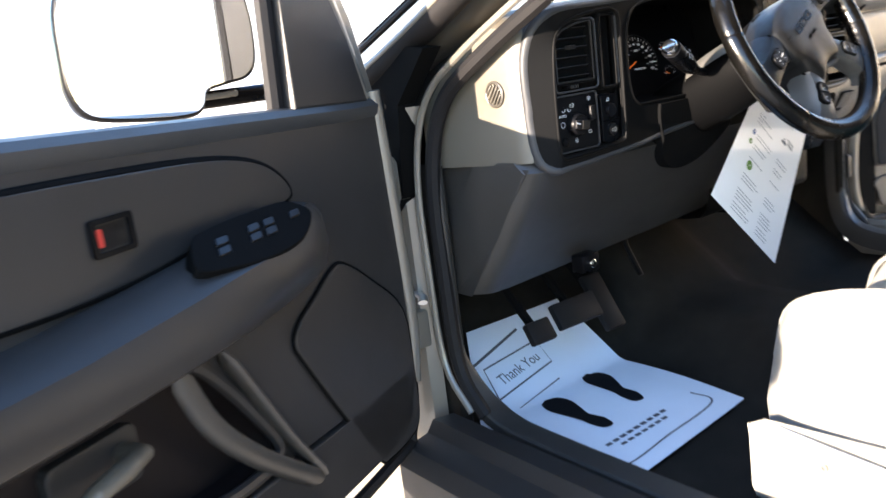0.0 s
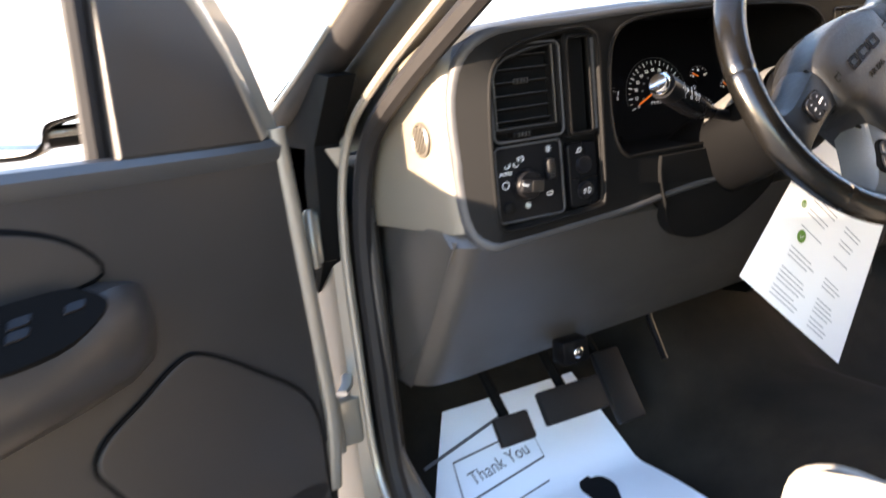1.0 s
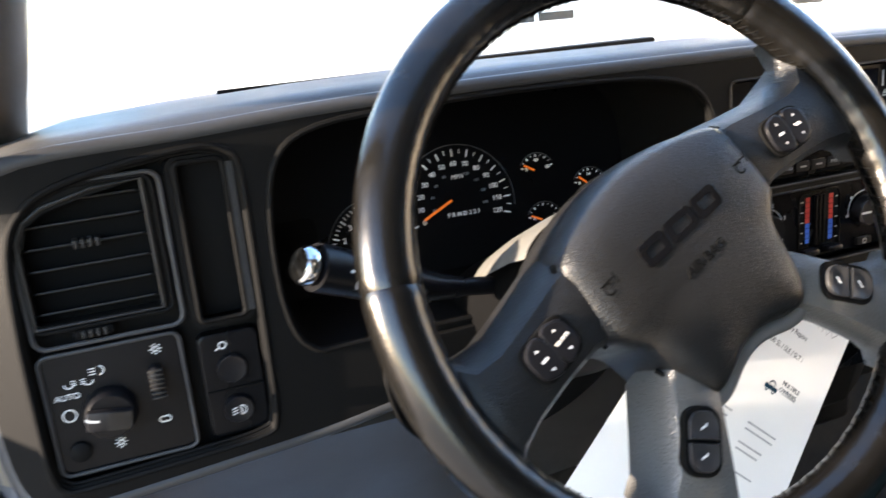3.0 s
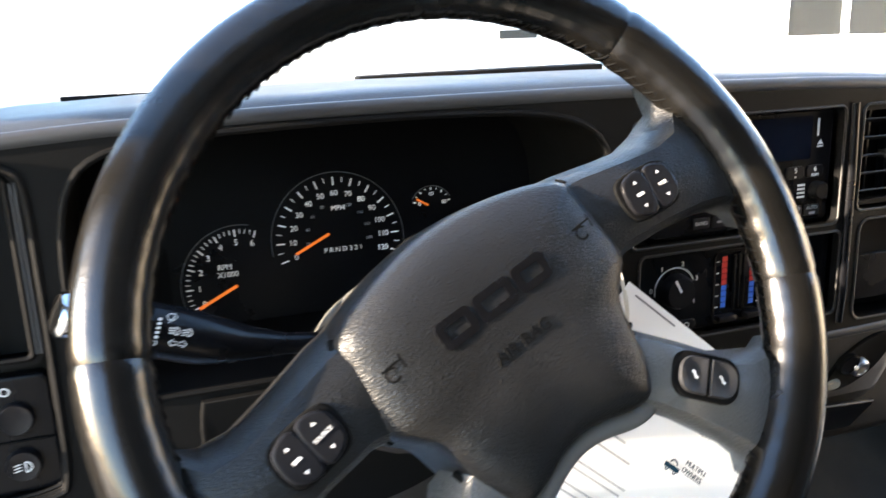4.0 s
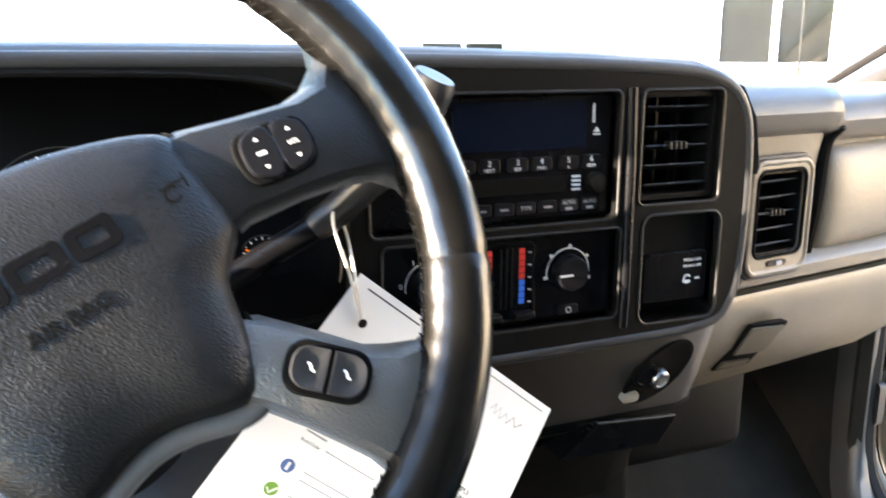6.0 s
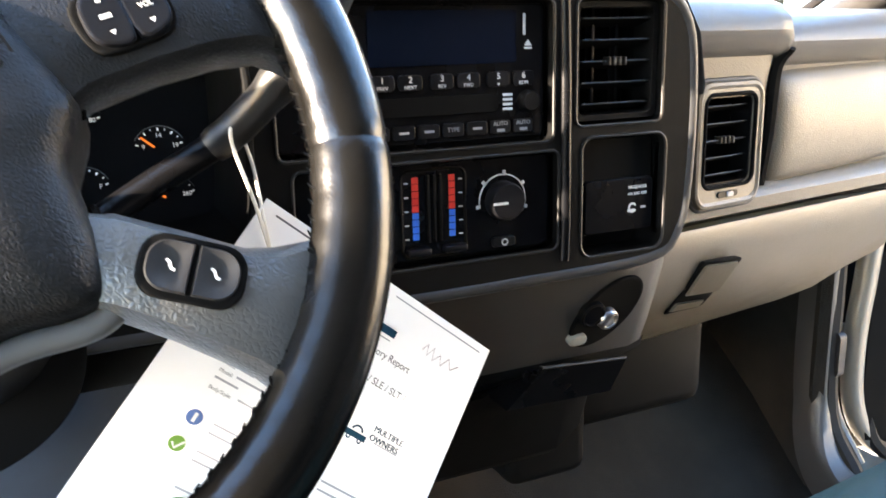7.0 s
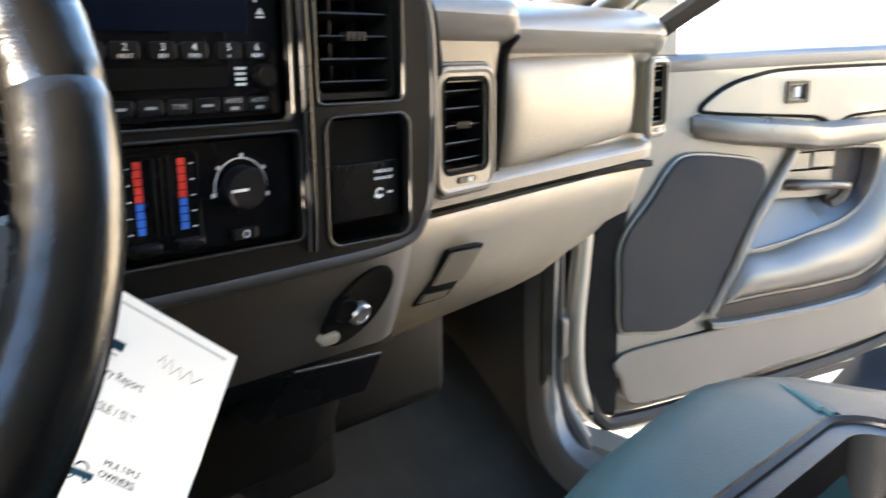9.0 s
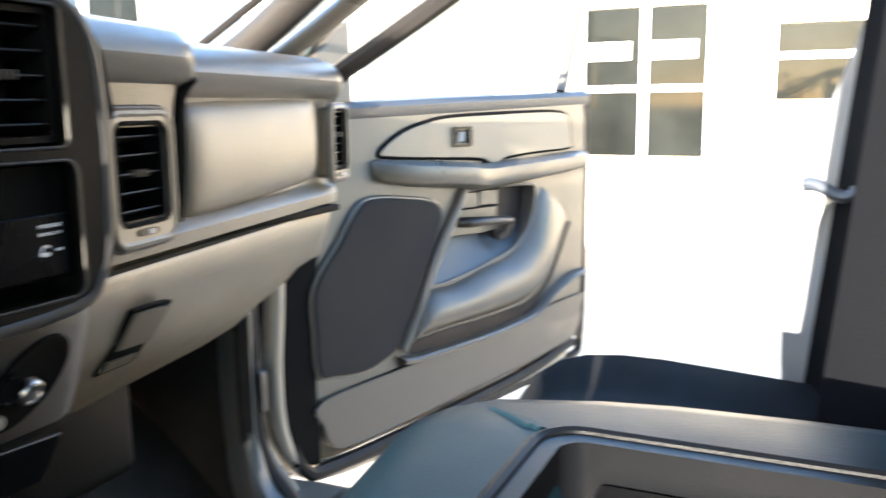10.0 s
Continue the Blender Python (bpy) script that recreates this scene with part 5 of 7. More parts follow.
for s, nm in ((1, "upper_spoke"), (-1, "upper_spoke")):
    rows2 = [((s * 0.066, 0.035), (s * 0.072, -0.019), -0.002), ((s * 0.078, 0.0335), (s * 0.082, -0.0165), -0.001), ((s * 0.105, 0.0270), (s * 0.108, -0.0190), -0.001), ((s * 0.128, 0.0225), (s * 0.132, -0.0235), -0.002), ((s * 0.1435, 0.0245), (s * 0.1475, -0.0295), -0.003), ((s * 0.151, 0.036), (s * 0.1565, -0.040), -0.005), ((s * 0.158, 0.052), (s * 0.160, -0.050), -0.009)]
    us = part(nm, spoke(rows2), M_PAD, wheel, "black grained upper spoke with buttons")
    bm_ = pose(s * 0.106, 0.0035, 0.0030, 0, 0, s * -8)
    pod = part("button_pod", slab(spline([(-0.0185, 0.0), (-0.016, 0.0105), (-0.002, 0.0128), (0.0135, 0.0115), (0.0175, 0.002), (0.0145, -0.0105), (0.0, -0.0130), (-0.0145, -0.0115)], 4), lambda a, b, w: bm_ @ Vector((s * a, b, w)), -0.004, 0.0022, 0.001), M_MATTE, us)
    for q in (-1, 1):
        bo = spline([(q * 0.0010, 0.0105), (q * 0.0130, 0.0095), (q * 0.0158, 0.0), (q * 0.0132, -0.0090), (q * 0.0010, -0.0108)], 4)
        bt = part("wheel_button", slab(bo, lambda a, b, w: bm_ @ Vector((a, b, w)), 0.001, 0.0045, 0.0012), M_BUTTON, us, "black rocker button with white arrows")
        pr = bmesh.new()
        for v, dz in ((1, 0.0065), (-1, -0.0065)):
            vs = [pr.verts.new(bm_ @ Vector(p)) for p in ((q * 0.0075 - 0.0012, dz - v * 0.0008, 0.0047), (q * 0.0075 + 0.0012, dz - v * 0.0008, 0.0047), (q * 0.0075, dz + v * 0.0010, 0.0047))]
            pr.faces.new(vs)
        if q > 0:
            words("SOURCE" if s < 0 else "VOL", 0.0026 if s < 0 else 0.0028, bm_ @ Matrix.Translation((0.0076, 0, 0.0047)), pr)
        else:
            bar(q * 0.0075 - 0.0022, q * 0.0075 + 0.0022, -0.0008, 0.0008, bm_, pr, 0.0048)
        part("print", pr, M_WHITE_INK, bt)
for s in (1, -1):
    rows2 = [((s * 0.050, -0.044), (s * 0.036, -0.079), -0.005), ((s * 0.0625, -0.055), (s * 0.0425, -0.0875), -0.002), ((s * 0.080, -0.0755), (s * 0.0535, -0.104), -0.001), ((s * 0.094, -0.0920), (s * 0.0625, -0.1195), -0.002), ((s * 0.1045, -0.0985), (s * 0.069, -0.1315), -0.003), ((s * 0.119, -0.1015), (s * 0.0725, -0.1420), -0.006), ((s * 0.130, -0.1010), (s * 0.070, -0.1530), -0.010)]
    ls = part("lower_spoke", spoke(rows2), M_SPOKE, wheel, "lower spoke greyed lighter for sunlight, with two buttons")
    bm_ = pose(s * 0.0705, -0.0885, 0.0030, 0, 0, s * -47)
    part("button_pod", slab(rrect(-0.0190, 0.0190, -0.0118, 0.0118, 0.009), lambda a, b, w: bm_ @ Vector((a, b, w)), -0.004, 0.0022, 0.001), M_MATTE, ls)
    for q in (-1, 1):
        bo = [(q * 0.0010, 0.0092)] + [(q * (0.0085 + 0.0078 * math.sin(radians(10 * i))), 0.0014 + 0.0078 * math.cos(radians(10 * i))) for i in range(10)] + [(q * (0.0085 + 0.0078 * math.cos(radians(10 * i))), -0.0014 - 0.0078 * math.sin(radians(10 * i))) for i in range(10)] + [(q * 0.0010, -0.0092)]
        cx_ = q * 0.0082
        face = [[bm_ @ Vector((cx_ + (a - cx_) * k, b * k, w)) for a, b in bo] for k, w in ((1.0, 0.001), (1.0, 0.0034), (0.95, 0.0044), (0.86, 0.0042), (0.6, 0.0033), (0.3, 0.0028), (0.05, 0.0027))]
        bt = part("wheel_button", loft(face, close=True, caps=True), M_GREYBTN, ls, "grey dished button with a white mark")
        part("print", stroke([(q * 0.0078 - 0.0018, 0.0018), (q * 0.0078 - 0.0006, 0.0012), (q * 0.0078 + 0.0004, -0.0010), (q * 0.0078 + 0.0018, -0.0014)], 0.0011, bm_, None, 0.0036), M_WHITE_INK, bt)
part("hub", turned([(0.05, -0.075), (0.055, -0.045), (0.052, -0.02), (0.03, -0.012)], Matrix.Identity(4), 24), M_MATTE, wheel)

# ---- steering column with its stalks ----
column = thing("steering_column", (1.145, 0.95, 1.40), "black steering column shroud with stalks", "steering column")
AX = basis(WC, (1, 0, 0), (0, 0.4214, 0.9065))
rows = []
for w, rt, rb, rx in ((-0.062, 0.036, 0.050, 0.044), (-0.075, 0.040, 0.058, 0.052), (-0.10, 0.040, 0.064, 0.056), (-0.14, 0.040, 0.068, 0.060), (-0.19, 0.042, 0.070, 0.062), (-0.25, 0.045, 0.068, 0.062), (-0.30, 0.04, 0.06, 0.06)):
    rows.append([AX @ Vector((rx * math.cos(2 * math.pi * j / 28), (rt if math.sin(2 * math.pi * j / 28) > 0 else rb) * math.sin(2 * math.pi * j / 28), w)) for j in range(28)])
part("shroud", loft(rows, close=True, caps=True), M_SHROUD, column, "black column shroud")
part("column_opening", slab(ring_path(1.110, 1.374, 0.101, 166, 374, 36), lambda a, b, w: (a, 0.9315 + max(0, 1.340 - b) * 0.62 - w, b), -0.02, 0.002, 0.0015), M_MATTE, dash, "black round opening about the column")
cap = []
for w, k in ((-0.085, 0.92), (-0.10, 1.0), (-0.15, 1.0), (-0.185, 0.96)):
    cap.append([AX @ Vector((0.066 * k * math.cos(radians(a)), 0.044 * k * math.sin(radians(a)) + 0.002, w)) for a in range(80, 166, 8)])
part("shroud_cap", loft(cap + [[(x, y + 0.003, z - 0.012) for x, y, z in [tuple(v) for v in cap[-1]]]]), material("light_grey_column_cap", (0.085, 0.082, 0.074), 0.45, grain=1200, bump=0.08), column, "light grey upper column cover")
lev = spline([(1.085, 0.895, 1.440), (1.05, 0.887, 1.448), (1.02, 0.878, 1.458), (0.985, 0.868, 1.474), (0.955, 0.858, 1.488)], 5, False)
turn = part("turn_stalk", tube(lev, [0.0065] * 4 + [0.0075, 0.0085, 0.0095, 0.0105, 0.0118, 0.0130, 0.0140, 0.0148] + [0.0152] * (len(lev) - 12), 18), M_BLACK, column, "black turn signal and wiper stalk")
dirv = Vector((-0.030, -0.010, 0.014)).normalized()
km2 = dirv.to_track_quat("Z", "Y").to_matrix().to_4x4()
km2.translation = (0.951, 0.8565, 1.490)
part("stalk_knob", turned([(0.0120, -0.001), (0.0125, 0.0), (0.0122, 0.004), (0.010, 0.0065), (0.0, 0.007)], km2, 24), M_CHROME, turn, "bright stalk end cap")
sp_ = bmesh.new()
smx = basis((0.992, 0.8528, 1.4752), (0.928, 0.271, -0.371), (0.10, 0.30, 0.95))


def lamp_sign(cx, cy, flip, bm):
    stroke(ring_path(cx, cy, 0.0021, -90, 90, 10) + [(cx, cy + 0.0021), (cx, cy - 0.0021)], 0.0006, smx, bm)
    for k in (-1, 0, 1):
        stroke([(cx - 0.0008, cy + k * 0.0013), (cx - 0.0036, cy + k * 0.0013 - flip * 0.0006)], 0.0006, smx, bm)


def arrow_sign(cx, cy, d, bm):
    stroke([(cx + d * x, cy + y) for x, y in ((0.0022, 0), (0, 0.0020), (0, 0.0009), (-0.0020, 0.0009), (-0.0020, -0.0009), (0, -0.0009), (0, -0.0020), (0.0022, 0))], 0.0005, smx, bm)


def wiper_sign(cx, cy, bm):
    stroke([(cx + x, cy + y) for x, y in ((-0.0028, 0.0006), (-0.0014, 0.0022), (0.0014, 0.0022), (0.0028, 0.0006), (0.0016, -0.0010), (-0.0016, -0.0010), (-0.0028, 0.0006))], 0.0005, smx, bm)
    stroke([(cx - 0.001, cy - 0.0026), (cx + 0.0014, cy + 0.0012)], 0.0006, smx, bm)


lamp_sign(0.0095, 0.0022, 0, sp_)
lamp_sign(0.0165, 0.0022, 1, sp_)
arrow_sign(0.0088, -0.0042, -1, sp_)
arrow_sign(0.0142, -0.0042, 1, sp_)
wiper_sign(0.0065, 0.0088, sp_)
wiper_sign(-0.0095, 0.0010, sp_)
for i in range(5):
    bar(-0.0012 + i * 0.0002, 0.0005 + i * 0.0002, -0.0028 + i * 0.0024, -0.0014 + i * 0.0024, smx, sp_)
stroke(ring_path(-0.0035, -0.0058, 0.0013, 0, 360, 10), 0.0005, smx, sp_)
stroke(ring_path(-0.0012, -0.0052, 0.0013, 0, 360, 10), 0.0005, smx, sp_)
stroke([(-0.0155, -0.009), (-0.0150, 0.0), (-0.0160, 0.009)], 0.0006, smx, sp_)
bar(-0.0195, -0.0175, 0.001, 0.0025, smx, sp_)
part("print", sp_, M_WHITE_INK, turn)
gear = spline([(1.175, 0.93, 1.405), (1.21, 0.938, 1.425), (1.25, 0.934, 1.45), (1.292, 0.927, 1.474)], 5, False)
gs = part("gear_stalk", tube(gear, 0.0085, 12), M_BLACK, column, "black column gear lever with a grey handle")
gh = spline([(1.289, 0.928, 1.472), (1.305, 0.922, 1.485), (1.328, 0.905, 1.512), (1.345, 0.889, 1.545), (1.354, 0.880, 1.568)], 5, False)
part("gear_handle", tube(gh, [0.0095] + [0.0105] * 8 + [0.012] * 6 + [0.0145] * (len(gh) - 16) + [0.0125], 16), material("grey_handle_plastic", (0.012, 0.012, 0.012), 0.36, grain=900, bump=0.08, spec=0.4), gs, "grey moulded gear handle")

# ---- history report hanging from the lever ----
TP, RP = Vector((1.316, 0.916, 1.4420)), Vector((1.467, 0.928, 1.3165))
LP, BP = Vector((1.136, 0.930, 1.2190)), Vector((1.332, 0.932, 1.0420))
right = (RP - TP).normalized()
down = (LP - TP).normalized()
PW, PH = 0.206, 0.286


def sheet_point(a, b, w=0.0):
    """A point of the page: a across from its upper left corner, b down it."""
    u, v = a / PW, b / PH
    p = TP * (1 - u) * (1 - v) + RP * u * (1 - v) + LP * (1 - u) * v + BP * u * v
    return p + Vector((0, 0.0012 * math.sin(3.0 * v) * math.sin(3.0 * u) - w, 0))


report = thing("history_report", TP, "white printed vehicle history report tied to the gear lever", "paper")
rows = [[sheet_point(PW * i / 10, PH * j / 14, 0.0) for i in range(11)] for j in range(15)]
bmp = loft(rows)
loft([[Vector(p) + Vector((0, 0.0006, 0)) for p in r] for r in rows], bm=bmp)
part("page", bmp, M_PAPER, report, "white letter page with a punched corner")


def print_on_page(bm):
    """Lay flat print, made in page axes, onto the curled sheet."""
    for v in bm.verts:
        v.co = sheet_point(v.co.x, -v.co.y, 0.0026 + max(v.co.z, 0) * 0.2)
    return bm


I4 = Matrix.Identity(4)
blk, gry, teal, pale, pen = bmesh.new(), bmesh.new(), bmesh.new(), bmesh.new(), bmesh.new()
at2 = lambda a, b: Matrix.Translation((a, -b, 0))
bar(0.010, 0.060, -0.0060, -0.0048, I4, gry)
bar(0.112, 0.196, -0.0055, -0.0046, I4, pale)
bar(0.088, 0.107, -0.0285, -0.0235, I4, teal)
bar(0.1085, 0.126, -0.0285, -0.0235, I4, teal)
bar(0.111, 0.124, -0.0315, -0.0306, I4, pale)
words("Vehicle History Report", 0.0066, at2(0.117, 0.0405), blk, thick=0)
words("2500 SL / SLE / SLT /", 0.0066, at2(0.127, 0.0580), blk, thick=0)
for i, (t_, b_, l_) in enumerate((("Make:", 0.0940, 0.010), ("Model:", 0.0992, 0.036), ("", 0.1048, 0.016), ("Body/Style:", 0.1110, 0.042))):
    words(t_ or " ", 0.0034, at2(0.0335, b_), blk, "LEFT", 0)
    x0_ = (0.0445, 0.0450, 0.0335, 0.0530)[i]
    bar(x0_, x0_ + l_, -b_ - 0.0001, -b_ + 0.0013, I4, pale)
for bold in (-0.00022, 0.0, 0.00022):
    words("MULTIPLE", 0.0058, at2(0.1565 + bold, 0.0838), teal, thick=0)
    words("OWNERS", 0.0058, at2(0.1555 + bold, 0.0900), teal, thick=0)
bar(0.148, 0.168, -0.0928, -0.0919, I4, pale)
stroke(ring_path(0.133, -0.0915, 0.0042, 15, 165, 8), 0.0014, I4, teal)
bar(0.1245, 0.1415, -0.0955, -0.0915, I4, teal)
for cx in (0.1285, 0.1375):
    stroke(ring_path(cx, -0.0960, 0.0014, 0, 360, 10), 0.0012, I4, teal)
stroke([(0.150, -0.024), (0.153, -0.019), (0.155, -0.026), (0.159, -0.019), (0.161, -0.027), (0.166, -0.021), (0.169, -0.027), (0.174, -0.020), (0.178, -0.026), (0.184, -0.021)], 0.0008, I4, pen)
for r, (b0, n) in enumerate(((0.1290, 2), (0.1480, 2), (0.1730, 1), (0.205, 3), (0.235, 4), (0.262, 3))):
    for i in range(n):
        l = 0.035 + 0.025 * random.random()
        bar(0.048, 0.048 + l, -b0 - i * 0.0060 - 0.0014, -b0 - i * 0.0060, I4, pale)
        bar(0.126, 0.126 + 0.7 * l, -b0 - i * 0.0060 - 0.0014, -b0 - i * 0.0060, I4, pale)
for nm, bm, mt in (("black_print", blk, M_INK), ("grey_print", gry, M_INK_GREY), ("teal_print", teal, M_INK_TEAL), ("pale_print", pale, M_INK_PALE), ("pencil_note", pen, M_INK_RED)):
    part(nm, print_on_page(bm), mt, report)
for (a, b), mt in (((0.0365, 0.1313), M_DISC_BLUE), ((0.0360, 0.1500), M_DISC_GREEN), ((0.057, 0.186), M_DISC_GREEN)):
    r = 0.0050 if b < 0.18 else 0.0085
    d = bmesh.new()
    d.faces.new([d.verts.new((a + r * math.cos(2 * math.pi * i / 20), -b + r * math.sin(2 * math.pi * i / 20), 0)) for i in range(20)])
    ic = part("round_icon", print_on_page(d), mt, report)
    ck = bar(a - 0.001, a + 0.001, -b - 0.003, -b + 0.003, I4) if mt is M_DISC_BLUE else stroke([(a - 0.003, -b), (a - 0.0005, -b - 0.003), (a + 0.0035, -b + 0.003)], 0.0014, I4)
    part("icon_mark", moved(print_on_page(ck), Matrix.Translation((0, -0.0004, 0))), M_WHITE_INK, ic)
hole = bmesh.new()
hole.faces.new([hole.verts.new((0.022 + 0.0032 * math.cos(2 * math.pi * i / 14), -0.026 + 0.0032 * math.sin(2 * math.pi * i / 14), 0)) for i in range(14)])
part("punch_hole", print_on_page(hole), M_INK, report)
hp = sheet_point(0.022, 0.026, 0.001)
part("string", tube(spline([hp, (1.308, 0.912, 1.44), (1.298, 0.913, 1.475), (1.300, 0.917, 1.486), (1.305, 0.931, 1.484), (1.312, 0.930, 1.46), (1.313, 0.915, 1.43), hp], 5, False), 0.0011, 6), M_STRING, report, "thin white cotton string loop")

# ---- paper mat in the driver's footwell ----
mat_ob = thing("paper_floor_mat", (0.95, 1.0, FLOOR), "white paper floor mat with printed shoe soles on the carpet", "floor mat")


def mat_z(x, y):
    return floor_z(x, y) + 0.010 + 0.004 * math.sin(9 * x + 4 * y) * math.sin(7 * y)


bmm = bmesh.new()
rowsL = []
for j in range(28):
    t = j / 27
    yl = 0.845 + (1.365 - 0.845) * t
    xl = 0.752 - 0.012 * math.sin(3.1 * t) + max(0, t - 0.62) * 0.33
    xr = 1.150 + 0.015 * math.sin(3.1 * t)
    rowsL.append([(xl + (xr - xl) * i / 22, yl + 0.045 * (i / 22) * (1 - t)) for i in range(23)])
loft([[(x, y, mat_z(x, y)) for x, y in r] for r in rowsL], bm=bmm)
loft([[(x, y, mat_z(x, y) - 0.0015) for x, y in r] for r in rowsL], bm=bmm)
part("sheet", bmm, M_MAT, mat_ob, "creased white paper sheet")


def lay(bm, up=0.0012):
    for v in bm.verts:
        x, y = v.co.x, v.co.y
        v.co = (x, y, mat_z(x, y) + up)
    return bm


def sole(cx, cy, turn_):
    out = spline([(0.0, 0.085), (0.024, 0.075), (0.031, 0.045), (0.022, 0.010), (0.012, -0.02), (0.014, -0.035)], 4, False) + spline([(0.019, -0.055), (0.012, -0.082), (0.0, -0.088), (-0.014, -0.080), (-0.018, -0.05), (-0.017, -0.025), (-0.024, 0.02), (-0.027, 0.05), (-0.018, 0.076)], 4, False)
    bm = bmesh.new()
    m = pose(cx, cy, 0, 0, 0, turn_)
    rows = [[tuple(m @ Vector((x * k, y * k, 0))) for x, y in out] for k in (1.0, 0.6, 0.2)]
    loft(rows, close=True, caps=False, bm=bm)
    bm.faces.new([bm.verts.new(p) for p in rows[-1]])
    return bm


part("printed_sole", lay(sole(0.912, 1.095, 0)), M_INK, mat_ob, "black printed shoe sole")
part("printed_sole", lay(sole(1.040, 1.118, -10)), M_INK, mat_ob, "black printed shoe sole")
pb = bmesh.new()
edge = [(0.785, 1.13), (0.79, 1.0), (0.80, 0.895), (0.95, 0.905), (1.10, 0.925), (1.108, 0.98)]
stroke(spline(edge, 6, False), 0.004, I4, pb)
stroke([(0.835, 1.225), (1.005, 1.25), (1.01, 1.30), (0.85, 1.285), (0.835, 1.225)], 0.003, I4, pb)
stroke([(0.80, 1.29), (0.99, 1.335)], 0.005, I4, pb)
stroke([(0.86, 1.195), (0.99, 1.215)], 0.0025, I4, pb)
for i in range(9):
    bar(0.850 + i * 0.0195, 0.864 + i * 0.0195, 0.958 + i * 0.001, 0.967 + i * 0.001, I4, pb)
    if 0 < i < 8:
        bar(0.850 + i * 0.0195, 0.864 + i * 0.0195, 0.940 + i * 0.001, 0.948 + i * 0.001, I4, pb)
part("border_print", lay(pb), M_INK_GREY, mat_ob)
tn = bmesh.new()
words("Thank You", 0.028, Matrix.Translation((0.925, 1.262, 0)) @ pose(0, 0, 0, 0, 0, 8), tn, thick=0)
part("word_print", lay(tn), M_INK_GREY, mat_ob, "printed words Thank You")

# ---- pedals ----
def pedal(name, x, y, z, w, h, label):
    p = thing(name, (x, y, z), label, "pedal")
    m = basis((x, y, z), (1, 0, 0), (0, 0.55, 0.83))
    part("pad", moved(box(-w / 2, w / 2, -h / 2, h / 2, -0.008, 0.008, 0.004), m), M_RUBBER, p)
    part("arm", tube([m @ Vector((0, 0, -0.01)), (x, y + 0.10, z + 0.08), (x, y + 0.14, z + 0.22)], 0.009, 8), M_MATTE, p)


pedal("parking_brake_pedal", 0.90, 1.16, 0.985, 0.06, 0.045, "small black rubber parking brake pedal")
pedal("brake_pedal", 1.03, 1.19, 0.985, 0.12, 0.055, "black ribbed rubber brake pedal")
pedal("accelerator_pedal", 1.16, 1.24, 0.96, 0.055, 0.13, "black rubber accelerator pedal")

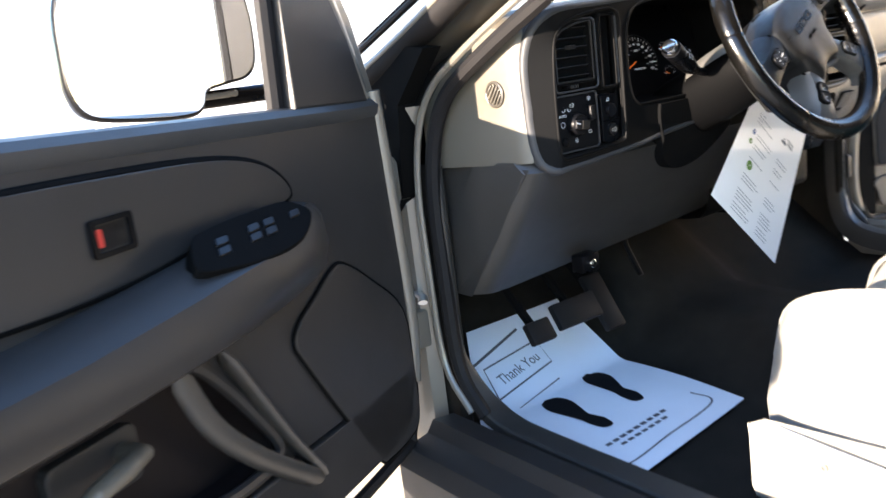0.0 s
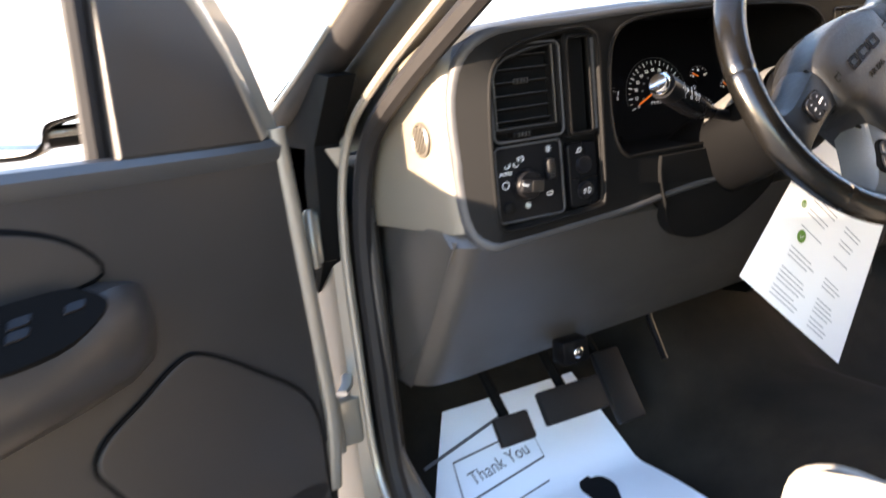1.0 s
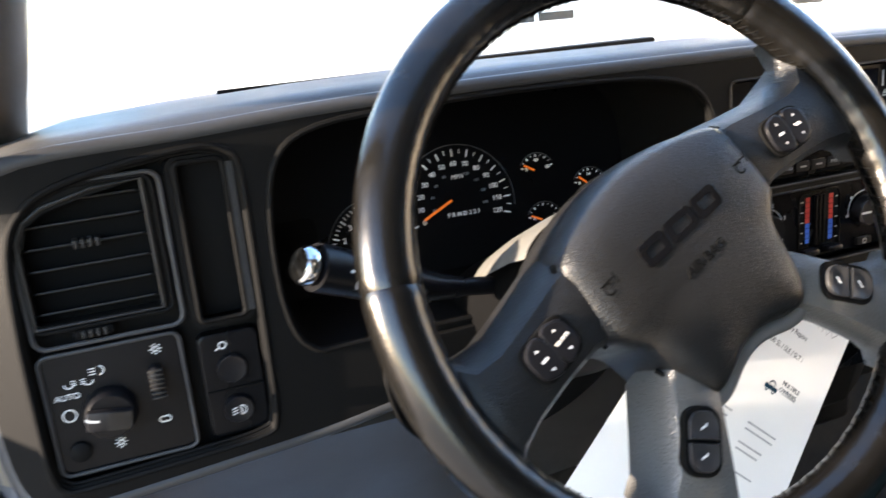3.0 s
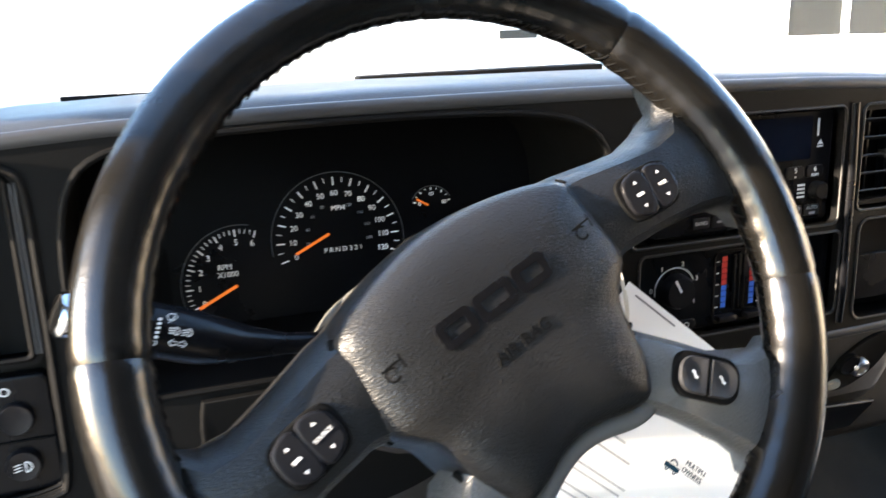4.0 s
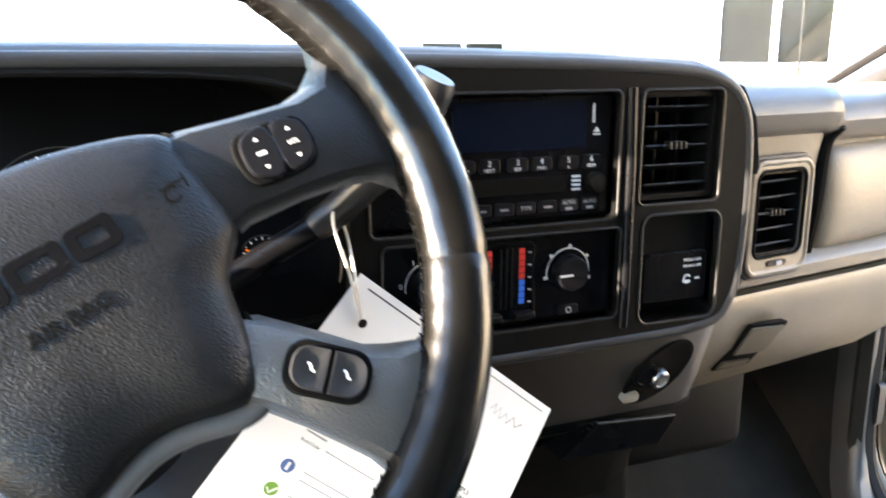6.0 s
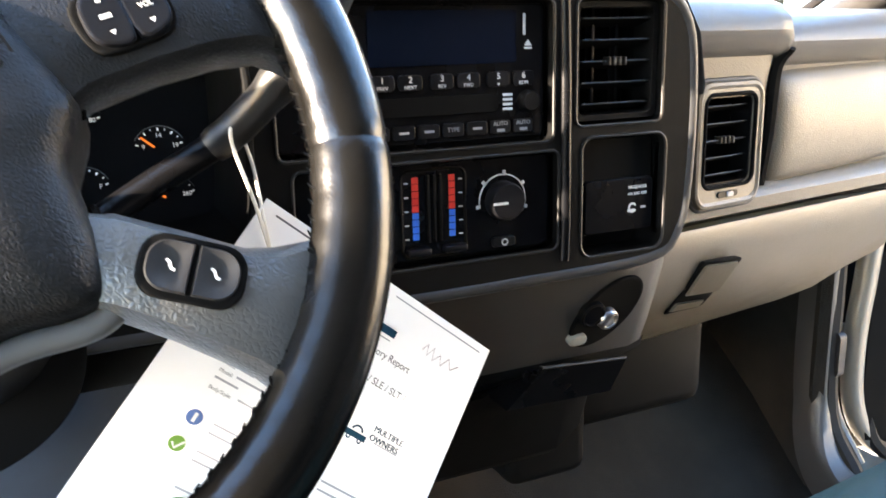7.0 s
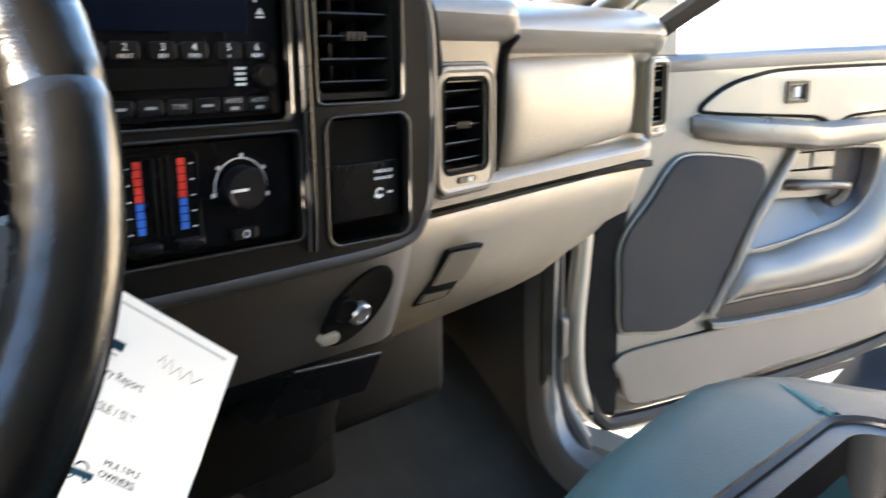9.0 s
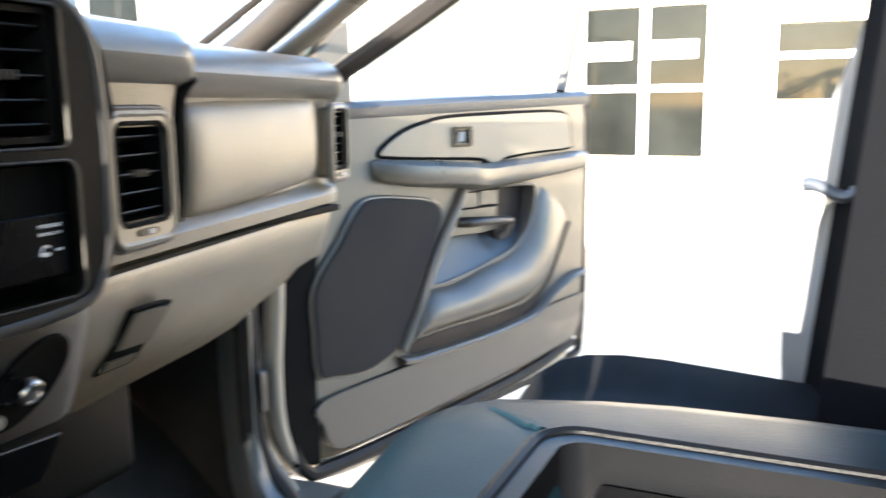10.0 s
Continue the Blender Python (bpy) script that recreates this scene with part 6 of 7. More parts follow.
# ---- doors ----
def front_door(name, label, hinge, along, driver):
    d = Vector((along[0], along[1], 0)).normalized()
    n = Vector((-d.y, d.x, 0)) if driver else Vector((d.y, -d.x, 0))
    H = Vector((hinge[0], hinge[1], 0))

    def P(s, z, w=0.0):
        return H + d * s + n * w + Vector((0, 0, z))

    door = thing(name, (hinge[0], hinge[1], 0.9), label, "truck door")
    belt = 1.470 if driver else 1.498
    # the driver door's shade is put into its trim colour
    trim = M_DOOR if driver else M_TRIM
    rear = 1.12 if driver else 0.845
    slope = 0.045 if driver else 0.028
    far = rear / 0.845  # the rear half is longer on this door
    Z = lambda s: belt + slope * max(0, s)
    # painted shell, with its rounded hinge edge
    rows = []
    for s, k in ((-0.075, 0.6), (-0.07, 0.85), (-0.05, 1.0), (0.2, 1.0), (0.7, 1.0), (rear - 0.02, 1.0), (rear, 0.85)):
        ring = [P(s, 0.875, -0.055 - 0.02 * (1 - k)), P(s, 0.86, -0.07), P(s, 0.85, -0.13 * k), P(s, 1.05, -0.165 * k), P(s, 1.30, -0.175 * k), P(s, Z(s) - 0.03, -0.14 * k), P(s, Z(s) - 0.012, -0.10), P(s, Z(s) - 0.015, -0.04), P(s, 1.2, -0.075)]
        rows.append(ring)
    part("door_shell", loft(rows, close=True, caps=True), M_PAINT, door, "pewter painted door shell")
    seal = [P(-0.045, Z(0) - 0.02, -0.012), P(-0.055, 1.3, -0.012), P(-0.06, 1.0, -0.012), P(-0.03, 0.895, -0.012), P(0.03, 0.878, -0.012), P(0.5, 0.878, -0.012), P(0.77, 0.89, -0.012), P(0.825, 0.95, -0.012), P(0.83, 1.3, -0.012), P(0.83, Z(0.83) - 0.02, -0.012)]
    part("door_seal", tube(spline(seal, 5, False), 0.010, 8), M_RUBBER, door, "black rubber door seal")
    # moulded inner panel with the pull recess going through it
    if driver:
        hole = spline([(0.455, 1.212), (0.50, 1.228), (0.62, 1.235), (0.76, 1.225), (0.77, 1.17), (0.68, 1.12), (0.56, 1.075), (0.44, 1.045), (0.345, 1.055), (0.385, 1.13)], 4)
    else:
        hole = spline([(0.268, 1.184), (0.305, 1.233), (0.332, 1.273), (0.352, 1.312), (0.366, 1.326), (0.411, 1.328), (0.493, 1.328), (0.590, 1.323), (0.604, 1.312), (0.602, 1.28), (0.586, 1.239), (0.55, 1.207), (0.508, 1.188), (0.449, 1.177), (0.374, 1.164), (0.312, 1.157), (0.268, 1.156), (0.258, 1.164)], 4)
    out = [(-0.048, 1.0), (-0.05, 1.2), (-0.045, Z(0) - 0.03), (-0.02, Z(0) - 0.022)] + [(s, Z(s) - 0.020) for s in (0.2, 0.5, 0.8 * far)] + [(0.81 * far, 1.45), (0.815 * far, 1.3), (0.81 * far, 1.1), (0.80 * far, 1.045), (0.60, 1.04), (0.3, 1.03), (0.1, 1.02), (-0.03, 1.008)]
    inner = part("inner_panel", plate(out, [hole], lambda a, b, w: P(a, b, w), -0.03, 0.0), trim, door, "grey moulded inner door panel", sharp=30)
    if driver:
        back = [P(a * 0.94 + 0.03, b * 0.985 + 0.018, -0.048) for a, b in hole]
        bm = loft([[P(a, b, -0.002) for a, b in hole], [P(a * 0.97 + 0.015, b * 0.993 + 0.008, -0.04) for a, b in hole], back], close=True)
        bm.faces.new([bm.verts.new(p) for p in back])
        part("pull_recess", bm, M_CUP, inner)
        for rib in ([(0.432, 1.226), (0.385, 1.15), (0.335, 1.07), (0.272, 0.985)], [(0.506, 1.230), (0.468, 1.15), (0.41, 1.085), (0.345, 1.03), (0.280, 0.980)]):
            path = spline([P(a, b, 0.012) for a, b in rib], 5, False)
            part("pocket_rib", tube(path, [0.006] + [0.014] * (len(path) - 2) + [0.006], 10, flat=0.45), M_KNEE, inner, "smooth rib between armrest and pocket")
        part("recess_edge", tube([P(a, b, 0.0) for a, b in hole], 0.009, 8, closed=True), trim, inner)
    else:
        # a scoop with a sloping floor, and a pull cup darkened for shade at its rear
        lift = lambda a, b: (a * 0.95 + 0.024, max(b, 1.222 + 0.01 * b) if b < 1.25 else b * 0.99 + 0.012)
        back = [P(*lift(a, b), -0.052) for a, b in hole]
        bm = loft([[P(a, b, -0.001) for a, b in hole], [P(a, b - 0.002, -0.006) for a, b in hole], back], close=True)
        bm.faces.new([bm.verts.new(p) for p in back])
        part("pull_recess", bm, M_SCOOP, inner, "dark plastic scoop behind the release handle")
        cup = spline([(0.500, 1.323), (0.590, 1.318), (0.598, 1.305), (0.596, 1.28), (0.582, 1.243), (0.55, 1.213), (0.515, 1.196), (0.500, 1.215), (0.498, 1.27)], 4)
        part("pull_cup", slab(cup, lambda a, b, w: P(a, b, w), -0.06, -0.030, 0.004), M_CUP, inner, "pull cup coloured dark for its deep shade")
        part("recess_edge", tube([P(a, b, 0.0) for a, b in hole], 0.0035, 8, closed=True), trim, inner)
        part("front_rib", tube(spline([P(0.172, 1.052, 0.004), P(0.190, 1.080, 0.006), P(0.221, 1.128, 0.007), P(0.263, 1.207, 0.007), P(0.322, 1.285, 0.006), P(0.352, 1.328, 0.004), P(0.356, 1.338, -0.002)], 5, False), 0.0095, 10), trim, inner)
    # top roll under the window
    rows = []
    for i in range(13):
        s = -0.048 + 0.87 * far * i / 12
        z = Z(max(s, 0))
        rows.append([P(s, z - 0.035, -0.004), P(s, z - 0.025, 0.004), P(s, z - 0.012, 0.006), P(s, z - 0.003, 0.000), P(s, z, -0.014), P(s, z - 0.004, -0.045), P(s, z - 0.03, -0.045)])
    part("top_roll", loft(rows, close=True, caps=True), M_DASH_TOP, door, "dark grained top roll of the door")
    # padded insert
    if driver:
        ins = spline([(0.232, 1.368), (0.262, 1.405), (0.330, 1.430), (0.45, 1.444), (0.65, 1.452), (0.79, 1.452), (0.80, 1.42), (0.79, 1.355), (0.66, 1.338), (0.52, 1.338), (0.40, 1.352), (0.30, 1.360)], 4)
    else:
        ins = spline([(0.124, 1.412), (0.175, 1.442), (0.24, 1.459), (0.325, 1.469), (0.55, 1.474), (0.70, 1.472), (0.735, 1.452), (0.742, 1.41), (0.735, 1.395), (0.60, 1.392), (0.50, 1.386), (0.465, 1.374), (0.44, 1.375), (0.40, 1.388), (0.25, 1.398), (0.15, 1.405)], 4)
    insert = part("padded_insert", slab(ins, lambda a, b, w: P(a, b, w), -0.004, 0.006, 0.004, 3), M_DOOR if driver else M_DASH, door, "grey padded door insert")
    part("insert_groove", tube([P(a, b, 0.001) for a, b in ins], 0.0050, 8, closed=True), M_MATTE, insert)
    # armrest
    rows = []
    if driver:
        line = [(0.185, 1.306, 0.004, 0.020), (0.198, 1.306, 0.026, 0.044), (0.235, 1.306, 0.050, 0.054), (0.30, 1.302, 0.068, 0.056), (0.40, 1.292, 0.078, 0.054), (0.52, 1.284, 0.080, 0.052), (0.66, 1.276, 0.076, 0.048), (0.85, 1.272, 0.068, 0.044), (1.05, 1.270, 0.064, 0.044), (1.075, 1.272, 0.03, 0.03)]
    else:
        line = [(0.105, 1.386, 0.004, 0.012), (0.12, 1.382, 0.020, 0.020), (0.20, 1.372, 0.034, 0.024), (0.34, 1.360, 0.046, 0.026), (0.375, 1.355, 0.044, 0.026), (0.42, 1.352, 0.032, 0.026), (0.55, 1.356, 0.032, 0.024), (0.70, 1.362, 0.034, 0.022), (0.78, 1.366, 0.030, 0.020), (0.80, 1.368, 0.012, 0.012)]
    for s, z, w, h in line:
        rows.append([P(s, z + h, -0.004), P(s, z + h * 0.95, w * 0.6), P(s, z + h * 0.6, w * 0.95), P(s, z, w * 1.05), P(s, z - h * 0.6, w * 0.9), P(s, z - h * 0.95, w * 0.5), P(s, z - h, -0.004)])
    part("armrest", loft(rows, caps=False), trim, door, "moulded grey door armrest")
    if driver:
        pod = [(0.262, 1.346), (0.283, 1.364), (0.312, 1.373), (0.36, 1.375), (0.415, 1.375), (0.465, 1.372), (0.485, 1.366), (0.490, 1.340), (0.478, 1.331), (0.45, 1.325), (0.37, 1.316), (0.295, 1.322)]

        def tilt(a, b, w):
            dw = (1.345 - b) * 0.8
            return P(a + 0.96 * dw, b + 0.27 * dw + w * 0.8, 0.05 + dw + w * 0.5)

        sw = part("switch_pod", slab(spline(pod, 4), tilt, -0.02, 0.004, 0.002), M_MATTE, door, "black power window switch pod")
        for s0, zz, rows_ in ((0.298, 1.360, 1), (0.352, 1.362, 2), (0.382, 1.362, 2), (0.440, 1.361, 2)):
            for row in range(rows_):
                part("window_switch", slab(rrect(s0 - 0.011, s0 + 0.011, zz - 0.012 - row * 0.011, zz - 0.003 - row * 0.011, 0.003), tilt, 0.002, 0.006, 0.0015), M_BUTTON, sw)
        lk = (0.545, 1.391)
    else:
        lk = (0.345, 1.432)
    lp_ = part("lock_switch", plate(rrect(lk[0] - 0.028, lk[0] + 0.028, lk[1] - 0.019, lk[1] + 0.019, 0.004), [rrect(lk[0] - 0.022, lk[0] + 0.022, lk[1] - 0.014, lk[1] + 0.014, 0.003)], lambda a, b, w: P(a, b, w), 0.002, 0.010), M_BLACK, door, "black door lock switch")
    part("rocker", slab(rrect(lk[0] - 0.021, lk[0] + 0.021, lk[1] - 0.013, lk[1] + 0.013, 0.003), lambda a, b, w: P(a, b, w), 0.003, 0.006, 0.001), M_BUTTON if driver else M_MATTE, lp_)
    part("lock_mark", slab(rrect(lk[0] + (0.012 if driver else -0.006), lk[0] + (0.019 if driver else 0.006), lk[1] - 0.009, lk[1] + 0.009, 0.002), lambda a, b, w: P(a, b, w), 0.006, 0.0075), M_RED if driver else M_GREY_INK, lp_)
    # release handle
    hs, hz = (0.60, 1.155) if driver else (0.455, 1.255)
    if driver:
        part("handle_bezel", slab(rrect(hs - 0.07, hs + 0.05, hz - 0.035, hz + 0.03, 0.012), lambda a, b, w: P(a, b, w), -0.05, -0.034, 0.003), trim, inner)
    else:
        part("handle_bezel", slab([(0.336, 1.243), (0.345, 1.238), (0.44, 1.233), (0.497, 1.235), (0.497, 1.284), (0.355, 1.287)], lambda a, b, w: P(a, b, w), -0.05, -0.022, 0.003), trim, inner)
        for a0, a1 in ((0.362, 0.428), (0.431, 0.497)):
            part("upper_bezel", slab([(a0, 1.290), (a1, 1.288), (a1, 1.319), (a0 + 0.004, 1.321)], lambda a, b, w: P(a, b, w), -0.05, -0.018, 0.004), trim, inner)
    hd = tube([P(0.375, 1.262, -0.024), P(0.385, 1.263, -0.004), P(0.41, 1.263, 0.004), P(0.47, 1.259, 0.006), P(0.505, 1.255, 0.004), P(0.513, 1.246, 0.0), P(0.505, 1.228, -0.006), P(0.488, 1.219, -0.014)], [0.013, 0.0135, 0.011, 0.010, 0.010, 0.010, 0.011, 0.010], 12, flat=0.8) if not driver else tube([P(hs - 0.045, hz + 0.004, -0.034), P(hs - 0.04, hz + 0.006, -0.006), P(hs - 0.01, hz + 0.006, 0.004), P(hs + 0.03, hz + 0.002, 0.006), P(hs + 0.045, hz - 0.010, -0.004)], [0.014, 0.015, 0.014, 0.0125, 0.010], 12, flat=0.8)
    part("release_handle", hd, material("bronze_handle" if driver else "brown_handle", (0.10, 0.085, 0.065) if driver else (0.022, 0.015, 0.011), 0.4, vary=0.1), door, "dark plastic door release handle")
    # speaker grille
    spk = [(-0.035, 1.205), (0.02, 1.27), (0.06, 1.318), (0.10, 1.336), (0.20, 1.327), (0.265, 1.314), (0.281, 1.293), (0.272, 1.265), (0.215, 1.16), (0.165, 1.075), (0.13, 1.052), (0.072, 1.041), (0.0, 1.05), (-0.031, 1.061), (-0.037, 1.13)]
    if driver:
        spk = [(-0.03, 1.12), (0.06, 1.20), (0.13, 1.245), (0.165, 1.246), (0.215, 1.222), (0.262, 1.20), (0.280, 1.175), (0.262, 1.14), (0.19, 1.03), (0.11, 0.92), (0.08, 0.905), (0.0, 0.905), (-0.035, 0.925), (-0.04, 1.0)]
    so_ = spline(spk, 4)
    sg = part("speaker_grille", slab(so_, lambda a, b, w: P(a, b, w), -0.02, 0.006 if driver else 0.012, 0.005, 3), M_DOOR if driver else M_GRILLE, door, "dark cloth speaker cover")
    part("speaker_edge", tube([P(a, b, 0.003) for a, b in so_], 0.0026 if driver else 0.005, 8, closed=True), M_MATTE if driver else trim, sg)
    # map pocket: a bulging lower body over a slot whose shade is a dark strip
    rows = []
    if not driver:
        up = spline([(0.190, 1.075), (0.215, 1.115), (0.249, 1.150), (0.32, 1.152), (0.411, 1.168), (0.508, 1.183), (0.571, 1.217), (0.604, 1.28), (0.625, 1.318)], 4, False)
        dn = spline([(0.184, 1.058), (0.200, 1.060), (0.22, 1.063), (0.319, 1.064), (0.41, 1.062), (0.509, 1.063), (0.590, 1.070), (0.668, 1.112), (0.745, 1.225)], 4, False)
        m_ = min(len(up), len(dn))
        for i in range(m_):
            (a0, b0), (a1, b1) = up[i], dn[i]
            swell = 0.3 + 0.7 * math.sin(math.pi * i / (m_ - 1)) ** 0.6
            rows.append([P(a0 + (a1 - a0) * k, b0 + (b1 - b0) * k, w * swell) for k, w in ((0, -0.006), (0.04, 0.004), (0.15, 0.020), (0.32, 0.033), (0.5, 0.038), (0.66, 0.034), (0.80, 0.022), (0.92, 0.006), (1.0, -0.012))])
        part("map_pocket", loft(rows, caps=False), trim, door, "bulging grey map pocket")
        slot_o = dn[2:] + [(0.750, 1.222), (0.674, 1.106), (0.595, 1.043), (0.509, 1.035), (0.41, 1.032), (0.319, 1.033), (0.205, 1.036), (0.188, 1.046)]
        part("pocket_slot", slab(slot_o, lambda a, b, w: P(a, b, w), -0.006, 0.003), M_CUP, door, "dark strip standing for the shaded map pocket slot")
        ledge = spline([(0.165, 1.040), (0.205, 1.036), (0.319, 1.033), (0.41, 1.032), (0.509, 1.035), (0.595, 1.044), (0.664, 1.075), (0.740, 1.10), (0.80, 1.105)], 4, False)
        part("pocket_lip", loft([[P(a, b + 0.003, 0.000), P(a, b + 0.001, 0.018), P(a, b - 0.003, 0.022), P(a, b - 0.010, 0.018), P(a, b - 0.016, 0.0)] for a, b in ledge], caps=False), trim, door)
    for i in range(12 if driver else 0):
        t = i / 11
        s = 0.185 + 0.60 * t + (0.12 if driver else 0)
        zt = (1.05 if driver else 1.17) + 0.05 * t ** 1.5 - 0.11 * (1 - t) ** 3
        zb = (0.945 if driver else 1.065) + 0.10 * t ** 2.2
        b = 0.040 * math.sin(math.pi * min(1, 0.15 + t)) + 0.008
        rows.append([P(s, zt, -0.004), P(s, zt - 0.010, b * 0.4), P(s, (zt + zb) / 2 + 0.01, b * 0.95), P(s, zb + 0.015, b), P(s, zb + 0.003, b * 0.85), P(s, zb, b * 0.4), P(s, zb + 0.006, -0.004)])
    if driver:
        part("map_pocket", loft(rows, caps=False), trim, door, "bulging grey map pocket")
    slot_ = spline([P(0.165, 1.068, 0.004), P(0.19, 1.052, 0.010), P(0.30, 1.066, 0.012), P(0.5, 1.085, 0.012), P(0.68, 1.125, 0.010), P(0.755, 1.175, 0.004)], 5, False)
    if driver:
        slot_ = [Vector(p) + d * 0.12 - Vector((0, 0, 0.12)) for p in slot_]
        part("pocket_slot", tube(slot_, 0.014, 8), M_MATTE, door)
    lip_ = spline([P(0.165, 1.058, 0.010), P(0.19, 1.040, 0.016), P(0.30, 1.050, 0.018), P(0.5, 1.066, 0.018), P(0.70, 1.100, 0.014), P(0.785, 1.14, 0.006)], 5, False)
    if driver:
        lip_ = [Vector(p) + d * 0.12 - Vector((0, 0, 0.12)) for p in lip_]
        part("pocket_lip", tube(lip_, 0.008, 8), trim, door)
    # lower carpeted kick pad
    low = spline([(-0.025, 1.012), (0.2, 1.020), (0.5, 1.034), (0.795, 1.046), (0.805, 1.02), (0.785, 0.965), (0.74, 0.945), (0.5, 0.928), (0.2, 0.918), (0.03, 0.918), (-0.01, 0.935), (-0.025, 0.97)], 4)
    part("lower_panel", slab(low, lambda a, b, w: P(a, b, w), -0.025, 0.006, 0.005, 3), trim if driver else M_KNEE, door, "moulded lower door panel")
    if not driver:
        part("panel_line", tube([P(a, b, 0.0045) for a, b in low], 0.0022, 8, closed=True), M_EDGE, door)
        part("front_seal_panel", slab([(-0.100, 0.95), (-0.085, 0.915), (-0.030, 0.905), (-0.036, 1.20), (-0.015, 1.275), (-0.06, 1.28), (-0.100, 1.20)], lambda a, b, w: P(a, b, w), -0.06, 0.003, 0.006, 3), M_MATTE, door, "black front edge of the inner panel")
        part("lower_seal", tube(spline([P(-0.085, 0.96, -0.01), P(-0.06, 0.905, -0.006), P(0.0, 0.888, -0.004), P(0.3, 0.892, -0.004), P(0.6, 0.905, -0.006), P(0.78, 0.93, -0.01)], 5, False), 0.013, 8), M_RUBBER, door, "black rubber lower door seal")
    off = 0.0 if driver else -0.045
    strip = [P(-0.045 + off, Z(0) + 0.01, -0.006), P(-0.052 + off, 1.36, -0.004), P(-0.062 + off, 1.2, -0.004), P(-0.070 + off, 1.08, -0.006), P(-0.060 + off, 0.98, -0.010)]
    if not driver:
        strip += [P(-0.070, 0.915, -0.014), P(-0.01, 0.884, -0.018), P(0.10, 0.872, -0.022), P(0.4, 0.874, -0.022), P(0.75, 0.905, -0.022)]
    part("door_edge", tube(spline(strip, 4, False), 0.0135 if driver else 0.017, 10), M_PAINT, door, "pewter painted front edge of the door")
    # window surround and front triangle
    if driver:
        fr = [P(-0.02, Z(0), -0.02), P(0.015, 1.555, -0.02), P(0.075, 1.655, -0.015), P(0.18, 1.77, 0.0), P(0.33, 1.885, 0.02)]
    else:
        fr = [P(-0.055, 1.515, -0.02), P(-0.032, 1.575, -0.02), P(0.01, 1.618, -0.018), P(0.06, 1.662, -0.012), P(0.17, 1.765, 0.0), P(0.33, 1.885, 0.02)]
    foot = 0.79 if driver else 0.735
    fr = spline(fr + [P(0.52 * far, 1.935, 0.03), P(0.72 * far, 1.93, 0.03), P(0.815 * far, 1.86, 0.01), P(0.785 * far, 1.70, -0.01), P(foot * far, Z(foot * far), -0.02)], 6, False)
    wf = part("window_frame", tube(fr, 0.021 if driver else 0.016, 10), M_PAINT if driver else M_TRIM, door, "pewter window frame")
    edge = [(-0.02, Z(0)), (0.02, 1.56), (0.10, 1.69), (0.18, 1.765), (0.155, 1.80), (0.07, 1.725), (-0.015, 1.59), (-0.058, Z(0))]
    if not driver:
        edge = [(-0.03, 1.50), (-0.03, 1.558), (0.012, 1.597), (0.056, 1.632), (0.17, 1.74), (0.155, 1.80), (0.04, 1.70), (-0.055, 1.611), (-0.095, 1.565), (-0.09, 1.50)]
    part("frame_front", slab(edge, lambda a, b, w: P(a, b, w), -0.06, -0.008, 0.006, 3), M_PAINT, wf, "wide painted front of the window frame")
    tri = [(-0.015, Z(0) - 0.004), (0.185, Z(0.185) - 0.004), (0.180, 1.765), (0.10, 1.69), (0.02, 1.56)]
    if not driver:
        tri = [(-0.04, Z(0) - 0.004), (0.068, Z(0.068) - 0.004), (0.066, 1.625), (0.03, 1.605), (-0.02, 1.56)]
    part("corner_trim", slab(tri, lambda a, b, w: P(a, b, w), -0.035, 0.002, 0.004), trim, door, "grey triangular mirror trim")
    if driver:
        part("division_bar", tube([P(0.195, Z(0.195) - 0.02, -0.025), P(0.190, 1.775, -0.012)], 0.012, 8), M_RUBBER, door)
    return door, P


driver_door, PD = front_door("driver_door", "open driver door with shade-darkened inner panel and switch pod", (0.565, 1.139), (-0.872, -0.49), True)
pass_door, PP = front_door("passenger_door", "open passenger door with grey inner panel and speaker cover", (2.363, 1.217), (0.962, -0.273), False)

# driver's side mirror on its arm
mir = spline([(0.160, 1.575), (0.162, 1.53), (0.180, 1.500), (0.23, 1.489), (0.30, 1.484), (0.325, 1.492), (0.335, 1.515), (0.36, 1.522), (0.395, 1.530), (0.409, 1.56), (0.408, 1.63), (0.385, 1.685), (0.30, 1.70), (0.20, 1.69), (0.168, 1.65)], 4)
mt = lambda a, b, w: (a + 0.01 - w * 0.19, 1.205 - w * 0.98 - (a - 0.28) * 0.19, b)
mh = part("side_mirror", slab([((a - 0.285) * 1.05 + 0.285, (b - 1.59) * 1.06 + 1.59) for a, b in mir], mt, -0.10, 0.0, 0.012, 3), M_BLACK, driver_door, "black side mirror housing")
part("mirror_glass", slab(mir, mt, -0.004, 0.0025), M_MIRROR, mh, "silvered mirror glass")
part("mirror_arm", box(0.315, 0.47, 1.235, 1.30, 1.486, 1.512, 0.01, seg=3), M_BLACK, mh)
part("arm_cap", box(0.335, 0.405, 1.222, 1.24, 1.499, 1.509, 0.004), M_PAINT, mh)


# ---- seats ----
def cushion_ring(xc, half, y, zb, zt, bolster, n=17):
    top = []
    for i in range(n):
        t = -1 + 2 * i / (n - 1)
        b = bolster * math.exp(-((abs(t) - 0.74) / 0.18) ** 2)
        edge = (zt - zb) * 0.75 * max(0, (abs(t) - 0.70) / 0.30) ** 2.6
        top.append((xc + half * t, y, zt + b - edge))
    return top + [(xc + half * 0.98, y, zb), (xc - half * 0.98, y, zb)]


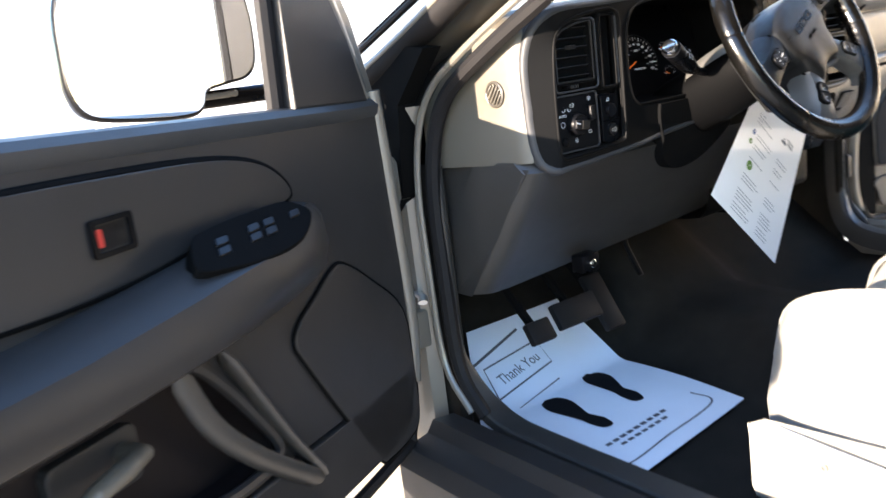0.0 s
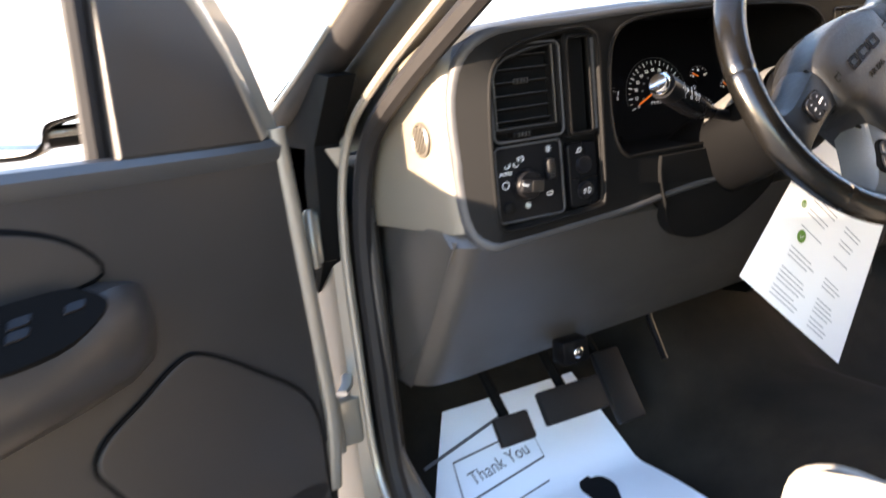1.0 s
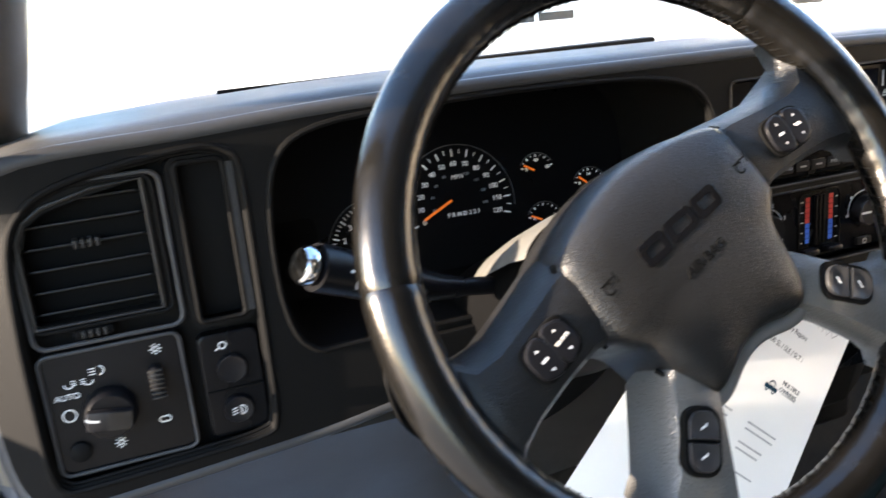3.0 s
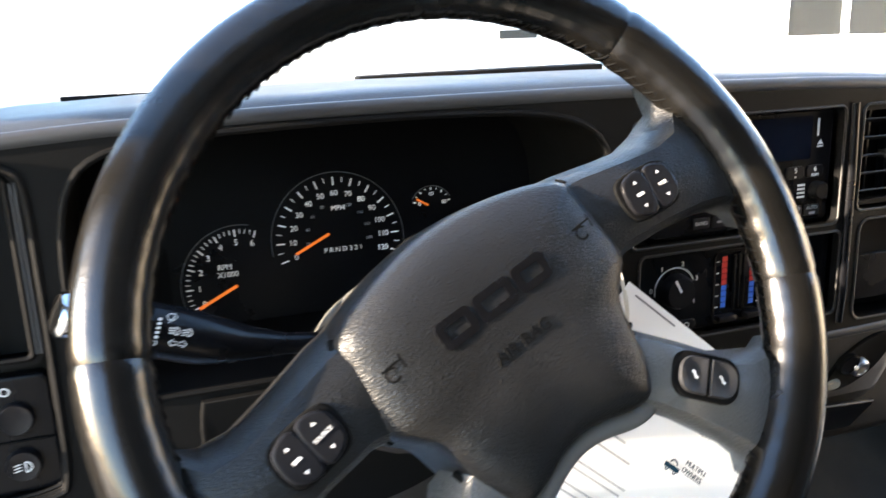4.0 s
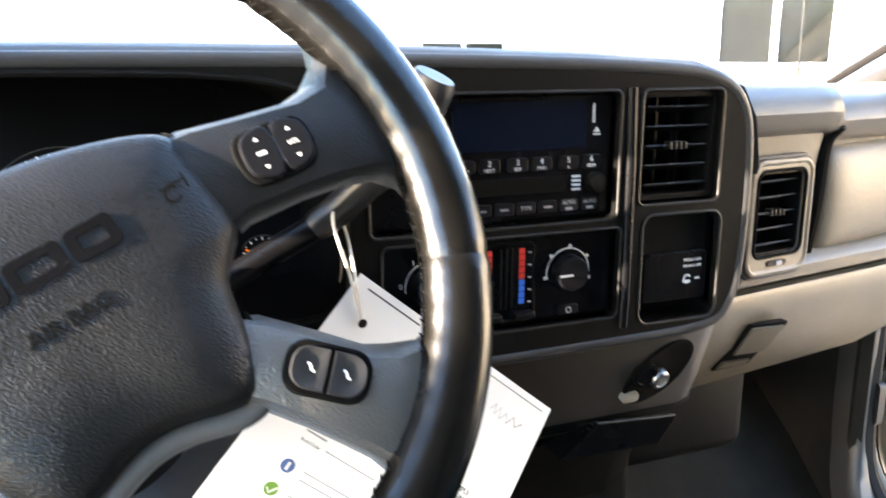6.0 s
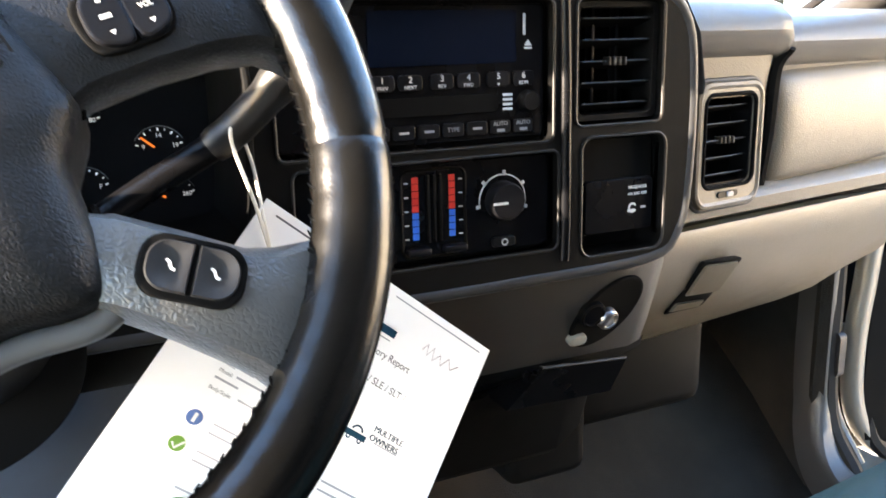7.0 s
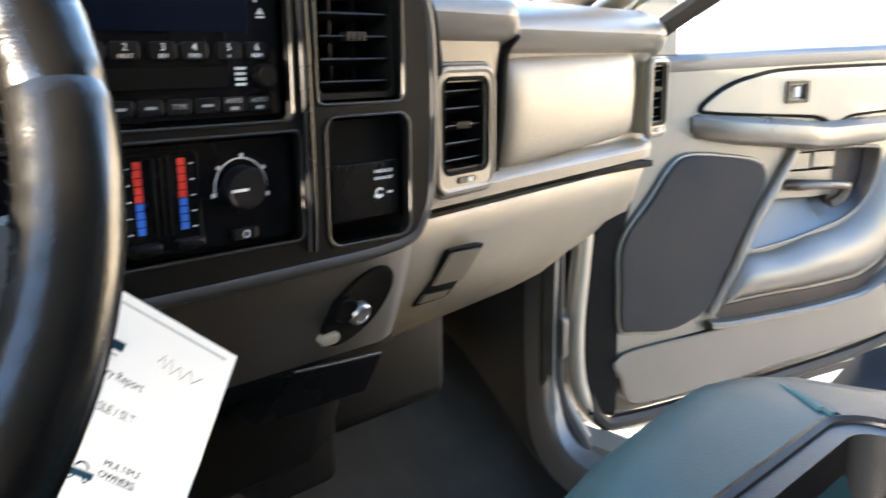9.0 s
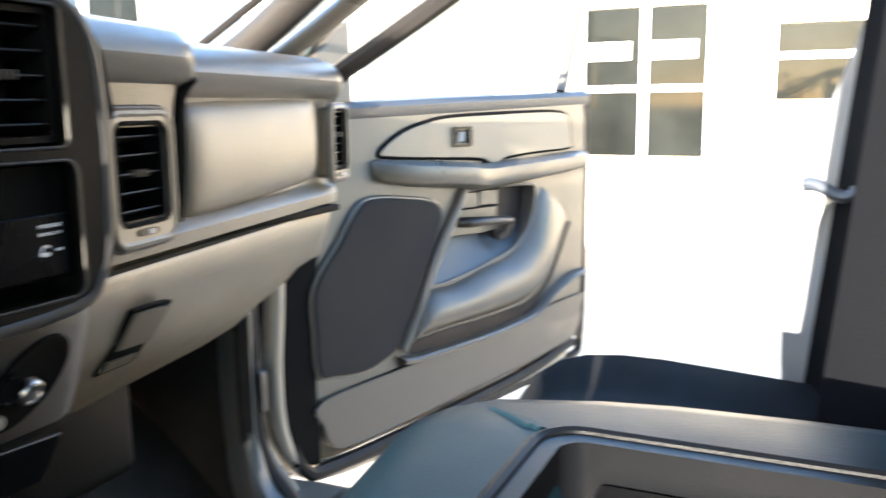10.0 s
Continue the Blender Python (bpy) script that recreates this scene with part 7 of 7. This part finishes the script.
def seat(name, label, xc, half, y0, y1, ztop, mat_main, mat_side, back_y, back_z, recline, thick):
    st_ = thing(name, (xc, (y0 + y1) / 2, FLOOR), label, "seat", "front seats")
    L = y1 - y0
    rows = []
    for t, dz, dw in ((0.0, -0.02, 0), (0.3, -0.012, 0), (0.6, 0.0, 0), (0.72, 0.005, 0.002), (0.80, 0.006, 0.006), (0.87, 0.003, 0.014), (0.92, -0.006, 0.026), (0.96, -0.022, 0.044), (0.985, -0.05, 0.066), (1.0, -0.10, 0.085)):
        nose = 0.055 * (max(0, t - 0.6) / 0.4) ** 1.6 if thick < 2 else 0.0  # the driver's cushion falls away to its front
        rows.append(cushion_ring(xc, half - dw, y0 + L * t, ztop - 0.17, ztop + dz - nose, 0.050 if thick < 2 else 0.028))
    part("cushion", loft(rows, close=True, caps=True), mat_main, st_, "seat cushion with raised bolsters")
    for k in (-0.55, 0.55):
        part("seam", tube(spline([(xc + half * k, y0 + L * t, ztop + dz + 0.006) for t, dz in ((0, -0.02), (0.3, -0.012), (0.6, 0), (0.8, 0.006), (0.9, 0.0), (0.97, -0.03), (1.0, -0.10))], 4, False), 0.0035, 6), mat_side, st_)
    part("base", box(xc - half * 0.9, xc + half * 0.9, y0 + 0.04, y1 - 0.04, FLOOR + 0.03, ztop - 0.16, 0.015), M_MATTE, st_)
    brows = []
    for t, th in ((0.0, 0.10), (0.15, 0.12), (0.5, 0.12), (0.8, 0.10), (0.95, 0.08), (1.0, 0.03)):
        z = ztop - 0.04 + (back_z - ztop + 0.04) * t
        y = back_y - recline * t
        h = half * (1 - 0.10 * t)
        ring = []
        for i in range(11):
            q = -1 + 2 * i / 10
            b = 0.03 * math.exp(-((abs(q) - 0.82) / 0.15) ** 2) - 0.05 * max(0, (abs(q) - 0.9) / 0.1) ** 2
            ring.append((xc + h * q, y + b, z))
        ring += [(xc + h * 0.95, y - th * thick, z), (xc - h * 0.95, y - th * thick, z)]
        brows.append(ring)
    part("backrest", loft(brows, close=True, caps=True), M_BACK if thick > 2 else mat_main, st_, "upright seat backrest")
    part("headrest", box(xc - 0.13, xc + 0.13, back_y - recline - 0.10, back_y - recline - 0.01, back_z + 0.03, back_z + 0.2, 0.035, seg=4), mat_main, st_)
    return st_


ds = seat("driver_seat", "pale grey leather driver seat beside the open door", 1.045, 0.235, 0.06, 0.675, 1.135, M_SEAT_L, M_SEAT_L, -0.02, 1.75, 0.14, 1.0)
part("valance", loft([[(0.800, y, 1.005 + dz), (0.803, y, 0.99 + dz), (0.806, y, 0.89), (0.815, y, 0.87)] for y, dz in ((0.10, 0.02), (0.3, 0.01), (0.5, 0.0), (0.62, -0.005), (0.648, -0.02))]), M_SEAT_L, ds, "grey plastic seat side valance")
part("recline_lever", tube([(0.793, 0.60, 0.992), (0.790, 0.53, 0.984), (0.792, 0.45, 0.978)], [0.008, 0.010, 0.007], 10, flat=0.8), M_WHITE, ds, "pale seat lever")
for y, z in ((0.54, 0.955), (0.54, 0.90)):
    part("screw", turned([(0.005, 0), (0.004, 0.003), (0, 0.0035)], basis((0.8035, y, z), (0, -1, 0), (0, 0, 1)), 10), M_STEEL, ds)
part("seat_track", box(0.84, 0.90, 0.1, 0.66, FLOOR + 0.005, FLOOR + 0.05, 0.005), M_TRIM, ds)
ps = seat("passenger_seat", "dark charcoal passenger seat with cloth cushion", 2.02, 0.24, 0.20, 0.825, 1.160, M_CLOTH, M_SEAT_D, 0.475, 1.80, 0.06, 2.6)

# folded centre armrest with a moulded tray
arm = thing("centre_armrest", (1.48, 0.3, FLOOR), "dark leather folded centre armrest with a moulded tray", "armrest")
AX0, AX1, AZ = 1.285, 1.690, 1.338
arows = []
for y, dz, dx, cut, dip in ((-0.05, 0, 0, 0, 1), (0.3, 0, 0, 0, 1), (0.50, 0, 0, 0.004, 1), (0.56, 0, 0, 0.008, 1), (0.592, 0, 0, 0.014, 1), (0.598, 0, 0, 0.015, 0), (0.625, 0, 0, 0.024, 0), (0.650, 0.0005, 0, 0.034, 0), (0.665, -0.001, 0.001, 0.042, 0), (0.677, -0.005, 0.003, 0.050, 0), (0.686, -0.014, 0.006, 0.057, 0), (0.692, -0.034, 0.012, 0.064, 0), (0.690, -0.09, 0.018, 0.070, 0), (0.668, -0.16, 0.02, 0.075, 0), (0.635, -0.22, 0.03, 0.085, 0)):
    z, r1, l0 = AZ + dz, AX1 - dx - cut, AX0 + dx
    row = [(l0, z - 0.20), (l0, z - 0.05), (l0 + 0.006, z - 0.022), (l0 + 0.022, z - 0.006), (l0 + 0.045, z)]
    row += [(1.334, z + 0.001), (1.336, z - 0.034), (1.568, z - 0.034), (1.570, z + 0.002)] if dip else [(1.38, z + 0.002), (1.43, z + 0.003), (1.49, z + 0.003), (1.570, z + 0.003)]
    row += [(r1 - 0.050, z + 0.002), (r1 - 0.026, z - 0.004), (r1 - 0.007, z - 0.020), (r1, z - 0.05), (r1, z - 0.20)]
    # the front edge swings back towards the driver
    back = 0.9 * max(0.0, min(1.0, (y - 0.60) / 0.05))
    arows.append([(x, y - back * max(0.0, 1.60 - x) ** 2, zz) for x, zz in row])
part("padded_body", loft(arows, close=True, caps=True), M_SEAT_D, arm, "dark grained leather armrest body")
for dx in (0.0, 0.006, 0.012):
    part("seam", tube(spline([(1.580 + dx * 0.3, 0.606 + dx, AZ + 0.0028), (1.592 + dx * 0.3, 0.622 + dx, AZ + 0.0022), (1.598 + dx * 0.5, 0.640 + dx * 0.8, AZ + 0.0005), (1.598 + dx * 0.8, 0.656 + dx * 0.5, AZ - 0.0025), (1.594 + dx, 0.668 + dx * 0.3, AZ - 0.010), (1.588 + dx, 0.675 + dx * 0.2, AZ - 0.020)], 4, False), 0.0019, 6), M_SEAT_D, arm, "stitched seam")
tray_o = rrect(1.318, 1.578, 0.02, 0.608, 0.020)
tray_i = rrect(1.338, 1.566, 0.036, 0.596, 0.012)
tr = part("tray", plate(tray_o, [tray_i], lambda a, b, w: (a, b, AZ + w), -0.030, 0.007), M_TRAY, arm, "black moulded plastic tray")
part("tray_edge", tube([(a, b, AZ + 0.0055) for a, b in tray_o], 0.0038, 8, closed=True), M_TRAY, tr)
part("tray_floor", slab(tray_i, lambda a, b, w: (a, b, AZ + w), -0.032, -0.026), M_TRAY, tr)
part("tray_ledge", box(1.522, 1.5655, 0.037, 0.580, AZ - 0.030, AZ - 0.010, 0.003), M_TRAY, tr, "moulded ledge inside the tray")
part("tray_ledge", box(1.3385, 1.376, 0.037, 0.575, AZ - 0.030, AZ - 0.010, 0.003), M_TRAY, tr, "moulded ledge inside the tray")
for x in (1.41, 1.45, 1.49):
    part("tray_ridge", tube([(x, 0.05, AZ - 0.024), (x, 0.575, AZ - 0.024)], 0.0045, 8), M_TRAY, tr)

# passenger seat belt
sb = thing("seat_belt", (2.27, 0.47, 1.0), "grey passenger seat belt with a steel tongue", "seat belt")


def ribbon(path, width, across):
    rows = []
    a = Vector(across).normalized() * width / 2
    for p in path:
        p = Vector(p)
        nrm = Vector((0, 0.0012, 0))
        rows.append([p - a - nrm, p + a - nrm, p + a + nrm, p - a + nrm])
    return loft(rows, close=True, caps=True)


part("webbing", ribbon(spline([(2.27, 0.36, 1.90), (2.24, 0.425, 1.62), (2.215, 0.482, 1.43), (2.21, 0.496, 1.33), (2.215, 0.501, 1.20), (2.24, 0.485, 1.06)], 5, False), 0.048, (0.25, 1, 0.12)), M_BELT, sb, "grey woven belt webbing")
tg = part("tongue", tube(spline([(2.196, 0.514, 1.405), (2.192, 0.500, 1.404), (2.187, 0.484, 1.396), (2.184, 0.472, 1.392), (2.182, 0.463, 1.397), (2.184, 0.457, 1.410)], 3, False), [0.006] + [0.0085] * 14 + [0.006], 10, flat=0.8), M_GUIDE, sb, "dark plastic belt guide")
tongue_o = [(0.506, 1.398), (0.478, 1.389), (0.489, 1.383), (0.496, 1.368), (0.499, 1.358), (0.508, 1.357), (0.513, 1.363)]
part("latch_plate", plate(tongue_o, [rrect(0.4995, 0.507, 1.364, 1.378, 0.002)], lambda a, b, w: (2.190 + (0.514 - a) * -0.1 + w, a, b), 0.0, 0.003), M_STEEL, tg, "steel latch plate")

# ---- outside ----
def pane_window(name, x, y, w, z0, z1, axis, mull, parent_kind="structure", label="dark window with a white frame", bars_h=()):
    """A window set in a wall; axis 'x' faces -x, 'y' faces -y."""
    f = (lambda a, b, o: (x - o, a, b)) if axis == "x" else (lambda a, b, o: (a, y - o, b))
    c = y if axis == "x" else x
    wn = thing(name, (x, y, z0), label, "window", kind="structure")
    step = w / mull
    for i in range(mull):
        a0, a1 = c - w / 2 + i * step + 0.035, c - w / 2 + (i + 1) * step - 0.035
        zs = [z0 + 0.03, *bars_h, z1 - 0.03]
        for b0, b1 in zip(zs, zs[1:]):
            part("pane", slab([(a0, b0 + 0.015), (a1, b0 + 0.015), (a1, b1 - 0.015), (a0, b1 - 0.015)], f, 0.02, 0.03), M_TINT, wn)
    for i in range(mull + 1):
        a = c - w / 2 + i * step
        part("window_frame", slab([(a - 0.036, z0), (a + 0.036, z0), (a + 0.036, z1), (a - 0.036, z1)], f, 0.0, 0.06, 0.005), M_WHITE, wn)
    for b in (z0, z1, *bars_h):
        part("rail", slab([(c - w / 2, b - 0.035), (c + w / 2, b - 0.035), (c + w / 2, b + 0.035), (c - w / 2, b + 0.035)], f, 0.004, 0.056, 0.005), M_WHITE, wn)
    return wn


east = thing("building_east", (9.8, 3, 0), "low pale stucco building across the forecourt", "building")
part("wall", plate([(-9.0, 0), (9.0, 0), (9.0, 3.4), (-9.0, 3.4)], [], lambda a, b, w: (9.55 - w, a, b), -0.3, 0.0), M_PALE, east, "pale sunlit stucco wall")
part("roof", box(9.2, 13.0, -9.2, 9.2, 3.4, 3.6, 0.02), M_WHITE, east)
part("pilaster", box(9.35, 9.56, 3.42, 4.28, 0, 3.4, 0.01), M_TAN, east, "tan stucco pilaster")
gd_ = pane_window("glass_door", 9.55, 2.06, 1.24, 0.94, 2.43, "x", 2, label="white framed double glass doors with a push sign", bars_h=(1.63,))
for c in (1.80, 2.42):
    part("door_sign", slab(rrect(c - 0.22, c + 0.22, 1.90, 2.08, 0.01), lambda a, b, o: (9.55 - o, a, b), 0.03, 0.045), M_WHITE, gd_, "white paper sign")
pane_window("window_1", 9.55, 0.49, 0.86, 1.47, 2.22, "x", 1, label="dark window reflecting the parking lot", bars_h=(1.90,))

north = thing("building_north", (5.0, 4.5, 0), "white end wall of a building with a tinted window", "building")
NM = basis((4.95, 4.45, 0), (0.78, -0.62, 0), (0, 0, 1))
on_north = lambda a, b, w: NM @ Vector((a, b, w))
part("wall", plate([(-0.95, 0), (1.75, 0), (1.75, 3.4), (-0.95, 3.4)], [], on_north, -0.3, 0.0), M_STUCCO, north, "white sunlit wall")
nw = thing("window_2", (4.95, 4.45, 1.5), "tinted window with white mullions", "window", kind="structure")
for a0, a1 in ((-0.31, -0.022), (0.022, 0.31)):
    part("pane", slab([(a0, 1.525), (a1, 1.525), (a1, 2.35), (a0, 2.35)], on_north, 0.01, 0.02), M_TINT, nw)
for a0, a1 in ((-0.34, -0.31), (-0.022, 0.022), (0.31, 0.34)):
    part("window_frame", slab([(a0, 1.50), (a1, 1.50), (a1, 2.38), (a0, 2.38)], on_north, 0.0, 0.04, 0.004), M_WHITE, nw)
part("sill", slab([(-0.36, 1.495), (0.36, 1.495), (0.36, 1.525), (-0.36, 1.525)], on_north, 0.0, 0.05, 0.004), M_WHITE, nw)

front_b = thing("low_building", (2.4, 3.8, 0), "low white wall with small strip windows before the hood", "building")
part("wall", box(0.9, 3.55, 3.75, 4.0, 0, 2.6, 0.02), M_STUCCO, front_b, "white sunlit wall")
for a0, a1 in ((2.43, 2.60), (2.625, 2.795)):
    fw = part("window", slab([(a0, 1.583), (a1, 1.583), (a1, 1.618), (a0, 1.618)], lambda a, b, w: (a, 3.75 - w, b), 0.002, 0.008), M_TINT, front_b, "dark strip window")
    part("window_sill", box(a0 - 0.008, a1 + 0.008, 3.738, 3.749, 1.570, 1.581, 0.002), M_WHITE, fw)

west = thing("building_west", (-6, 9, 0), "dark timber shed front with pale posts", "building")
part("wall", box(-14.0, -2.6, 9.0, 9.4, 0, 5.5, 0.02), M_DARKWALL, west, "dark weathered siding")
for x in (-10.5, -6.9, -3.4):
    part("post", box(x - 0.12, x + 0.12, 8.7, 8.95, 0, 5.5, 0.02), M_WHITE, west, "pale painted post")
